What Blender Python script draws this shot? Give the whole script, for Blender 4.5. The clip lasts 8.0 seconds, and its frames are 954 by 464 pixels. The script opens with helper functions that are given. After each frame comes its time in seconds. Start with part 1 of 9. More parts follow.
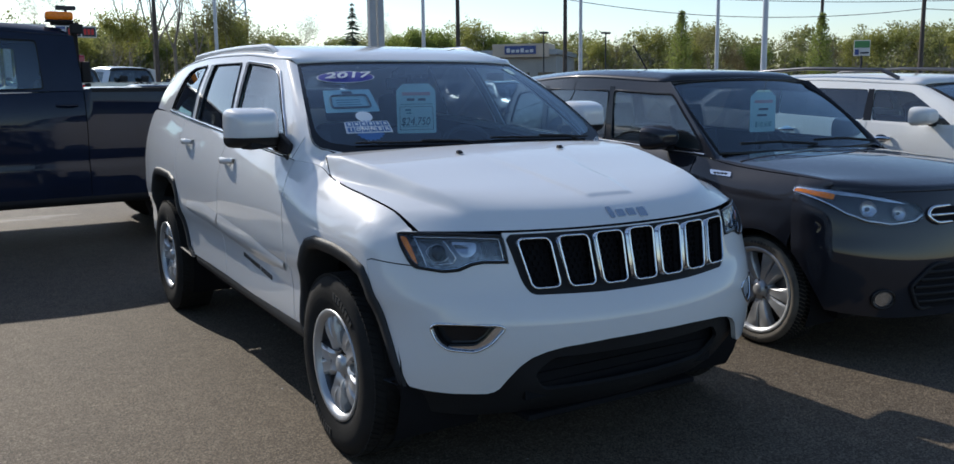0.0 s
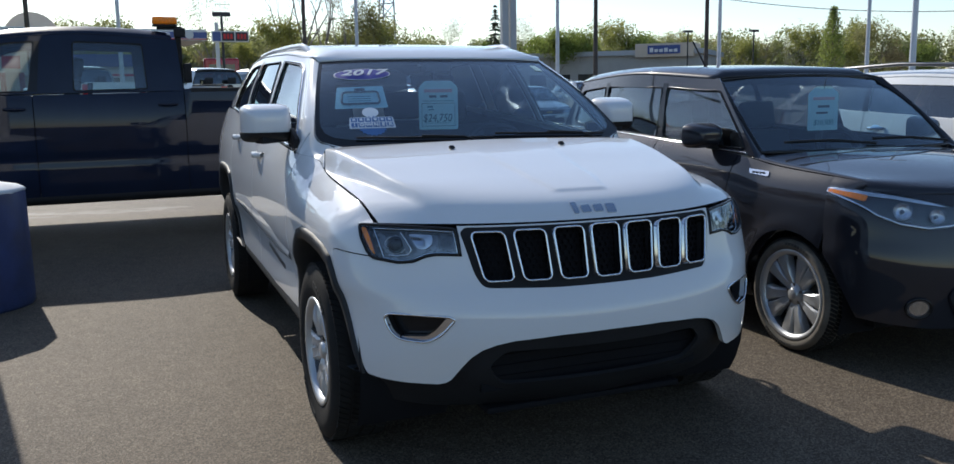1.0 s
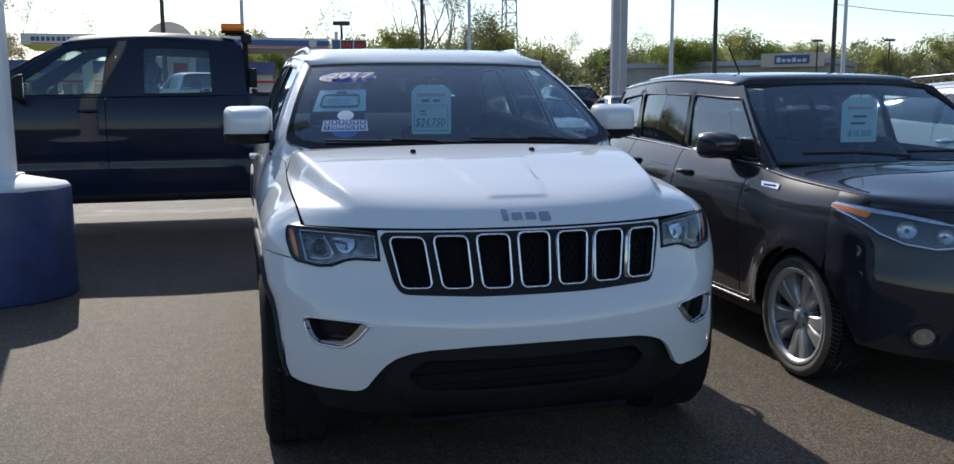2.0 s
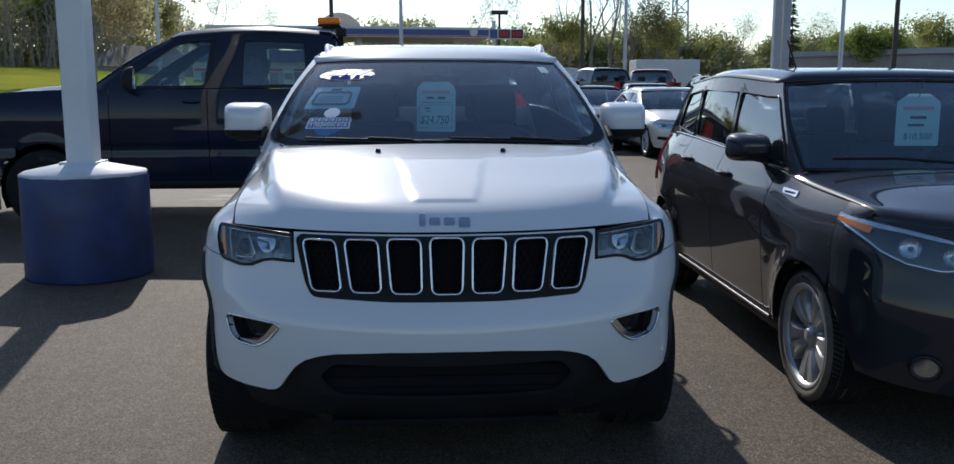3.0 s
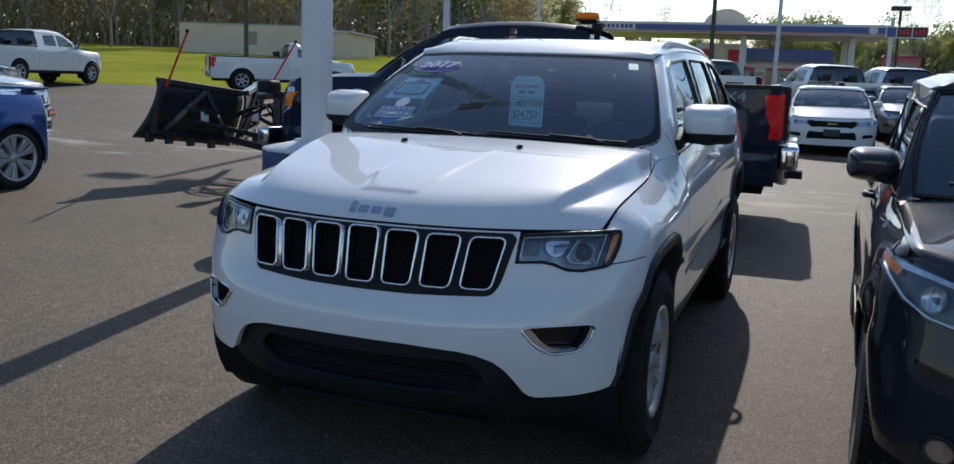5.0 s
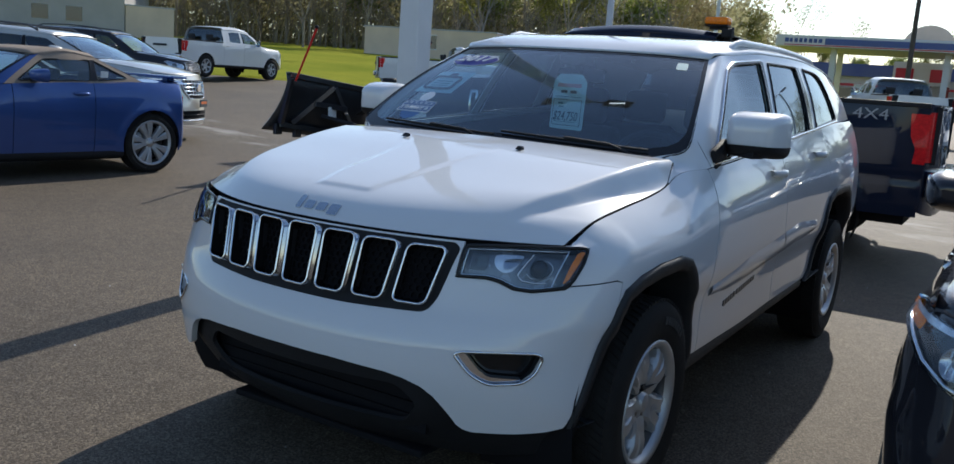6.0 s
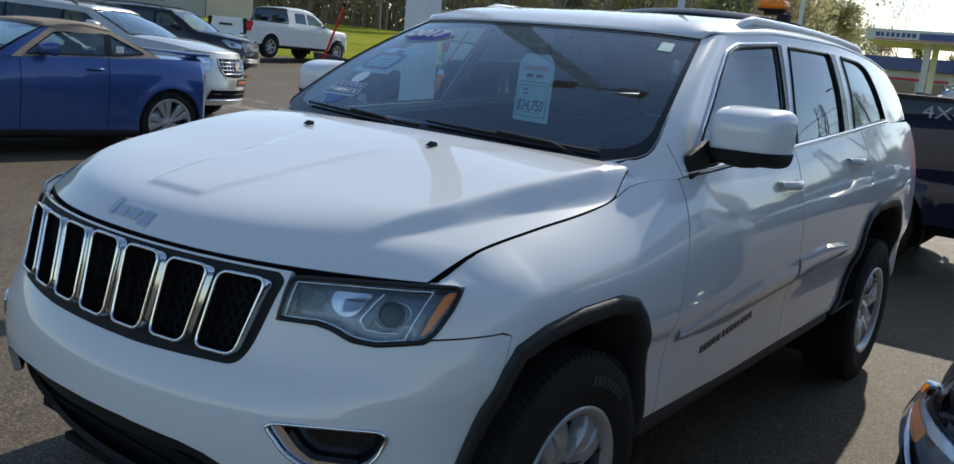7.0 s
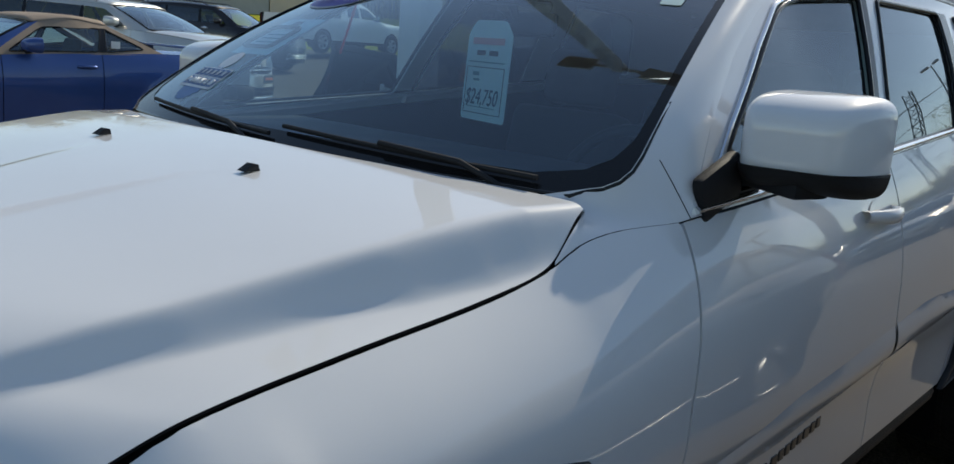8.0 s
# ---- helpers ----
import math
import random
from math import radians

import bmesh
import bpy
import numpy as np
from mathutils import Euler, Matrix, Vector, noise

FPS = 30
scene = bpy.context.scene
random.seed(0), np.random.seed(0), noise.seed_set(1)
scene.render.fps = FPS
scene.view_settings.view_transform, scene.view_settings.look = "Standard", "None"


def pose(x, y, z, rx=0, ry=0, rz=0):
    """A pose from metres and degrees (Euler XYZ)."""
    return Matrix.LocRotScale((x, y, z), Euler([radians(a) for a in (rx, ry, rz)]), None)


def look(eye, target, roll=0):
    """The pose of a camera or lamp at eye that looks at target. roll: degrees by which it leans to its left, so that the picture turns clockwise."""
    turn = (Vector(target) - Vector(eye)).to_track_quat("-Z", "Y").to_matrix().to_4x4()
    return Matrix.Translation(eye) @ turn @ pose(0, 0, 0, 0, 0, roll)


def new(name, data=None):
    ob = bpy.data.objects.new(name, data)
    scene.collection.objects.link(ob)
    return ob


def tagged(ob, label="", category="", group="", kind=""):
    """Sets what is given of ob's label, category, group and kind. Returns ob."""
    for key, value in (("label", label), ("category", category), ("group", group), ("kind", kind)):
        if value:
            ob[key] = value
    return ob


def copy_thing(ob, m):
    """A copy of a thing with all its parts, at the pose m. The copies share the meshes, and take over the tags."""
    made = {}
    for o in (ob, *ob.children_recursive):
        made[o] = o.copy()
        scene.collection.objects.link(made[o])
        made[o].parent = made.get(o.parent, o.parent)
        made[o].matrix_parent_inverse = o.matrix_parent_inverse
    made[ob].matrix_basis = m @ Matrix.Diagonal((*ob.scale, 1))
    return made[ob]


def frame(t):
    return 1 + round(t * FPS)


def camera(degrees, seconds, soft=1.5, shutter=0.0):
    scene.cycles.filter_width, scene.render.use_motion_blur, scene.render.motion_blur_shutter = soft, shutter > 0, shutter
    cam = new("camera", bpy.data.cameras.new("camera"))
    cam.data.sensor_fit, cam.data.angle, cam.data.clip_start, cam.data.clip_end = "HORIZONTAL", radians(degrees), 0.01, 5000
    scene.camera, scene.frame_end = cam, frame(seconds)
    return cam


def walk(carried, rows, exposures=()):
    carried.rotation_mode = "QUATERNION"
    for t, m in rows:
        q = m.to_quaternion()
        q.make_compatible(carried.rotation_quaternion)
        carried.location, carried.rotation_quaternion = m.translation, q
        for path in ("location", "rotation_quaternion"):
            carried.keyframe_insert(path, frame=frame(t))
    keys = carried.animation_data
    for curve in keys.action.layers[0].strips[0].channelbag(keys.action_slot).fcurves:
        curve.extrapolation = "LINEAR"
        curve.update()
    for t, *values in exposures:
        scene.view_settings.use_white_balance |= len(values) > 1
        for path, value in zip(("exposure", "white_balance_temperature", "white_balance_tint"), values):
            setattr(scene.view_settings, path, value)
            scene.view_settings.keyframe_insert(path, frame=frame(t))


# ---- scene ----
cam = camera(56.1, 8.0)
PATH = [
    (0, (-2.208, -3.228, 1.446), (-1.187, -1.538, 1.13), -0.7),
    (0.5, (-1.914, -3.46, 1.434), (-1.091, -1.663, 1.129), -0.8),
    (1, (-1.637, -3.564, 1.416), (-0.9, -1.731, 1.106), -0.9),
    (1.5, (-1.276, -3.599, 1.412), (-0.641, -1.729, 1.098), -0.6),
    (1.7, (-1.157, -3.655, 1.38), (-0.581, -1.761, 1.092), -0.5),
    (3, (-0.083, -3.744, 1.431), (0.039, -1.772, 1.119), -0.0),
    (3.5, (0.325, -3.808, 1.434), (0.182, -1.839, 1.117), 0.6),
    (4, (0.696, -3.738, 1.406), (0.299, -1.803, 1.093), 1.0),
    (4.5, (1.063, -3.607, 1.422), (0.581, -1.694, 1.095), 1.8),
    (5, (1.46, -3.466, 1.446), (0.756, -1.624, 1.112), 2.0),
    (5.2, (1.572, -3.375, 1.439), (0.773, -1.573, 1.102), 2.0),
    (6.3, (2.03, -2.565, 1.418), (0.935, -0.927, 1.077), 4.9),
    (6.5, (2.056, -2.394, 1.434), (0.936, -0.774, 1.084), 5.1),
    (7, (1.971, -1.895, 1.431), (0.795, -0.322, 1.056), 5.6),
    (7.5, (1.822, -1.317, 1.418), (0.595, 0.213, 1.027), 4.5),
    (8, (1.567, -0.757, 1.406), (0.274, 0.715, 1.003), 4.2),
]
walk(cam, [(t, look(eye, target, roll)) for t, eye, target, roll in PATH], [(0, 0.17, 6100, 10), (1.5, 0.31, 6100, 10), (3.5, -0.08, 5900, 10), (4.5, 0.0, 6000, 10), (5.2, 0.10, 6000, 10), (6.5, 0.22, 6150, 8), (7.5, 0.27, 6500, 7), (8, 0.14, 6700, 6)])

# ---- world and sun ----
SUN_EL, SUN_AZ = 33.5, -9.5
world = bpy.data.worlds.new("world")
scene.world = world
world.use_nodes = True
wn = world.node_tree.nodes
sky = wn.new("ShaderNodeTexSky")
sky.sky_type = "NISHITA"
sky.sun_disc = False
sky.dust_density, sky.ozone_density = 0.5, 1.4
sky.sun_elevation, sky.sun_rotation = radians(SUN_EL), radians(SUN_AZ)
world.node_tree.links.new(sky.outputs[0], wn["Background"].inputs[0])
wn["Background"].inputs[1].default_value = 0.128
sun = new("sun", bpy.data.lights.new("sun", "SUN"))
sun.data.energy, sun.data.angle, sun.data.color = 4.0, radians(0.5), (1.0, 0.91, 0.77)
az, el = radians(SUN_AZ), radians(SUN_EL)
TO_SUN = Vector((math.sin(az) * math.cos(el), math.cos(az) * math.cos(el), math.sin(el)))
sun.matrix_world = look(TO_SUN * 50, (0, 0, 0))


# ---- materials ----
def nodes_of(name):
    m = bpy.data.materials.new(name)
    m.use_nodes = True
    t = m.node_tree
    return m, t.nodes, t.links, t.nodes["Principled BSDF"]


def noise_tex(n, l, scale, detail=4.0, rough=0.55, coords="Object"):
    c = n.new("ShaderNodeTexCoord")
    x = n.new("ShaderNodeTexNoise")
    x.inputs["Scale"].default_value, x.inputs["Detail"].default_value, x.inputs["Roughness"].default_value = scale, detail, rough
    l.new(c.outputs[coords], x.inputs["Vector"])
    return x


def ramp(n, l, source, stops):
    r = n.new("ShaderNodeValToRGB")
    e = r.color_ramp.elements
    while len(e) < len(stops):
        e.new(0.5)
    for k, (p, c) in zip(e, stops):
        k.position = p
        k.color = (*c, 1) if len(c) == 3 else c
    l.new(source, r.inputs["Fac"])
    return r


def bump(n, l, b, source, strength, distance=0.01):
    k = n.new("ShaderNodeBump")
    k.inputs["Strength"].default_value, k.inputs["Distance"].default_value = strength, distance
    l.new(source, k.inputs["Height"])
    l.new(k.outputs["Normal"], b.inputs["Normal"])
    return k


def plain(name, color, rough=0.5, metal=0.0, coat=0.0, vary=0.12, scale=6.0, grain=0.0, grain_scale=150.0, coat_rough=0.03, coat_ior=1.5, spec=None):
    """A painted, moulded or cast surface: uneven tone at two scales, uneven gloss, fine relief where it has any."""
    m, n, l, b = nodes_of(name)
    big = noise_tex(n, l, scale, 5)
    dark = tuple(c * (1 - vary) for c in color)
    light = tuple(min(1, c * (1 + vary)) for c in color)
    r = ramp(n, l, big.outputs["Fac"], [(0.3, dark), (0.7, light)])
    l.new(r.outputs["Color"], b.inputs["Base Color"])
    g = ramp(n, l, big.outputs["Fac"], [(0.25, (rough * 0.85,) * 3), (0.75, (min(1, rough * 1.2),) * 3)])
    l.new(g.outputs["Color"], b.inputs["Roughness"])
    b.inputs["Metallic"].default_value = metal
    b.inputs["Coat Weight"].default_value, b.inputs["Coat Roughness"].default_value, b.inputs["Coat IOR"].default_value = coat, coat_rough, coat_ior
    if coat > 0.5 or spec is not None:
        b.inputs["Specular IOR Level"].default_value = 0.02 if spec is None else spec
    if grain:
        f = noise_tex(n, l, grain_scale, 3)
        bump(n, l, b, f.outputs["Fac"], grain, 0.004)
    return m


def glass(name, tint, rough=0.0, ior=1.5, dust=0.0):
    m, n, l, b = nodes_of(name)
    n.remove(b)
    t = n.new("ShaderNodeBsdfTransparent")
    t.inputs["Color"].default_value = (*tint, 1)
    g = n.new("ShaderNodeBsdfGlossy")
    g.inputs["Roughness"].default_value = rough
    # bluish cast put into the reflection colour, as from blue sky
    g.inputs["Color"].default_value = (0.84, 0.93, 1.0, 1)
    f0 = ((ior - 1) / (ior + 1)) ** 2 * 1.9
    w = n.new("ShaderNodeLayerWeight")
    w.inputs["Blend"].default_value = 0.5
    p = n.new("ShaderNodeMath")
    p.operation, p.inputs[1].default_value = "POWER", 4.5
    l.new(w.outputs["Facing"], p.inputs[0])
    f = n.new("ShaderNodeMath")
    f.operation, f.inputs[1].default_value, f.inputs[2].default_value = "MULTIPLY_ADD", 1 - f0, f0
    l.new(p.outputs[0], f.inputs[0])
    mix = n.new("ShaderNodeMixShader")
    l.new(f.outputs[0], mix.inputs[0])
    l.new(t.outputs[0], mix.inputs[1])
    l.new(g.outputs[0], mix.inputs[2])
    out = mix
    if dust:
        d = n.new("ShaderNodeBsdfDiffuse")
        d.inputs["Color"].default_value = (0.6, 0.6, 0.58, 1)
        x = noise_tex(n, l, 5, 5)
        r = ramp(n, l, x.outputs["Fac"], [(0.35, (dust * 0.4,) * 3), (0.75, (dust,) * 3)])
        out = n.new("ShaderNodeMixShader")
        l.new(r.outputs["Color"], out.inputs[0])
        l.new(mix.outputs[0], out.inputs[1])
        l.new(d.outputs[0], out.inputs[2])
    l.new(out.outputs[0], n["Material Output"].inputs["Surface"])
    return m


def asphalt_material():
    """Worn asphalt: stones of a few millimetres in a dark binder, tone patches, pale scuffs; a faint shine against the sun."""
    m, n, l, b = nodes_of("asphalt")
    c0 = n.new("ShaderNodeTexCoord")
    cell = n.new("ShaderNodeTexVoronoi")
    cell.inputs["Scale"].default_value = 165
    l.new(c0.outputs["Object"], cell.inputs["Vector"])
    grey = n.new("ShaderNodeRGBToBW")
    l.new(cell.outputs["Color"], grey.inputs[0])
    fine = noise_tex(n, l, 60, 5, 0.75)
    mid = noise_tex(n, l, 9, 6, 0.6)
    big = noise_tex(n, l, 0.35, 5, 0.6)
    stone = ramp(n, l, grey.outputs[0], [(0.22, (0.046, 0.036, 0.026)), (0.45, (0.088, 0.070, 0.052)), (0.62, (0.108, 0.087, 0.065)), (0.85, (0.19, 0.157, 0.119))])
    pits = ramp(n, l, fine.outputs["Fac"], [(0.36, (0.6, 0.6, 0.6)), (0.46, (1.0, 1.0, 1.0)), (0.66, (1.25, 1.24, 1.22))])
    tone = ramp(n, l, mid.outputs["Fac"], [(0.3, (0.82, 0.82, 0.82)), (0.7, (1.15, 1.14, 1.12))])
    patch = ramp(n, l, big.outputs["Fac"], [(0.35, (0.84, 0.84, 0.85)), (0.62, (1.12, 1.10, 1.07))])
    last = stone
    for k in (pits, tone, patch):
        a = n.new("ShaderNodeMixRGB")
        a.blend_type, a.inputs[0].default_value = "MULTIPLY", 1
        l.new(last.outputs[0], a.inputs[1])
        l.new(k.outputs[0], a.inputs[2])
        last = a
    scuff = noise_tex(n, l, 1.7, 9, 0.75)
    mask = ramp(n, l, scuff.outputs["Fac"], [(0.63, (0, 0, 0)), (0.76, (0.55, 0.55, 0.55))])
    d = n.new("ShaderNodeMixRGB")
    d.inputs[2].default_value = (0.19, 0.175, 0.15, 1)
    l.new(mask.outputs[0], d.inputs[0])
    l.new(last.outputs[0], d.inputs[1])
    # dried salt left along the strip behind the dark truck
    xyz = n.new("ShaderNodeSeparateXYZ")
    l.new(c0.outputs["Object"], xyz.inputs[0])
    strip_y = n.new("ShaderNodeMapRange")
    strip_y.inputs["From Min"].default_value, strip_y.inputs["From Max"].default_value = 7.6, 10.8
    l.new(xyz.outputs["Y"], strip_y.inputs["Value"])
    band_y = ramp(n, l, strip_y.outputs[0], [(0.0, (0, 0, 0)), (0.12, (1, 1, 1)), (0.75, (0.8, 0.8, 0.8)), (1.0, (0, 0, 0))])
    squash = n.new("ShaderNodeMapping")
    squash.inputs["Scale"].default_value = (0.55, 1.5, 1)
    l.new(c0.outputs["Object"], squash.inputs["Vector"])
    salt = n.new("ShaderNodeTexNoise")
    salt.inputs["Scale"].default_value, salt.inputs["Detail"].default_value, salt.inputs["Roughness"].default_value = 1.1, 8, 0.72
    l.new(squash.outputs[0], salt.inputs["Vector"])
    blot = ramp(n, l, salt.outputs["Fac"], [(0.53, (0, 0, 0)), (0.66, (0.8, 0.8, 0.8))])
    both = n.new("ShaderNodeMixRGB")
    both.blend_type, both.inputs[0].default_value = "MULTIPLY", 1
    l.new(band_y.outputs[0], both.inputs[1])
    l.new(blot.outputs[0], both.inputs[2])
    pale = n.new("ShaderNodeMixRGB")
    pale.inputs[2].default_value = (0.36, 0.34, 0.31, 1)
    l.new(both.outputs[0], pale.inputs[0])
    l.new(d.outputs[0], pale.inputs[1])
    l.new(pale.outputs[0], b.inputs["Base Color"])
    b.inputs["Roughness"].default_value = 0.74
    b.inputs["Specular IOR Level"].default_value = 0.32
    b.inputs["Specular Tint"].default_value = (1.0, 0.90, 0.78, 1)
    h = n.new("ShaderNodeMath")
    h.operation = "MULTIPLY_ADD"
    h.inputs[1].default_value = 0.35
    l.new(grey.outputs[0], h.inputs[0])
    l.new(fine.outputs["Fac"], h.inputs[2])
    bump(n, l, b, h.outputs[0], 0.7, 0.006)
    return m


def tree_material(name, a, c, translucent=False):
    m, n, l, b = nodes_of(name)
    g = n.new("ShaderNodeNewGeometry")
    r = ramp(n, l, g.outputs["Random Per Island"], [(0.0, a), (1.0, c)])
    l.new(r.outputs["Color"], b.inputs["Base Color"])
    b.inputs["Roughness"].default_value = 0.7
    if translucent:
        t = n.new("ShaderNodeBsdfTranslucent")
        l.new(r.outputs["Color"], t.inputs["Color"])
        mix = n.new("ShaderNodeMixShader")
        mix.inputs[0].default_value = 0.55
        l.new(b.outputs[0], mix.inputs[1])
        l.new(t.outputs[0], mix.inputs[2])
        l.new(mix.outputs[0], n["Material Output"].inputs["Surface"])
    return m


def card_material(name, color):
    """Thin card that lets part of the light through."""
    m, n, l, b = nodes_of(name)
    x = noise_tex(n, l, 20, 4)
    r = ramp(n, l, x.outputs["Fac"], [(0.3, tuple(c * 0.95 for c in color)), (0.7, color)])
    l.new(r.outputs["Color"], b.inputs["Base Color"])
    b.inputs["Roughness"].default_value = 0.6
    t = n.new("ShaderNodeBsdfTranslucent")
    l.new(r.outputs["Color"], t.inputs["Color"])
    mix = n.new("ShaderNodeMixShader")
    mix.inputs[0].default_value = 0.15
    l.new(b.outputs[0], mix.inputs[1])
    l.new(t.outputs[0], mix.inputs[2])
    l.new(mix.outputs[0], n["Material Output"].inputs["Surface"])
    return m


M = dict(
    asphalt=asphalt_material(),
    white=plain("white_paint", (0.675, 0.68, 0.69), 0.35, 0, 1.0, 0.015, 1.5, coat_rough=0.015, coat_ior=1.6),
    white2=plain("white_truck_paint", (0.74, 0.74, 0.73), 0.35, 0, 0.8, 0.03, 1.5),
    black=plain("black_pearl_paint", (0.020, 0.020, 0.025), 0.32, 0.0, 1.0, 0.1, 2.0),
    navy=plain("dark_navy_paint", (0.010, 0.015, 0.032), 0.35, 0.0, 0.6, 0.15, 2.0),
    blue=plain("blue_metallic_paint", (0.045, 0.09, 0.27), 0.32, 0.35, 1.0, 0.08, 2.0),
    silver=plain("silver_paint", (0.46, 0.47, 0.48), 0.32, 0.6, 1.0, 0.05, 2.0),
    champagne=plain("pale_silver_paint", (0.64, 0.62, 0.57), 0.32, 0.5, 1.0, 0.05, 2.0),
    grey=plain("grey_paint", (0.10, 0.11, 0.13), 0.32, 0.5, 1.0, 0.05, 2.0),
    dark=plain("dark_sedan_paint", (0.018, 0.022, 0.035), 0.3, 0.3, 1.0, 0.08, 2.0),
    red=plain("red_paint", (0.30, 0.015, 0.02), 0.32, 0.2, 1.0, 0.08, 2.0),
    plastic=plain("black_plastic", (0.018, 0.018, 0.020), 0.62, 0, 0, 0.2, 5, 0.25, 400, spec=0.2),
    moulding=plain("dark_grey_moulding", (0.025, 0.026, 0.028), 0.55, 0, 0, 0.15, 5, 0.2, 400, spec=0.25),
    void=plain("dark_cavity", (0.012, 0.012, 0.014), 0.8, spec=0.08),
    gloss_black=plain("gloss_black", (0.012, 0.012, 0.013), 0.15, 0, 0.6),
    chrome=plain("chrome", (0.72, 0.73, 0.75), 0.07, 1.0, 0, 0.05, 8),
    badge=plain("badge_chrome", (0.55, 0.57, 0.60), 0.22, 1.0, 0, 0.05, 8),
    alloy=plain("painted_alloy", (0.46, 0.47, 0.48), 0.40, 0.6, 0.25, 0.06, 8, coat_rough=0.15),
    alloy_dark=plain("dark_alloy", (0.10, 0.10, 0.105), 0.35, 0.8, 0.2, 0.1, 8),
    rubber=plain("tyre_rubber", (0.020, 0.019, 0.018), 0.8, 0, 0, 0.3, 12, 0.3, 120, spec=0.15),
    worn_rubber=plain("scuffed_rubber", (0.050, 0.048, 0.045), 0.8, 0, 0, 0.3, 12, spec=0.2),
    dusty_rubber=plain("dusty_tyre_rubber", (0.105, 0.092, 0.075), 0.85, 0, 0, 0.35, 14, 0.3, 120),
    steel=plain("brake_steel", (0.30, 0.29, 0.28), 0.4, 1.0, 0, 0.2, 10),
    # windscreen: its blue tint stands in for the sky mirrored in it
    glass=glass("windscreen_glass", (0.68, 0.83, 0.92), 0, 1.75, 0.006),
    side_glass=glass("side_glass", (0.62, 0.74, 0.76), 0, 1.62, 0.012),
    privacy=glass("privacy_glass", (0.12, 0.13, 0.14), 0, 1.68, 0.015),
    lens=glass("clear_lens", (0.92, 0.95, 0.98), 0, 1.42, 0.004),
    amber=plain("amber_lens", (0.85, 0.22, 0.01), 0.18, 0, 0.6, 0.2, 60),
    red_lens=plain("red_lens", (0.62, 0.014, 0.018), 0.15, 0, 0.8, 0.2, 40),
    reflector=plain("lamp_reflector", (0.62, 0.64, 0.67), 0.12, 1.0, 0, 0.2, 40),
    lamp_dark=plain("lamp_housing_dark", (0.030, 0.033, 0.040), 0.25, 0.2, 0.3, 0.2, 10),
    lamp_grey=plain("lamp_bezel_grey", (0.11, 0.12, 0.14), 0.3, 0.3, 0.3, 0.2, 10),
    lamp_mid=plain("lamp_bezel_silver_grey", (0.17, 0.185, 0.21), 0.26, 0.5, 0.3, 0.3, 18),
    lamp_silver=plain("lamp_bowl_silver", (0.52, 0.54, 0.57), 0.22, 0.85, 0.3, 0.3, 30),
    cabin=plain("cabin_trim", (0.022, 0.022, 0.024), 0.7, 0, 0, 0.2, 8, 0.3, 200),
    seat=plain("seat_cloth", (0.035, 0.034, 0.035), 0.9, 0, 0, 0.2, 8, 0.4, 300),
    mirror=plain("mirror_glass", (0.85, 0.87, 0.88), 0.02, 1.0, 0, 0.01, 3),
    tag=card_material("pale_green_card", (0.62, 0.82, 0.78)),
    tag_white=card_material("white_card", (0.80, 0.82, 0.82)),
    ink=plain("dark_ink", (0.03, 0.04, 0.05), 0.6),
    ink_price=plain("dark_teal_ink", (0.035, 0.09, 0.11), 0.6),
    marking=plain("dull_grey_marking", (0.27, 0.28, 0.30), 0.5, 0.1, 0, 0.08, 2),
    ink_teal=plain("pale_teal_ink", (0.10, 0.24, 0.26), 0.6),
    ink_pale_red=plain("faded_red_ink", (0.62, 0.30, 0.28), 0.6),
    ink_red=plain("red_ink", (0.45, 0.06, 0.05), 0.6),
    sticker_blue=plain("purple_blue_vinyl", (0.05, 0.05, 0.30), 0.4),
    sticker_white=plain("white_vinyl", (0.70, 0.72, 0.74), 0.5),
    sticker_blue2=plain("blue_vinyl", (0.07, 0.16, 0.36), 0.4),
)
M.update(
    plough=plain("plough_steel_paint", (0.022, 0.024, 0.028), 0.34, 0.2, 0.5, 0.3, 4, 0.3, 60),
    rod_red=plain("red_rod", (0.70, 0.03, 0.02), 0.4),
    canvas=plain("tan_fabric", (0.26, 0.205, 0.16), 0.92, 0, 0, 0.12, 8, 0.4, 500),
)


def grass_material():
    m, n, l, b = nodes_of("mown_grass")
    f = noise_tex(n, l, 40, 6, 0.7)
    g = noise_tex(n, l, 0.12, 4, 0.6)
    a = ramp(n, l, f.outputs["Fac"], [(0.3, (0.18, 0.205, 0.03)), (0.7, (0.36, 0.37, 0.07))])
    c = ramp(n, l, g.outputs["Fac"], [(0.35, (0.8, 0.85, 0.7)), (0.65, (1.25, 1.15, 1.0))])
    x = n.new("ShaderNodeMixRGB")
    x.blend_type, x.inputs[0].default_value = "MULTIPLY", 1
    l.new(a.outputs[0], x.inputs[1])
    l.new(c.outputs[0], x.inputs[2])
    l.new(x.outputs[0], b.inputs["Base Color"])
    b.inputs["Roughness"].default_value = 1.0
    b.inputs["Specular IOR Level"].default_value = 0.0
    bump(n, l, b, f.outputs["Fac"], 0.6, 0.05)
    return m


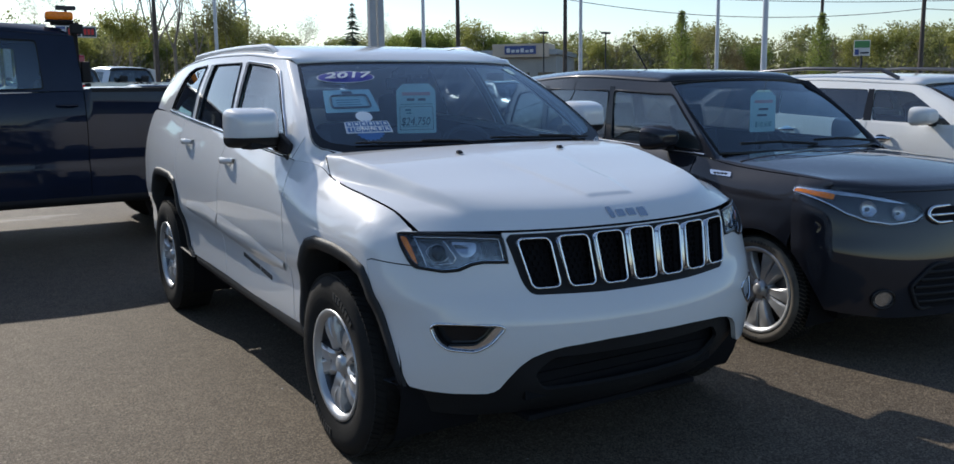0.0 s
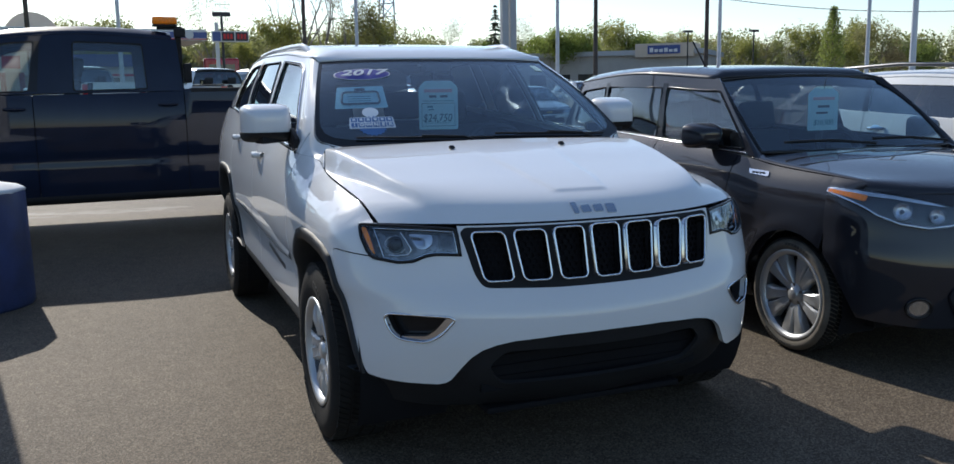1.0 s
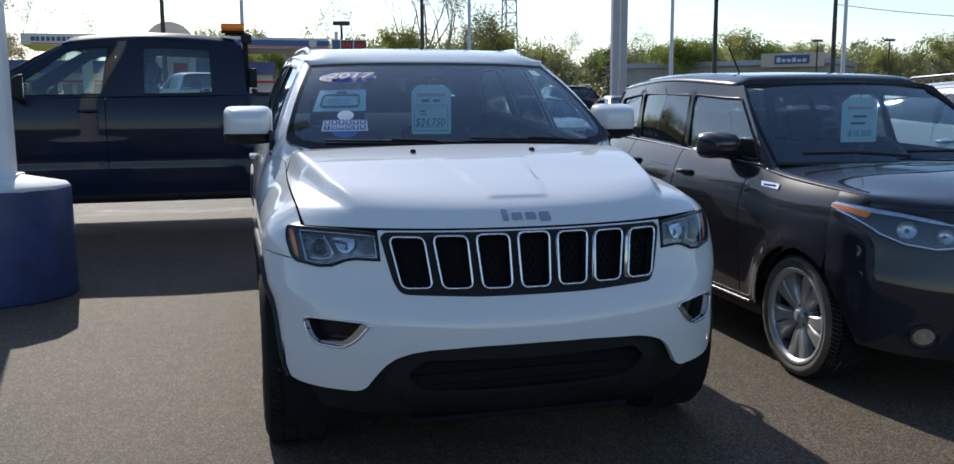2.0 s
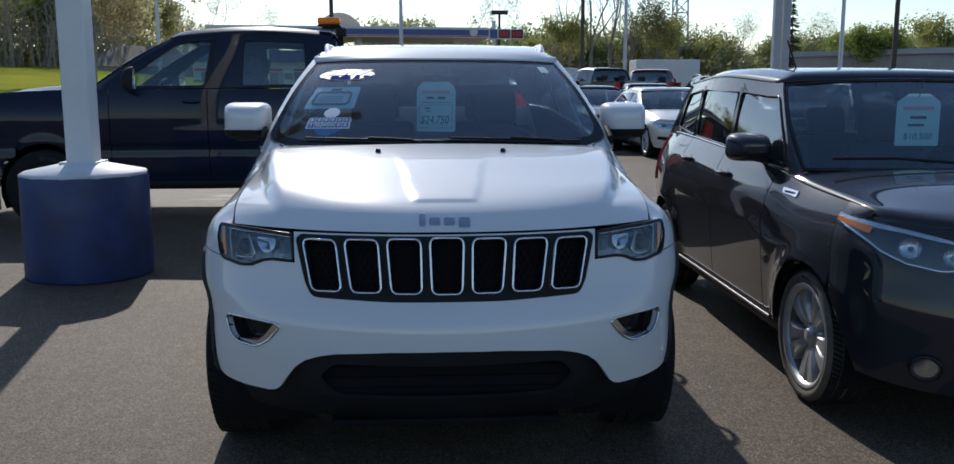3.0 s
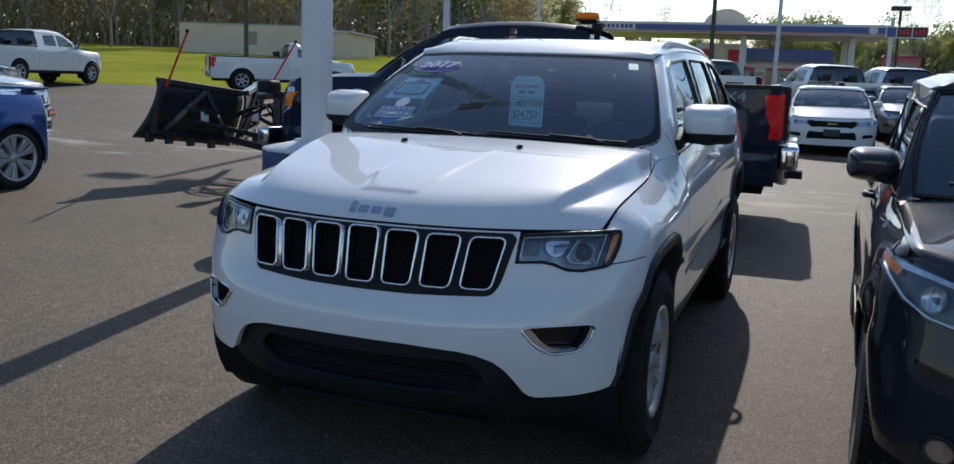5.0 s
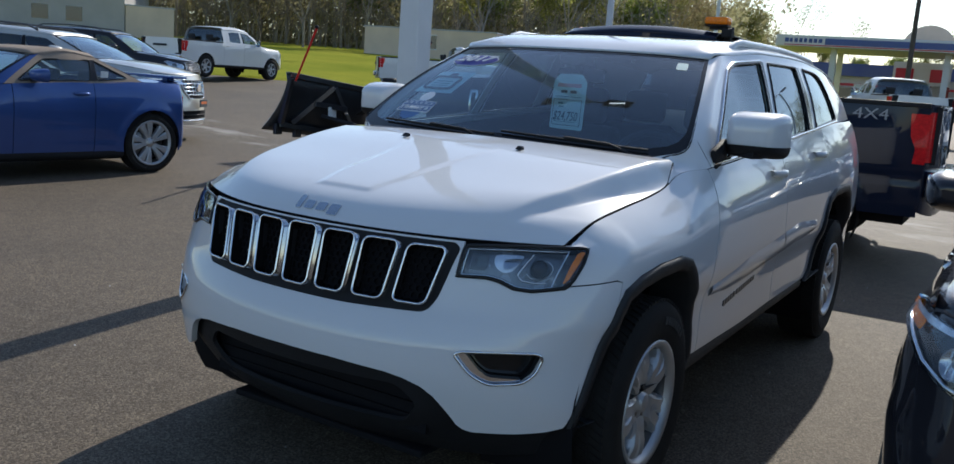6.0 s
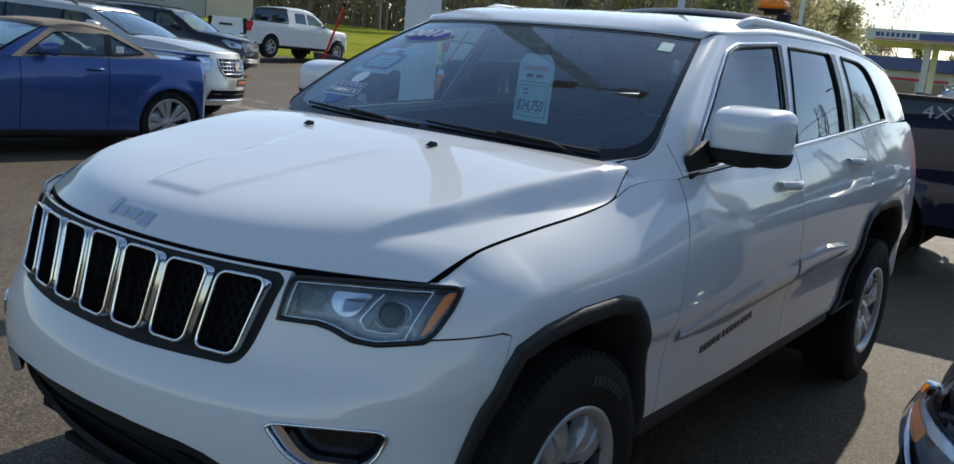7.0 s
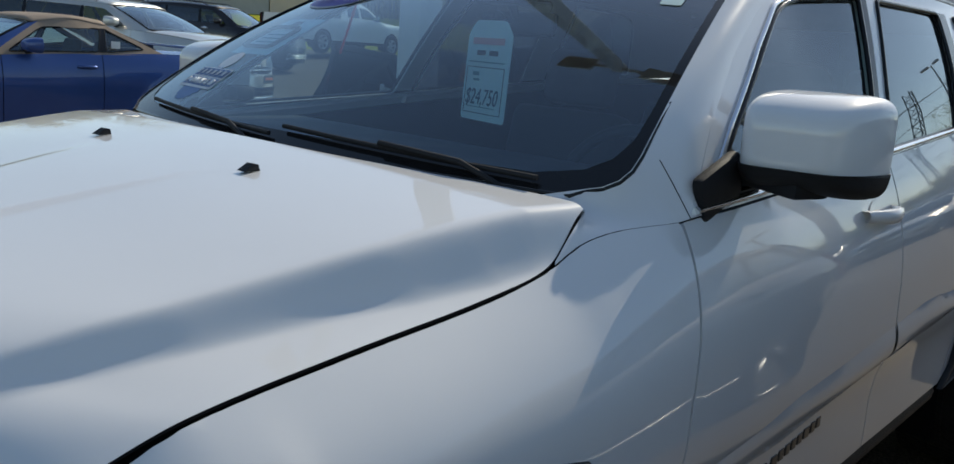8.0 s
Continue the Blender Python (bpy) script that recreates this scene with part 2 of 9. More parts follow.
M.update(
    grass=grass_material(),
    foot_blue=plain("blue_painted_concrete", (0.024, 0.042, 0.13), 0.5, 0, 0.1, 0.35, 5, 0.5, 60),
    foot_white=plain("white_painted_concrete", (0.66, 0.67, 0.68), 0.6, 0, 0, 0.15, 6, 0.4, 60),
    pole_white=plain("white_painted_steel", (0.68, 0.69, 0.70), 0.45, 0, 0.1, 0.06, 3, 0.1, 80),
    pole_pale=plain("pale_painted_steel", (0.58, 0.60, 0.64), 0.45, 0, 0.1, 0.06, 3),
    pole_grey=plain("grey_painted_steel", (0.36, 0.38, 0.40), 0.5, 0, 0, 0.1, 2),
    pole_dark=plain("dark_painted_steel", (0.035, 0.035, 0.038), 0.6),
    wood_pole=plain("weathered_pole_wood", (0.085, 0.070, 0.060), 0.9, 0, 0, 0.3, 3, 0.5, 40),
    bark=plain("grey_brown_bark", (0.27, 0.235, 0.195), 0.95, 0, 0, 0.3, 3),
    leaf_spring=tree_material("spring_leaves", (0.2, 0.21, 0.045), (0.4, 0.4, 0.12), True),
    leaf_olive=tree_material("olive_leaves", (0.18, 0.175, 0.065), (0.36, 0.34, 0.14), True),
    leaf_green=tree_material("green_leaves", (0.13, 0.18, 0.035), (0.3, 0.35, 0.085), True),
    leaf_brown=tree_material("brown_buds", (0.2, 0.16, 0.08), (0.34, 0.28, 0.15), True),
    leaf_bright=tree_material("bright_leaves", (0.17, 0.22, 0.045), (0.36, 0.40, 0.12), True),
    leaf_dark=tree_material("conifer_needles", (0.020, 0.040, 0.018), (0.05, 0.08, 0.03)),
    leaf_far=tree_material("far_wood_leaves", (0.17, 0.19, 0.065), (0.31, 0.32, 0.125), True),
    leaf_under=tree_material("brushwood_leaves", (0.30, 0.28, 0.14), (0.55, 0.50, 0.27), True),
    block=plain("beige_block_wall", (0.66, 0.54, 0.42), 0.85, 0, 0, 0.08, 0.6, 0.3, 12),
    block_grey=plain("grey_block_wall", (0.42, 0.40, 0.37), 0.85, 0, 0, 0.10, 0.6, 0.3, 12),
    trim_grey=plain("grey_metal_trim", (0.42, 0.43, 0.45), 0.5, 0.2, 0, 0.08, 2),
    pane_dark=plain("dark_pane", (0.025, 0.03, 0.035), 0.08, 0, 0.5),
    yellow=plain("yellow_paint", (0.62, 0.42, 0.03), 0.5),
    canopy_white=plain("canopy_white", (0.66, 0.66, 0.64), 0.5, 0, 0, 0.05, 1),
    canopy_blue=plain("canopy_blue", (0.030, 0.065, 0.25), 0.4, 0, 0.2, 0.08, 1),
    canopy_red=plain("canopy_red", (0.50, 0.03, 0.05), 0.5, 0, 0, 0.08, 1),
    brick_red=plain("red_brick_wall", (0.24, 0.055, 0.045), 0.85, 0, 0, 0.15, 4),
    roof_brown=plain("brown_shingle_roof", (0.16, 0.13, 0.11), 0.9, 0, 0, 0.2, 3),
    sign_red=plain("red_sign_face", (0.60, 0.02, 0.02), 0.4),
    sign_yellow=plain("yellow_sign_face", (0.70, 0.45, 0.02), 0.4),
    sign_orange=plain("orange_print", (0.60, 0.14, 0.03), 0.5),
    sign_green=plain("green_sign_face", (0.10, 0.28, 0.10), 0.5),
)


# ---- mesh tools ----
from mathutils.geometry import delaunay_2d_cdt


def link(name, me, material, parent=None, label=""):
    if material:
        me.materials.append(material)
    ob = new(name, me)
    ob.parent = parent
    if label:
        tagged(ob, label)
    return ob


def part(name, bm, material, parent=None, label="", smooth=False):
    me = bpy.data.meshes.new(name)
    bmesh.ops.recalc_face_normals(bm, faces=bm.faces[:])
    bm.to_mesh(me)
    bm.free()
    if smooth:
        me.shade_smooth()
        me.set_sharp_from_angle(angle=radians(38))
    return link(name, me, material, parent, label)


def thing(name, label, category, m=None, group="", kind=""):
    ob = new(name)
    ob.empty_display_size = 0.2
    if m is not None:
        ob.matrix_world = m
    return tagged(ob, label, category, group, kind)


def box(x0, x1, y0, y1, z0, z1, bevel=0.0, seg=2, bm=None, m=None):
    b = bmesh.new()
    bmesh.ops.create_cube(b, size=1, matrix=Matrix.Translation(((x0 + x1) / 2, (y0 + y1) / 2, (z0 + z1) / 2)) @ Matrix.Diagonal((x1 - x0, y1 - y0, z1 - z0, 1)))
    if bevel:
        bmesh.ops.bevel(b, geom=b.edges[:], offset=bevel, segments=seg, affect="EDGES", profile=0.6)
    if m is not None:
        b.transform(m)
    return merge(bm, b)


def merge(bm, b):
    if bm is None:
        return b
    me = bpy.data.meshes.new("tmp")
    b.to_mesh(me)
    b.free()
    bm.from_mesh(me)
    bpy.data.meshes.remove(me)
    return bm


def cyl(p, q, r0, r1=None, seg=16, bm=None, caps=True):
    p, q = Vector(p), Vector(q)
    b = bmesh.new()
    d = q - p
    bmesh.ops.create_cone(b, cap_ends=caps, segments=seg, radius1=r0, radius2=r0 if r1 is None else r1, depth=d.length,
                          matrix=Matrix.Translation((p + q) / 2) @ d.to_track_quat("Z", "Y").to_matrix().to_4x4())
    return merge(bm, b)


def spl(pts):
    """A smooth curve through pts (t, value...), which never overshoots."""
    a = np.array(pts, float)
    x, v = a[:, 0], a[:, 1:]
    h, d = np.diff(x), np.diff(v, axis=0) / np.diff(x)[:, None]
    s = np.zeros_like(v)
    s[0], s[-1] = d[0], d[-1]
    for i in range(1, len(x) - 1):
        w1, w2 = 2 * h[i] + h[i - 1], h[i] + 2 * h[i - 1]
        ok = d[i - 1] * d[i] > 0
        with np.errstate(divide="ignore", invalid="ignore"):
            s[i] = np.where(ok, (w1 + w2) / (w1 / d[i - 1] + w2 / d[i]), 0)

    def f(t):
        t = np.clip(np.asarray(t, float), x[0], x[-1])
        i = np.clip(np.searchsorted(x, t, side="right") - 1, 0, len(x) - 2)
        u = ((t - x[i]) / h[i])[..., None]
        hh = h[i][..., None]
        r = (1 + 2 * u) * (1 - u) ** 2 * v[i] + u * (1 - u) ** 2 * hh * s[i] + u * u * (3 - 2 * u) * v[i + 1] + u * u * (u - 1) * hh * s[i + 1]
        return r[..., 0] if v.shape[1] == 1 else r
    return f


def smooth(a, b, x):
    t = np.clip((np.asarray(x, float) - a) / (b - a), 0, 1)
    return t * t * (3 - 2 * t)


def sheet(name, P, material, parent=None, label="", thick=0.0, close=False):
    """A smooth skin over the grid of points P (rows, columns, 3)."""
    P = np.asarray(P, float)
    a, b = P.shape[:2]
    i = np.arange(a * b).reshape(a, b)
    faces = np.stack([i[:-1, :-1], i[1:, :-1], i[1:, 1:], i[:-1, 1:]], -1).reshape(-1, 4)
    if close:
        faces = np.concatenate([faces, np.stack([i[:-1, -1], i[1:, -1], i[1:, 0], i[:-1, 0]], -1).reshape(-1, 4)])
    me = bpy.data.meshes.new(name)
    me.from_pydata(P.reshape(-1, 3).tolist(), [], faces.tolist())
    me.shade_smooth()
    ob = link(name, me, material, parent, label)
    if thick:
        s = ob.modifiers.new("thick", "SOLIDIFY")
        s.thickness, s.offset = thick, 0
    return ob


def dense(poly, step):
    out = []
    for (a, b), (c, d) in zip(poly, poly[1:] + poly[:1]):
        n = max(1, int(math.ceil(math.hypot(c - a, d - b) / step)))
        out += [(a + (c - a) * k / n, b + (d - b) * k / n) for k in range(n)]
    return out


def rounded(poly, r, n=4):
    """The polygon with its corners rounded; r is one radius, or one for each corner."""
    out = []
    k = len(poly)
    for i in range(k):
        p, a, b = Vector(poly[i]), Vector(poly[i - 1]), Vector(poly[(i + 1) % k])
        q = min(r[i] if isinstance(r, (list, tuple)) else r, (a - p).length * 0.48, (b - p).length * 0.48)
        s, e = p + (a - p).normalized() * q, p + (b - p).normalized() * q
        for j in range(n + 1):
            t = j / n
            v = s * (1 - t) ** 2 + p * 2 * t * (1 - t) + e * t * t
            out.append((v.x, v.y))
    return out


def inside(poly, x, y):
    px, py = np.array(poly).T
    qx, qy = np.roll(px, -1), np.roll(py, -1)
    X, Y = np.asarray(x)[:, None], np.asarray(y)[:, None]
    with np.errstate(divide="ignore", invalid="ignore"):
        hit = ((py > Y) != (qy > Y)) & (X < (qx - px) * (Y - py) / (qy - py) + px)
    return hit.sum(1) % 2 == 1


def patch(name, poly, fmap, material, parent=None, label="", holes=(), step=0.03, off=0.0, sign=1, depth=0.0, edge_step=None):
    """A skin on the surface fmap(a, b) -> points, cut to the outline poly, with holes; off lifts it; depth gives it a turned-in rim."""
    es = edge_step or step
    loops = [dense(list(poly), es)] + [dense(list(h), es) for h in holes]
    verts, edges = [], []
    for lp in loops:
        k = len(verts)
        verts += lp
        edges += [(k + i, k + (i + 1) % len(lp)) for i in range(len(lp))]
    rim = len(verts)
    lo, hi = np.min(loops[0], 0), np.max(loops[0], 0)
    gx, gy = np.meshgrid(np.arange(lo[0] + step / 2, hi[0], step), np.arange(lo[1] + step / 2, hi[1], step))
    gx, gy = gx.ravel(), gy.ravel()
    if len(gx):
        keep = inside(loops[0], gx, gy)
        for h in loops[1:]:
            keep &= ~inside(h, gx, gy)
        gx, gy = gx[keep], gy[keep]
        B = np.array(verts)
        if len(gx):
            far = np.array([((B[:, 0] - p) ** 2 + (B[:, 1] - q) ** 2).min() for p, q in zip(gx, gy)]) > (0.35 * step) ** 2
            verts = verts + list(zip(gx[far], gy[far]))
    v2, _, f2, *_ = delaunay_2d_cdt([Vector(v) for v in verts], edges, [], 0, 1e-7)
    V = np.array([(v.x, v.y) for v in v2])
    F = np.array([f for f in f2 if len(f) == 3])
    c = V[F].mean(1)
    keep = inside(loops[0], c[:, 0], c[:, 1])
    for h in loops[1:]:
        keep &= ~inside(h, c[:, 0], c[:, 1])
    F = F[keep]
    used = np.unique(F)
    back = -np.ones(len(V), int)
    back[used] = np.arange(len(used))
    V, F = V[used], back[F]
    e = 1e-4
    P = fmap(V[:, 0], V[:, 1])
    N = np.cross(fmap(V[:, 0] + e, V[:, 1]) - fmap(V[:, 0] - e, V[:, 1]), fmap(V[:, 0], V[:, 1] + e) - fmap(V[:, 0], V[:, 1] - e))
    N = N / np.maximum(np.linalg.norm(N, axis=1), 1e-12)[:, None]
    if sign < 0:
        N = -N
    Q = P + N * off
    # orient the faces along the surface's outward side
    fn = np.cross(Q[F[:, 1]] - Q[F[:, 0]], Q[F[:, 2]] - Q[F[:, 0]])
    flip = (fn * N[F[:, 0]]).sum(1) < 0
    F[flip] = F[flip][:, ::-1]
    me = bpy.data.meshes.new(name)
    pts, faces, nrm = Q.tolist(), F.tolist(), N.tolist()
    if depth:
        count = {}
        for f in faces:
            for a, b in ((f[0], f[1]), (f[1], f[2]), (f[2], f[0])):
                count[(a, b)] = 1
        open_edges = [(a, b) for a, b in count if (b, a) not in count]
        ids = {}
        k0 = len(pts)
        for a, b in open_edges:
            for i in (a, b):
                if i not in ids:
                    ids[i] = len(pts)
                    pts.append((Q[i] - N[i] * depth).tolist())
                    nrm.append(nrm[i])
        faces += [[b, a, ids[a], ids[b]] for a, b in open_edges]
    me.from_pydata(pts, [], faces)
    me.shade_smooth()
    if not depth:
        me.normals_split_custom_set_from_vertices(nrm)
    else:
        me.set_sharp_from_angle(angle=radians(40))
    return link(name, me, material, parent, label)


def tube(name, pts, r, material, parent=None, label="", closed=False, seg=8, flat=1.0, res=1):
    """A round bar along pts."""
    cu = bpy.data.curves.new(name, "CURVE")
    cu.dimensions, cu.bevel_depth, cu.bevel_resolution, cu.use_fill_caps = "3D", r, max(1, seg // 4), True
    s = cu.splines.new("POLY")
    s.points.add(len(pts) - 1)
    for p, q in zip(s.points, pts):
        p.co = (*q, 1)
    s.use_cyclic_u = closed
    ob = bpy.data.objects.new(name, cu)
    me = bpy.data.meshes.new_from_object(ob)
    bpy.data.objects.remove(ob)
    bpy.data.curves.remove(cu)
    me.name = name
    me.materials.clear()
    me.shade_smooth()
    return link(name, me, material, parent, label)


def lathe(prof, seg=48, axis="X"):
    """A turned body: prof is rows of (along, radius)."""
    a = np.array(prof, float)
    t = np.linspace(0, 2 * math.pi, seg, endpoint=False)
    return np.stack([np.repeat(a[:, 0][:, None], seg, 1), a[:, 1][:, None] * np.cos(t), a[:, 1][:, None] * np.sin(t)], -1)


def text_mesh(body, size, extrude=0.002, shear=0.0, bold=0.0, squeeze=1.0):
    cu = bpy.data.curves.new("text", "FONT")
    cu.body, cu.size, cu.extrude, cu.shear, cu.offset = body, size, extrude, shear, bold
    cu.align_x, cu.align_y, cu.resolution_u = "CENTER", "CENTER", 3
    ob = bpy.data.objects.new("text", cu)
    me = bpy.data.meshes.new_from_object(ob)
    bpy.data.objects.remove(ob)
    bpy.data.curves.remove(cu)
    me.materials.clear()
    me.transform(Matrix.Diagonal((squeeze, 1, 1, 1)))
    return me


def lettering(name, body, size, m, material, parent=None, label="", **k):
    me = text_mesh(body, size, **k)
    me.name = name
    me.transform(m)
    return link(name, me, material, parent, label)


def joined(name, pieces, material, parent=None, label="", smooth_shade=False):
    """One mesh from rows of (verts, faces)."""
    V, F, k = [], [], 0
    for v, f in pieces:
        V += [tuple(p) for p in v]
        F += [[i + k for i in q] for q in f]
        k += len(v)
    me = bpy.data.meshes.new(name)
    me.from_pydata(V, [], F)
    if smooth_shade:
        me.shade_smooth()
        me.set_sharp_from_angle(angle=radians(40))
    return link(name, me, material, parent, label)


# ---- wheels ----
def spoke_mesh(r0, r1, w0, w1, x0, x1, thick, angle, groove=0.0):
    """One spoke in the wheel's own frame: from r0 to r1, outer face at x0 (hub) to x1 (rim), turned by angle."""
    n = 7
    P = []
    for i in range(n):
        t = i / (n - 1)
        r = r0 + (r1 - r0) * t
        w = (w0 + (w1 - w0) * t) * (1 + 0.25 * (2 * t - 1) ** 2) / 2
        x = x0 + (x1 - x0) * t + 0.012 * math.sin(math.pi * t)
        P.append([(x - thick, -w * 1.1, r), (x - 0.008, -w, r), (x, -w * 0.72, r), (x - groove, 0, r), (x, w * 0.72, r), (x - 0.008, w, r), (x - thick, w * 1.1, r)])
    P = np.array(P)
    c, s = math.cos(angle), math.sin(angle)
    y, z = P[..., 1].copy(), P[..., 2].copy()
    P[..., 1], P[..., 2] = y * c - z * s, y * s + z * c
    V = P.reshape(-1, 3)
    F = []
    m = P.shape[1]
    for i in range(n - 1):
        for j in range(m - 1):
            F.append([i * m + j, i * m + j + 1, (i + 1) * m + j + 1, (i + 1) * m + j])
    return V, F


def wheel(parent, R, rim, width, style, at, side, hub_turn=0.0, detail=True, alloy=None, tyre=None):
    """A wheel under parent; side is +1 when its face looks to +x."""
    w = new("wheel")
    w.parent = parent
    w.matrix_parent_inverse = Matrix()
    w.matrix_local = pose(*at) @ (Matrix() if side > 0 else pose(0, 0, 0, 0, 0, 180)) @ pose(0, 0, 0, hub_turn)
    h = width / 2
    seg = 72 if detail else 32
    sw = R - rim
    prof = [(-h * 0.8, rim), (-h * 0.98, rim + sw * 0.35), (-h, rim + sw * 0.6), (-h * 0.86, R - 0.014), (-h * 0.7, R - 0.005), (h * 0.7, R - 0.005), (h * 0.86, R - 0.014),
            (h * 0.98, rim + sw * 0.66), (h, rim + sw * 0.5), (h * 0.97, rim + sw * 0.3), (h * 0.9, rim + 0.012), (h * 0.84, rim)]
    sheet("tyre", lathe(prof, seg), tyre or M["rubber"], w, close=True)
    if detail:
        lugs = []
        count = 84
        for i in range(count):
            for row, x in enumerate((-0.66, -0.24, 0.24, 0.66)):
                t = 2 * math.pi * (i + 0.5 * (row % 2)) / count
                b0, b1, ww = R - 0.010, R + 0.0004, h * 0.175
                dt = math.pi / count * 0.72
                v = [(h * x + sx * ww, r * math.cos(t + st * dt + 0.03 * sx), r * math.sin(t + st * dt + 0.03 * sx)) for r in (b0, b1) for sx in (-1, 1) for st in (-1, 1)]
                lugs.append((v, [(4, 5, 7, 6), (0, 4, 6, 2), (1, 3, 7, 5), (0, 1, 5, 4), (2, 6, 7, 3)]))
        joined("tread", lugs, M["rubber"], w)
        # raised maker's marks on the sidewall, as plain blocks
        for a0, n_m, dt in ((0.35, 8, 0.085), (math.pi + 0.2, 11, 0.075)):
            for i in range(n_m):
                t0, t1 = a0 + i * dt, a0 + i * dt + dt * 0.62
                ring = [(r, t) for r in (rim + sw * 0.42, rim + sw * 0.60) for t in (t0, t1)]
                v = [(xx, r * math.cos(t), r * math.sin(t)) for xx in (h * 0.97, h + 0.0025) for r, t in ring]
                joined("sidewall_mark", [(v, [(4, 5, 7, 6), (0, 4, 6, 2), (1, 3, 7, 5), (0, 1, 5, 4), (2, 6, 7, 3)])], M["worn_rubber"], w)
    al = alloy or M["alloy"]
    rp = [(-h * 0.8, rim - 0.004), (-h * 0.75, rim - 0.03), (h * 0.45, rim - 0.035), (h * 0.72, rim - 0.022), (h * 0.88, rim - 0.014), (h * 0.93, rim - 0.002), (h * 0.93, rim + 0.008), (h * 0.84, rim + 0.006)]
    lip = sheet("rim", lathe(rp[3:], seg), al, w, close=True)
    sheet("rim_barrel", lathe(rp[:4], seg), M["alloy_dark"], lip, close=True)
    pieces = []
    face = h * 0.80
    if style == "five_broad":
        for i in range(5):
            a = 2 * math.pi * i / 5
            pieces.append(spoke_mesh(0.035, rim * 0.56, 0.092, 0.100, face - 0.028, face - 0.006, 0.05, a, 0.010))
            for sg in (-1, 1):
                pieces.append(spoke_mesh(rim * 0.44, rim - 0.010, 0.046, 0.060, face - 0.008, face - 0.010, 0.045, a + sg * 0.195, 0.004))
    elif style == "five_blade":
        for i in range(5):
            a = 2 * math.pi * i / 5
            for sg in (-1, 1):
                pieces.append(spoke_mesh(0.03, rim - 0.010, 0.030, 0.082, face - 0.03, face - 0.006, 0.045, a + sg * 0.235, 0.003))
    elif style == "five_twin":
        for i in range(5):
            a = 2 * math.pi * i / 5
            for sg in (-1, 1):
                pieces.append(spoke_mesh(0.03, rim - 0.012, 0.036, 0.052, face - 0.03, face - 0.006, 0.045, a + sg * 0.22, 0.006))
    else:
        for i in range(6):
            pieces.append(spoke_mesh(0.03, rim - 0.012, 0.06, 0.055, face - 0.03, face - 0.006, 0.04, 2 * math.pi * i / 6, 0.004))
    joined("spokes", pieces, al, w, smooth_shade=True)
    hub = [(face - 0.07, 0.075), (face - 0.035, 0.072), (face - 0.022, 0.058), (face - 0.018, 0.036), (face - 0.006, 0.033), (face - 0.002, 0.026), (face - 0.001, 0.0005)]
    sheet("hub_cap", lathe(hub, 24), al, w, close=True)
    if detail:
        for i in range(5):
            a = 2 * math.pi * (i + 0.5) / 5
            part("lug_nut", cyl((face - 0.06, 0.052 * math.sin(a), 0.052 * math.cos(a)), (face - 0.018, 0.052 * math.sin(a), 0.052 * math.cos(a)), 0.010, 0.009, 6), M["steel"], w)
        sheet("brake_disc", lathe([(h * 0.1, 0.02), (h * 0.15, 0.03), (h * 0.15, rim * 0.78), (h * 0.05, rim * 0.78)], 32), M["steel"], w, close=True)
    sheet("wheel_back", lathe([(0, 0.01), (0, rim - 0.03), (-h * 0.6, rim - 0.03)], 24), M["void"], w, close=True)
    return w


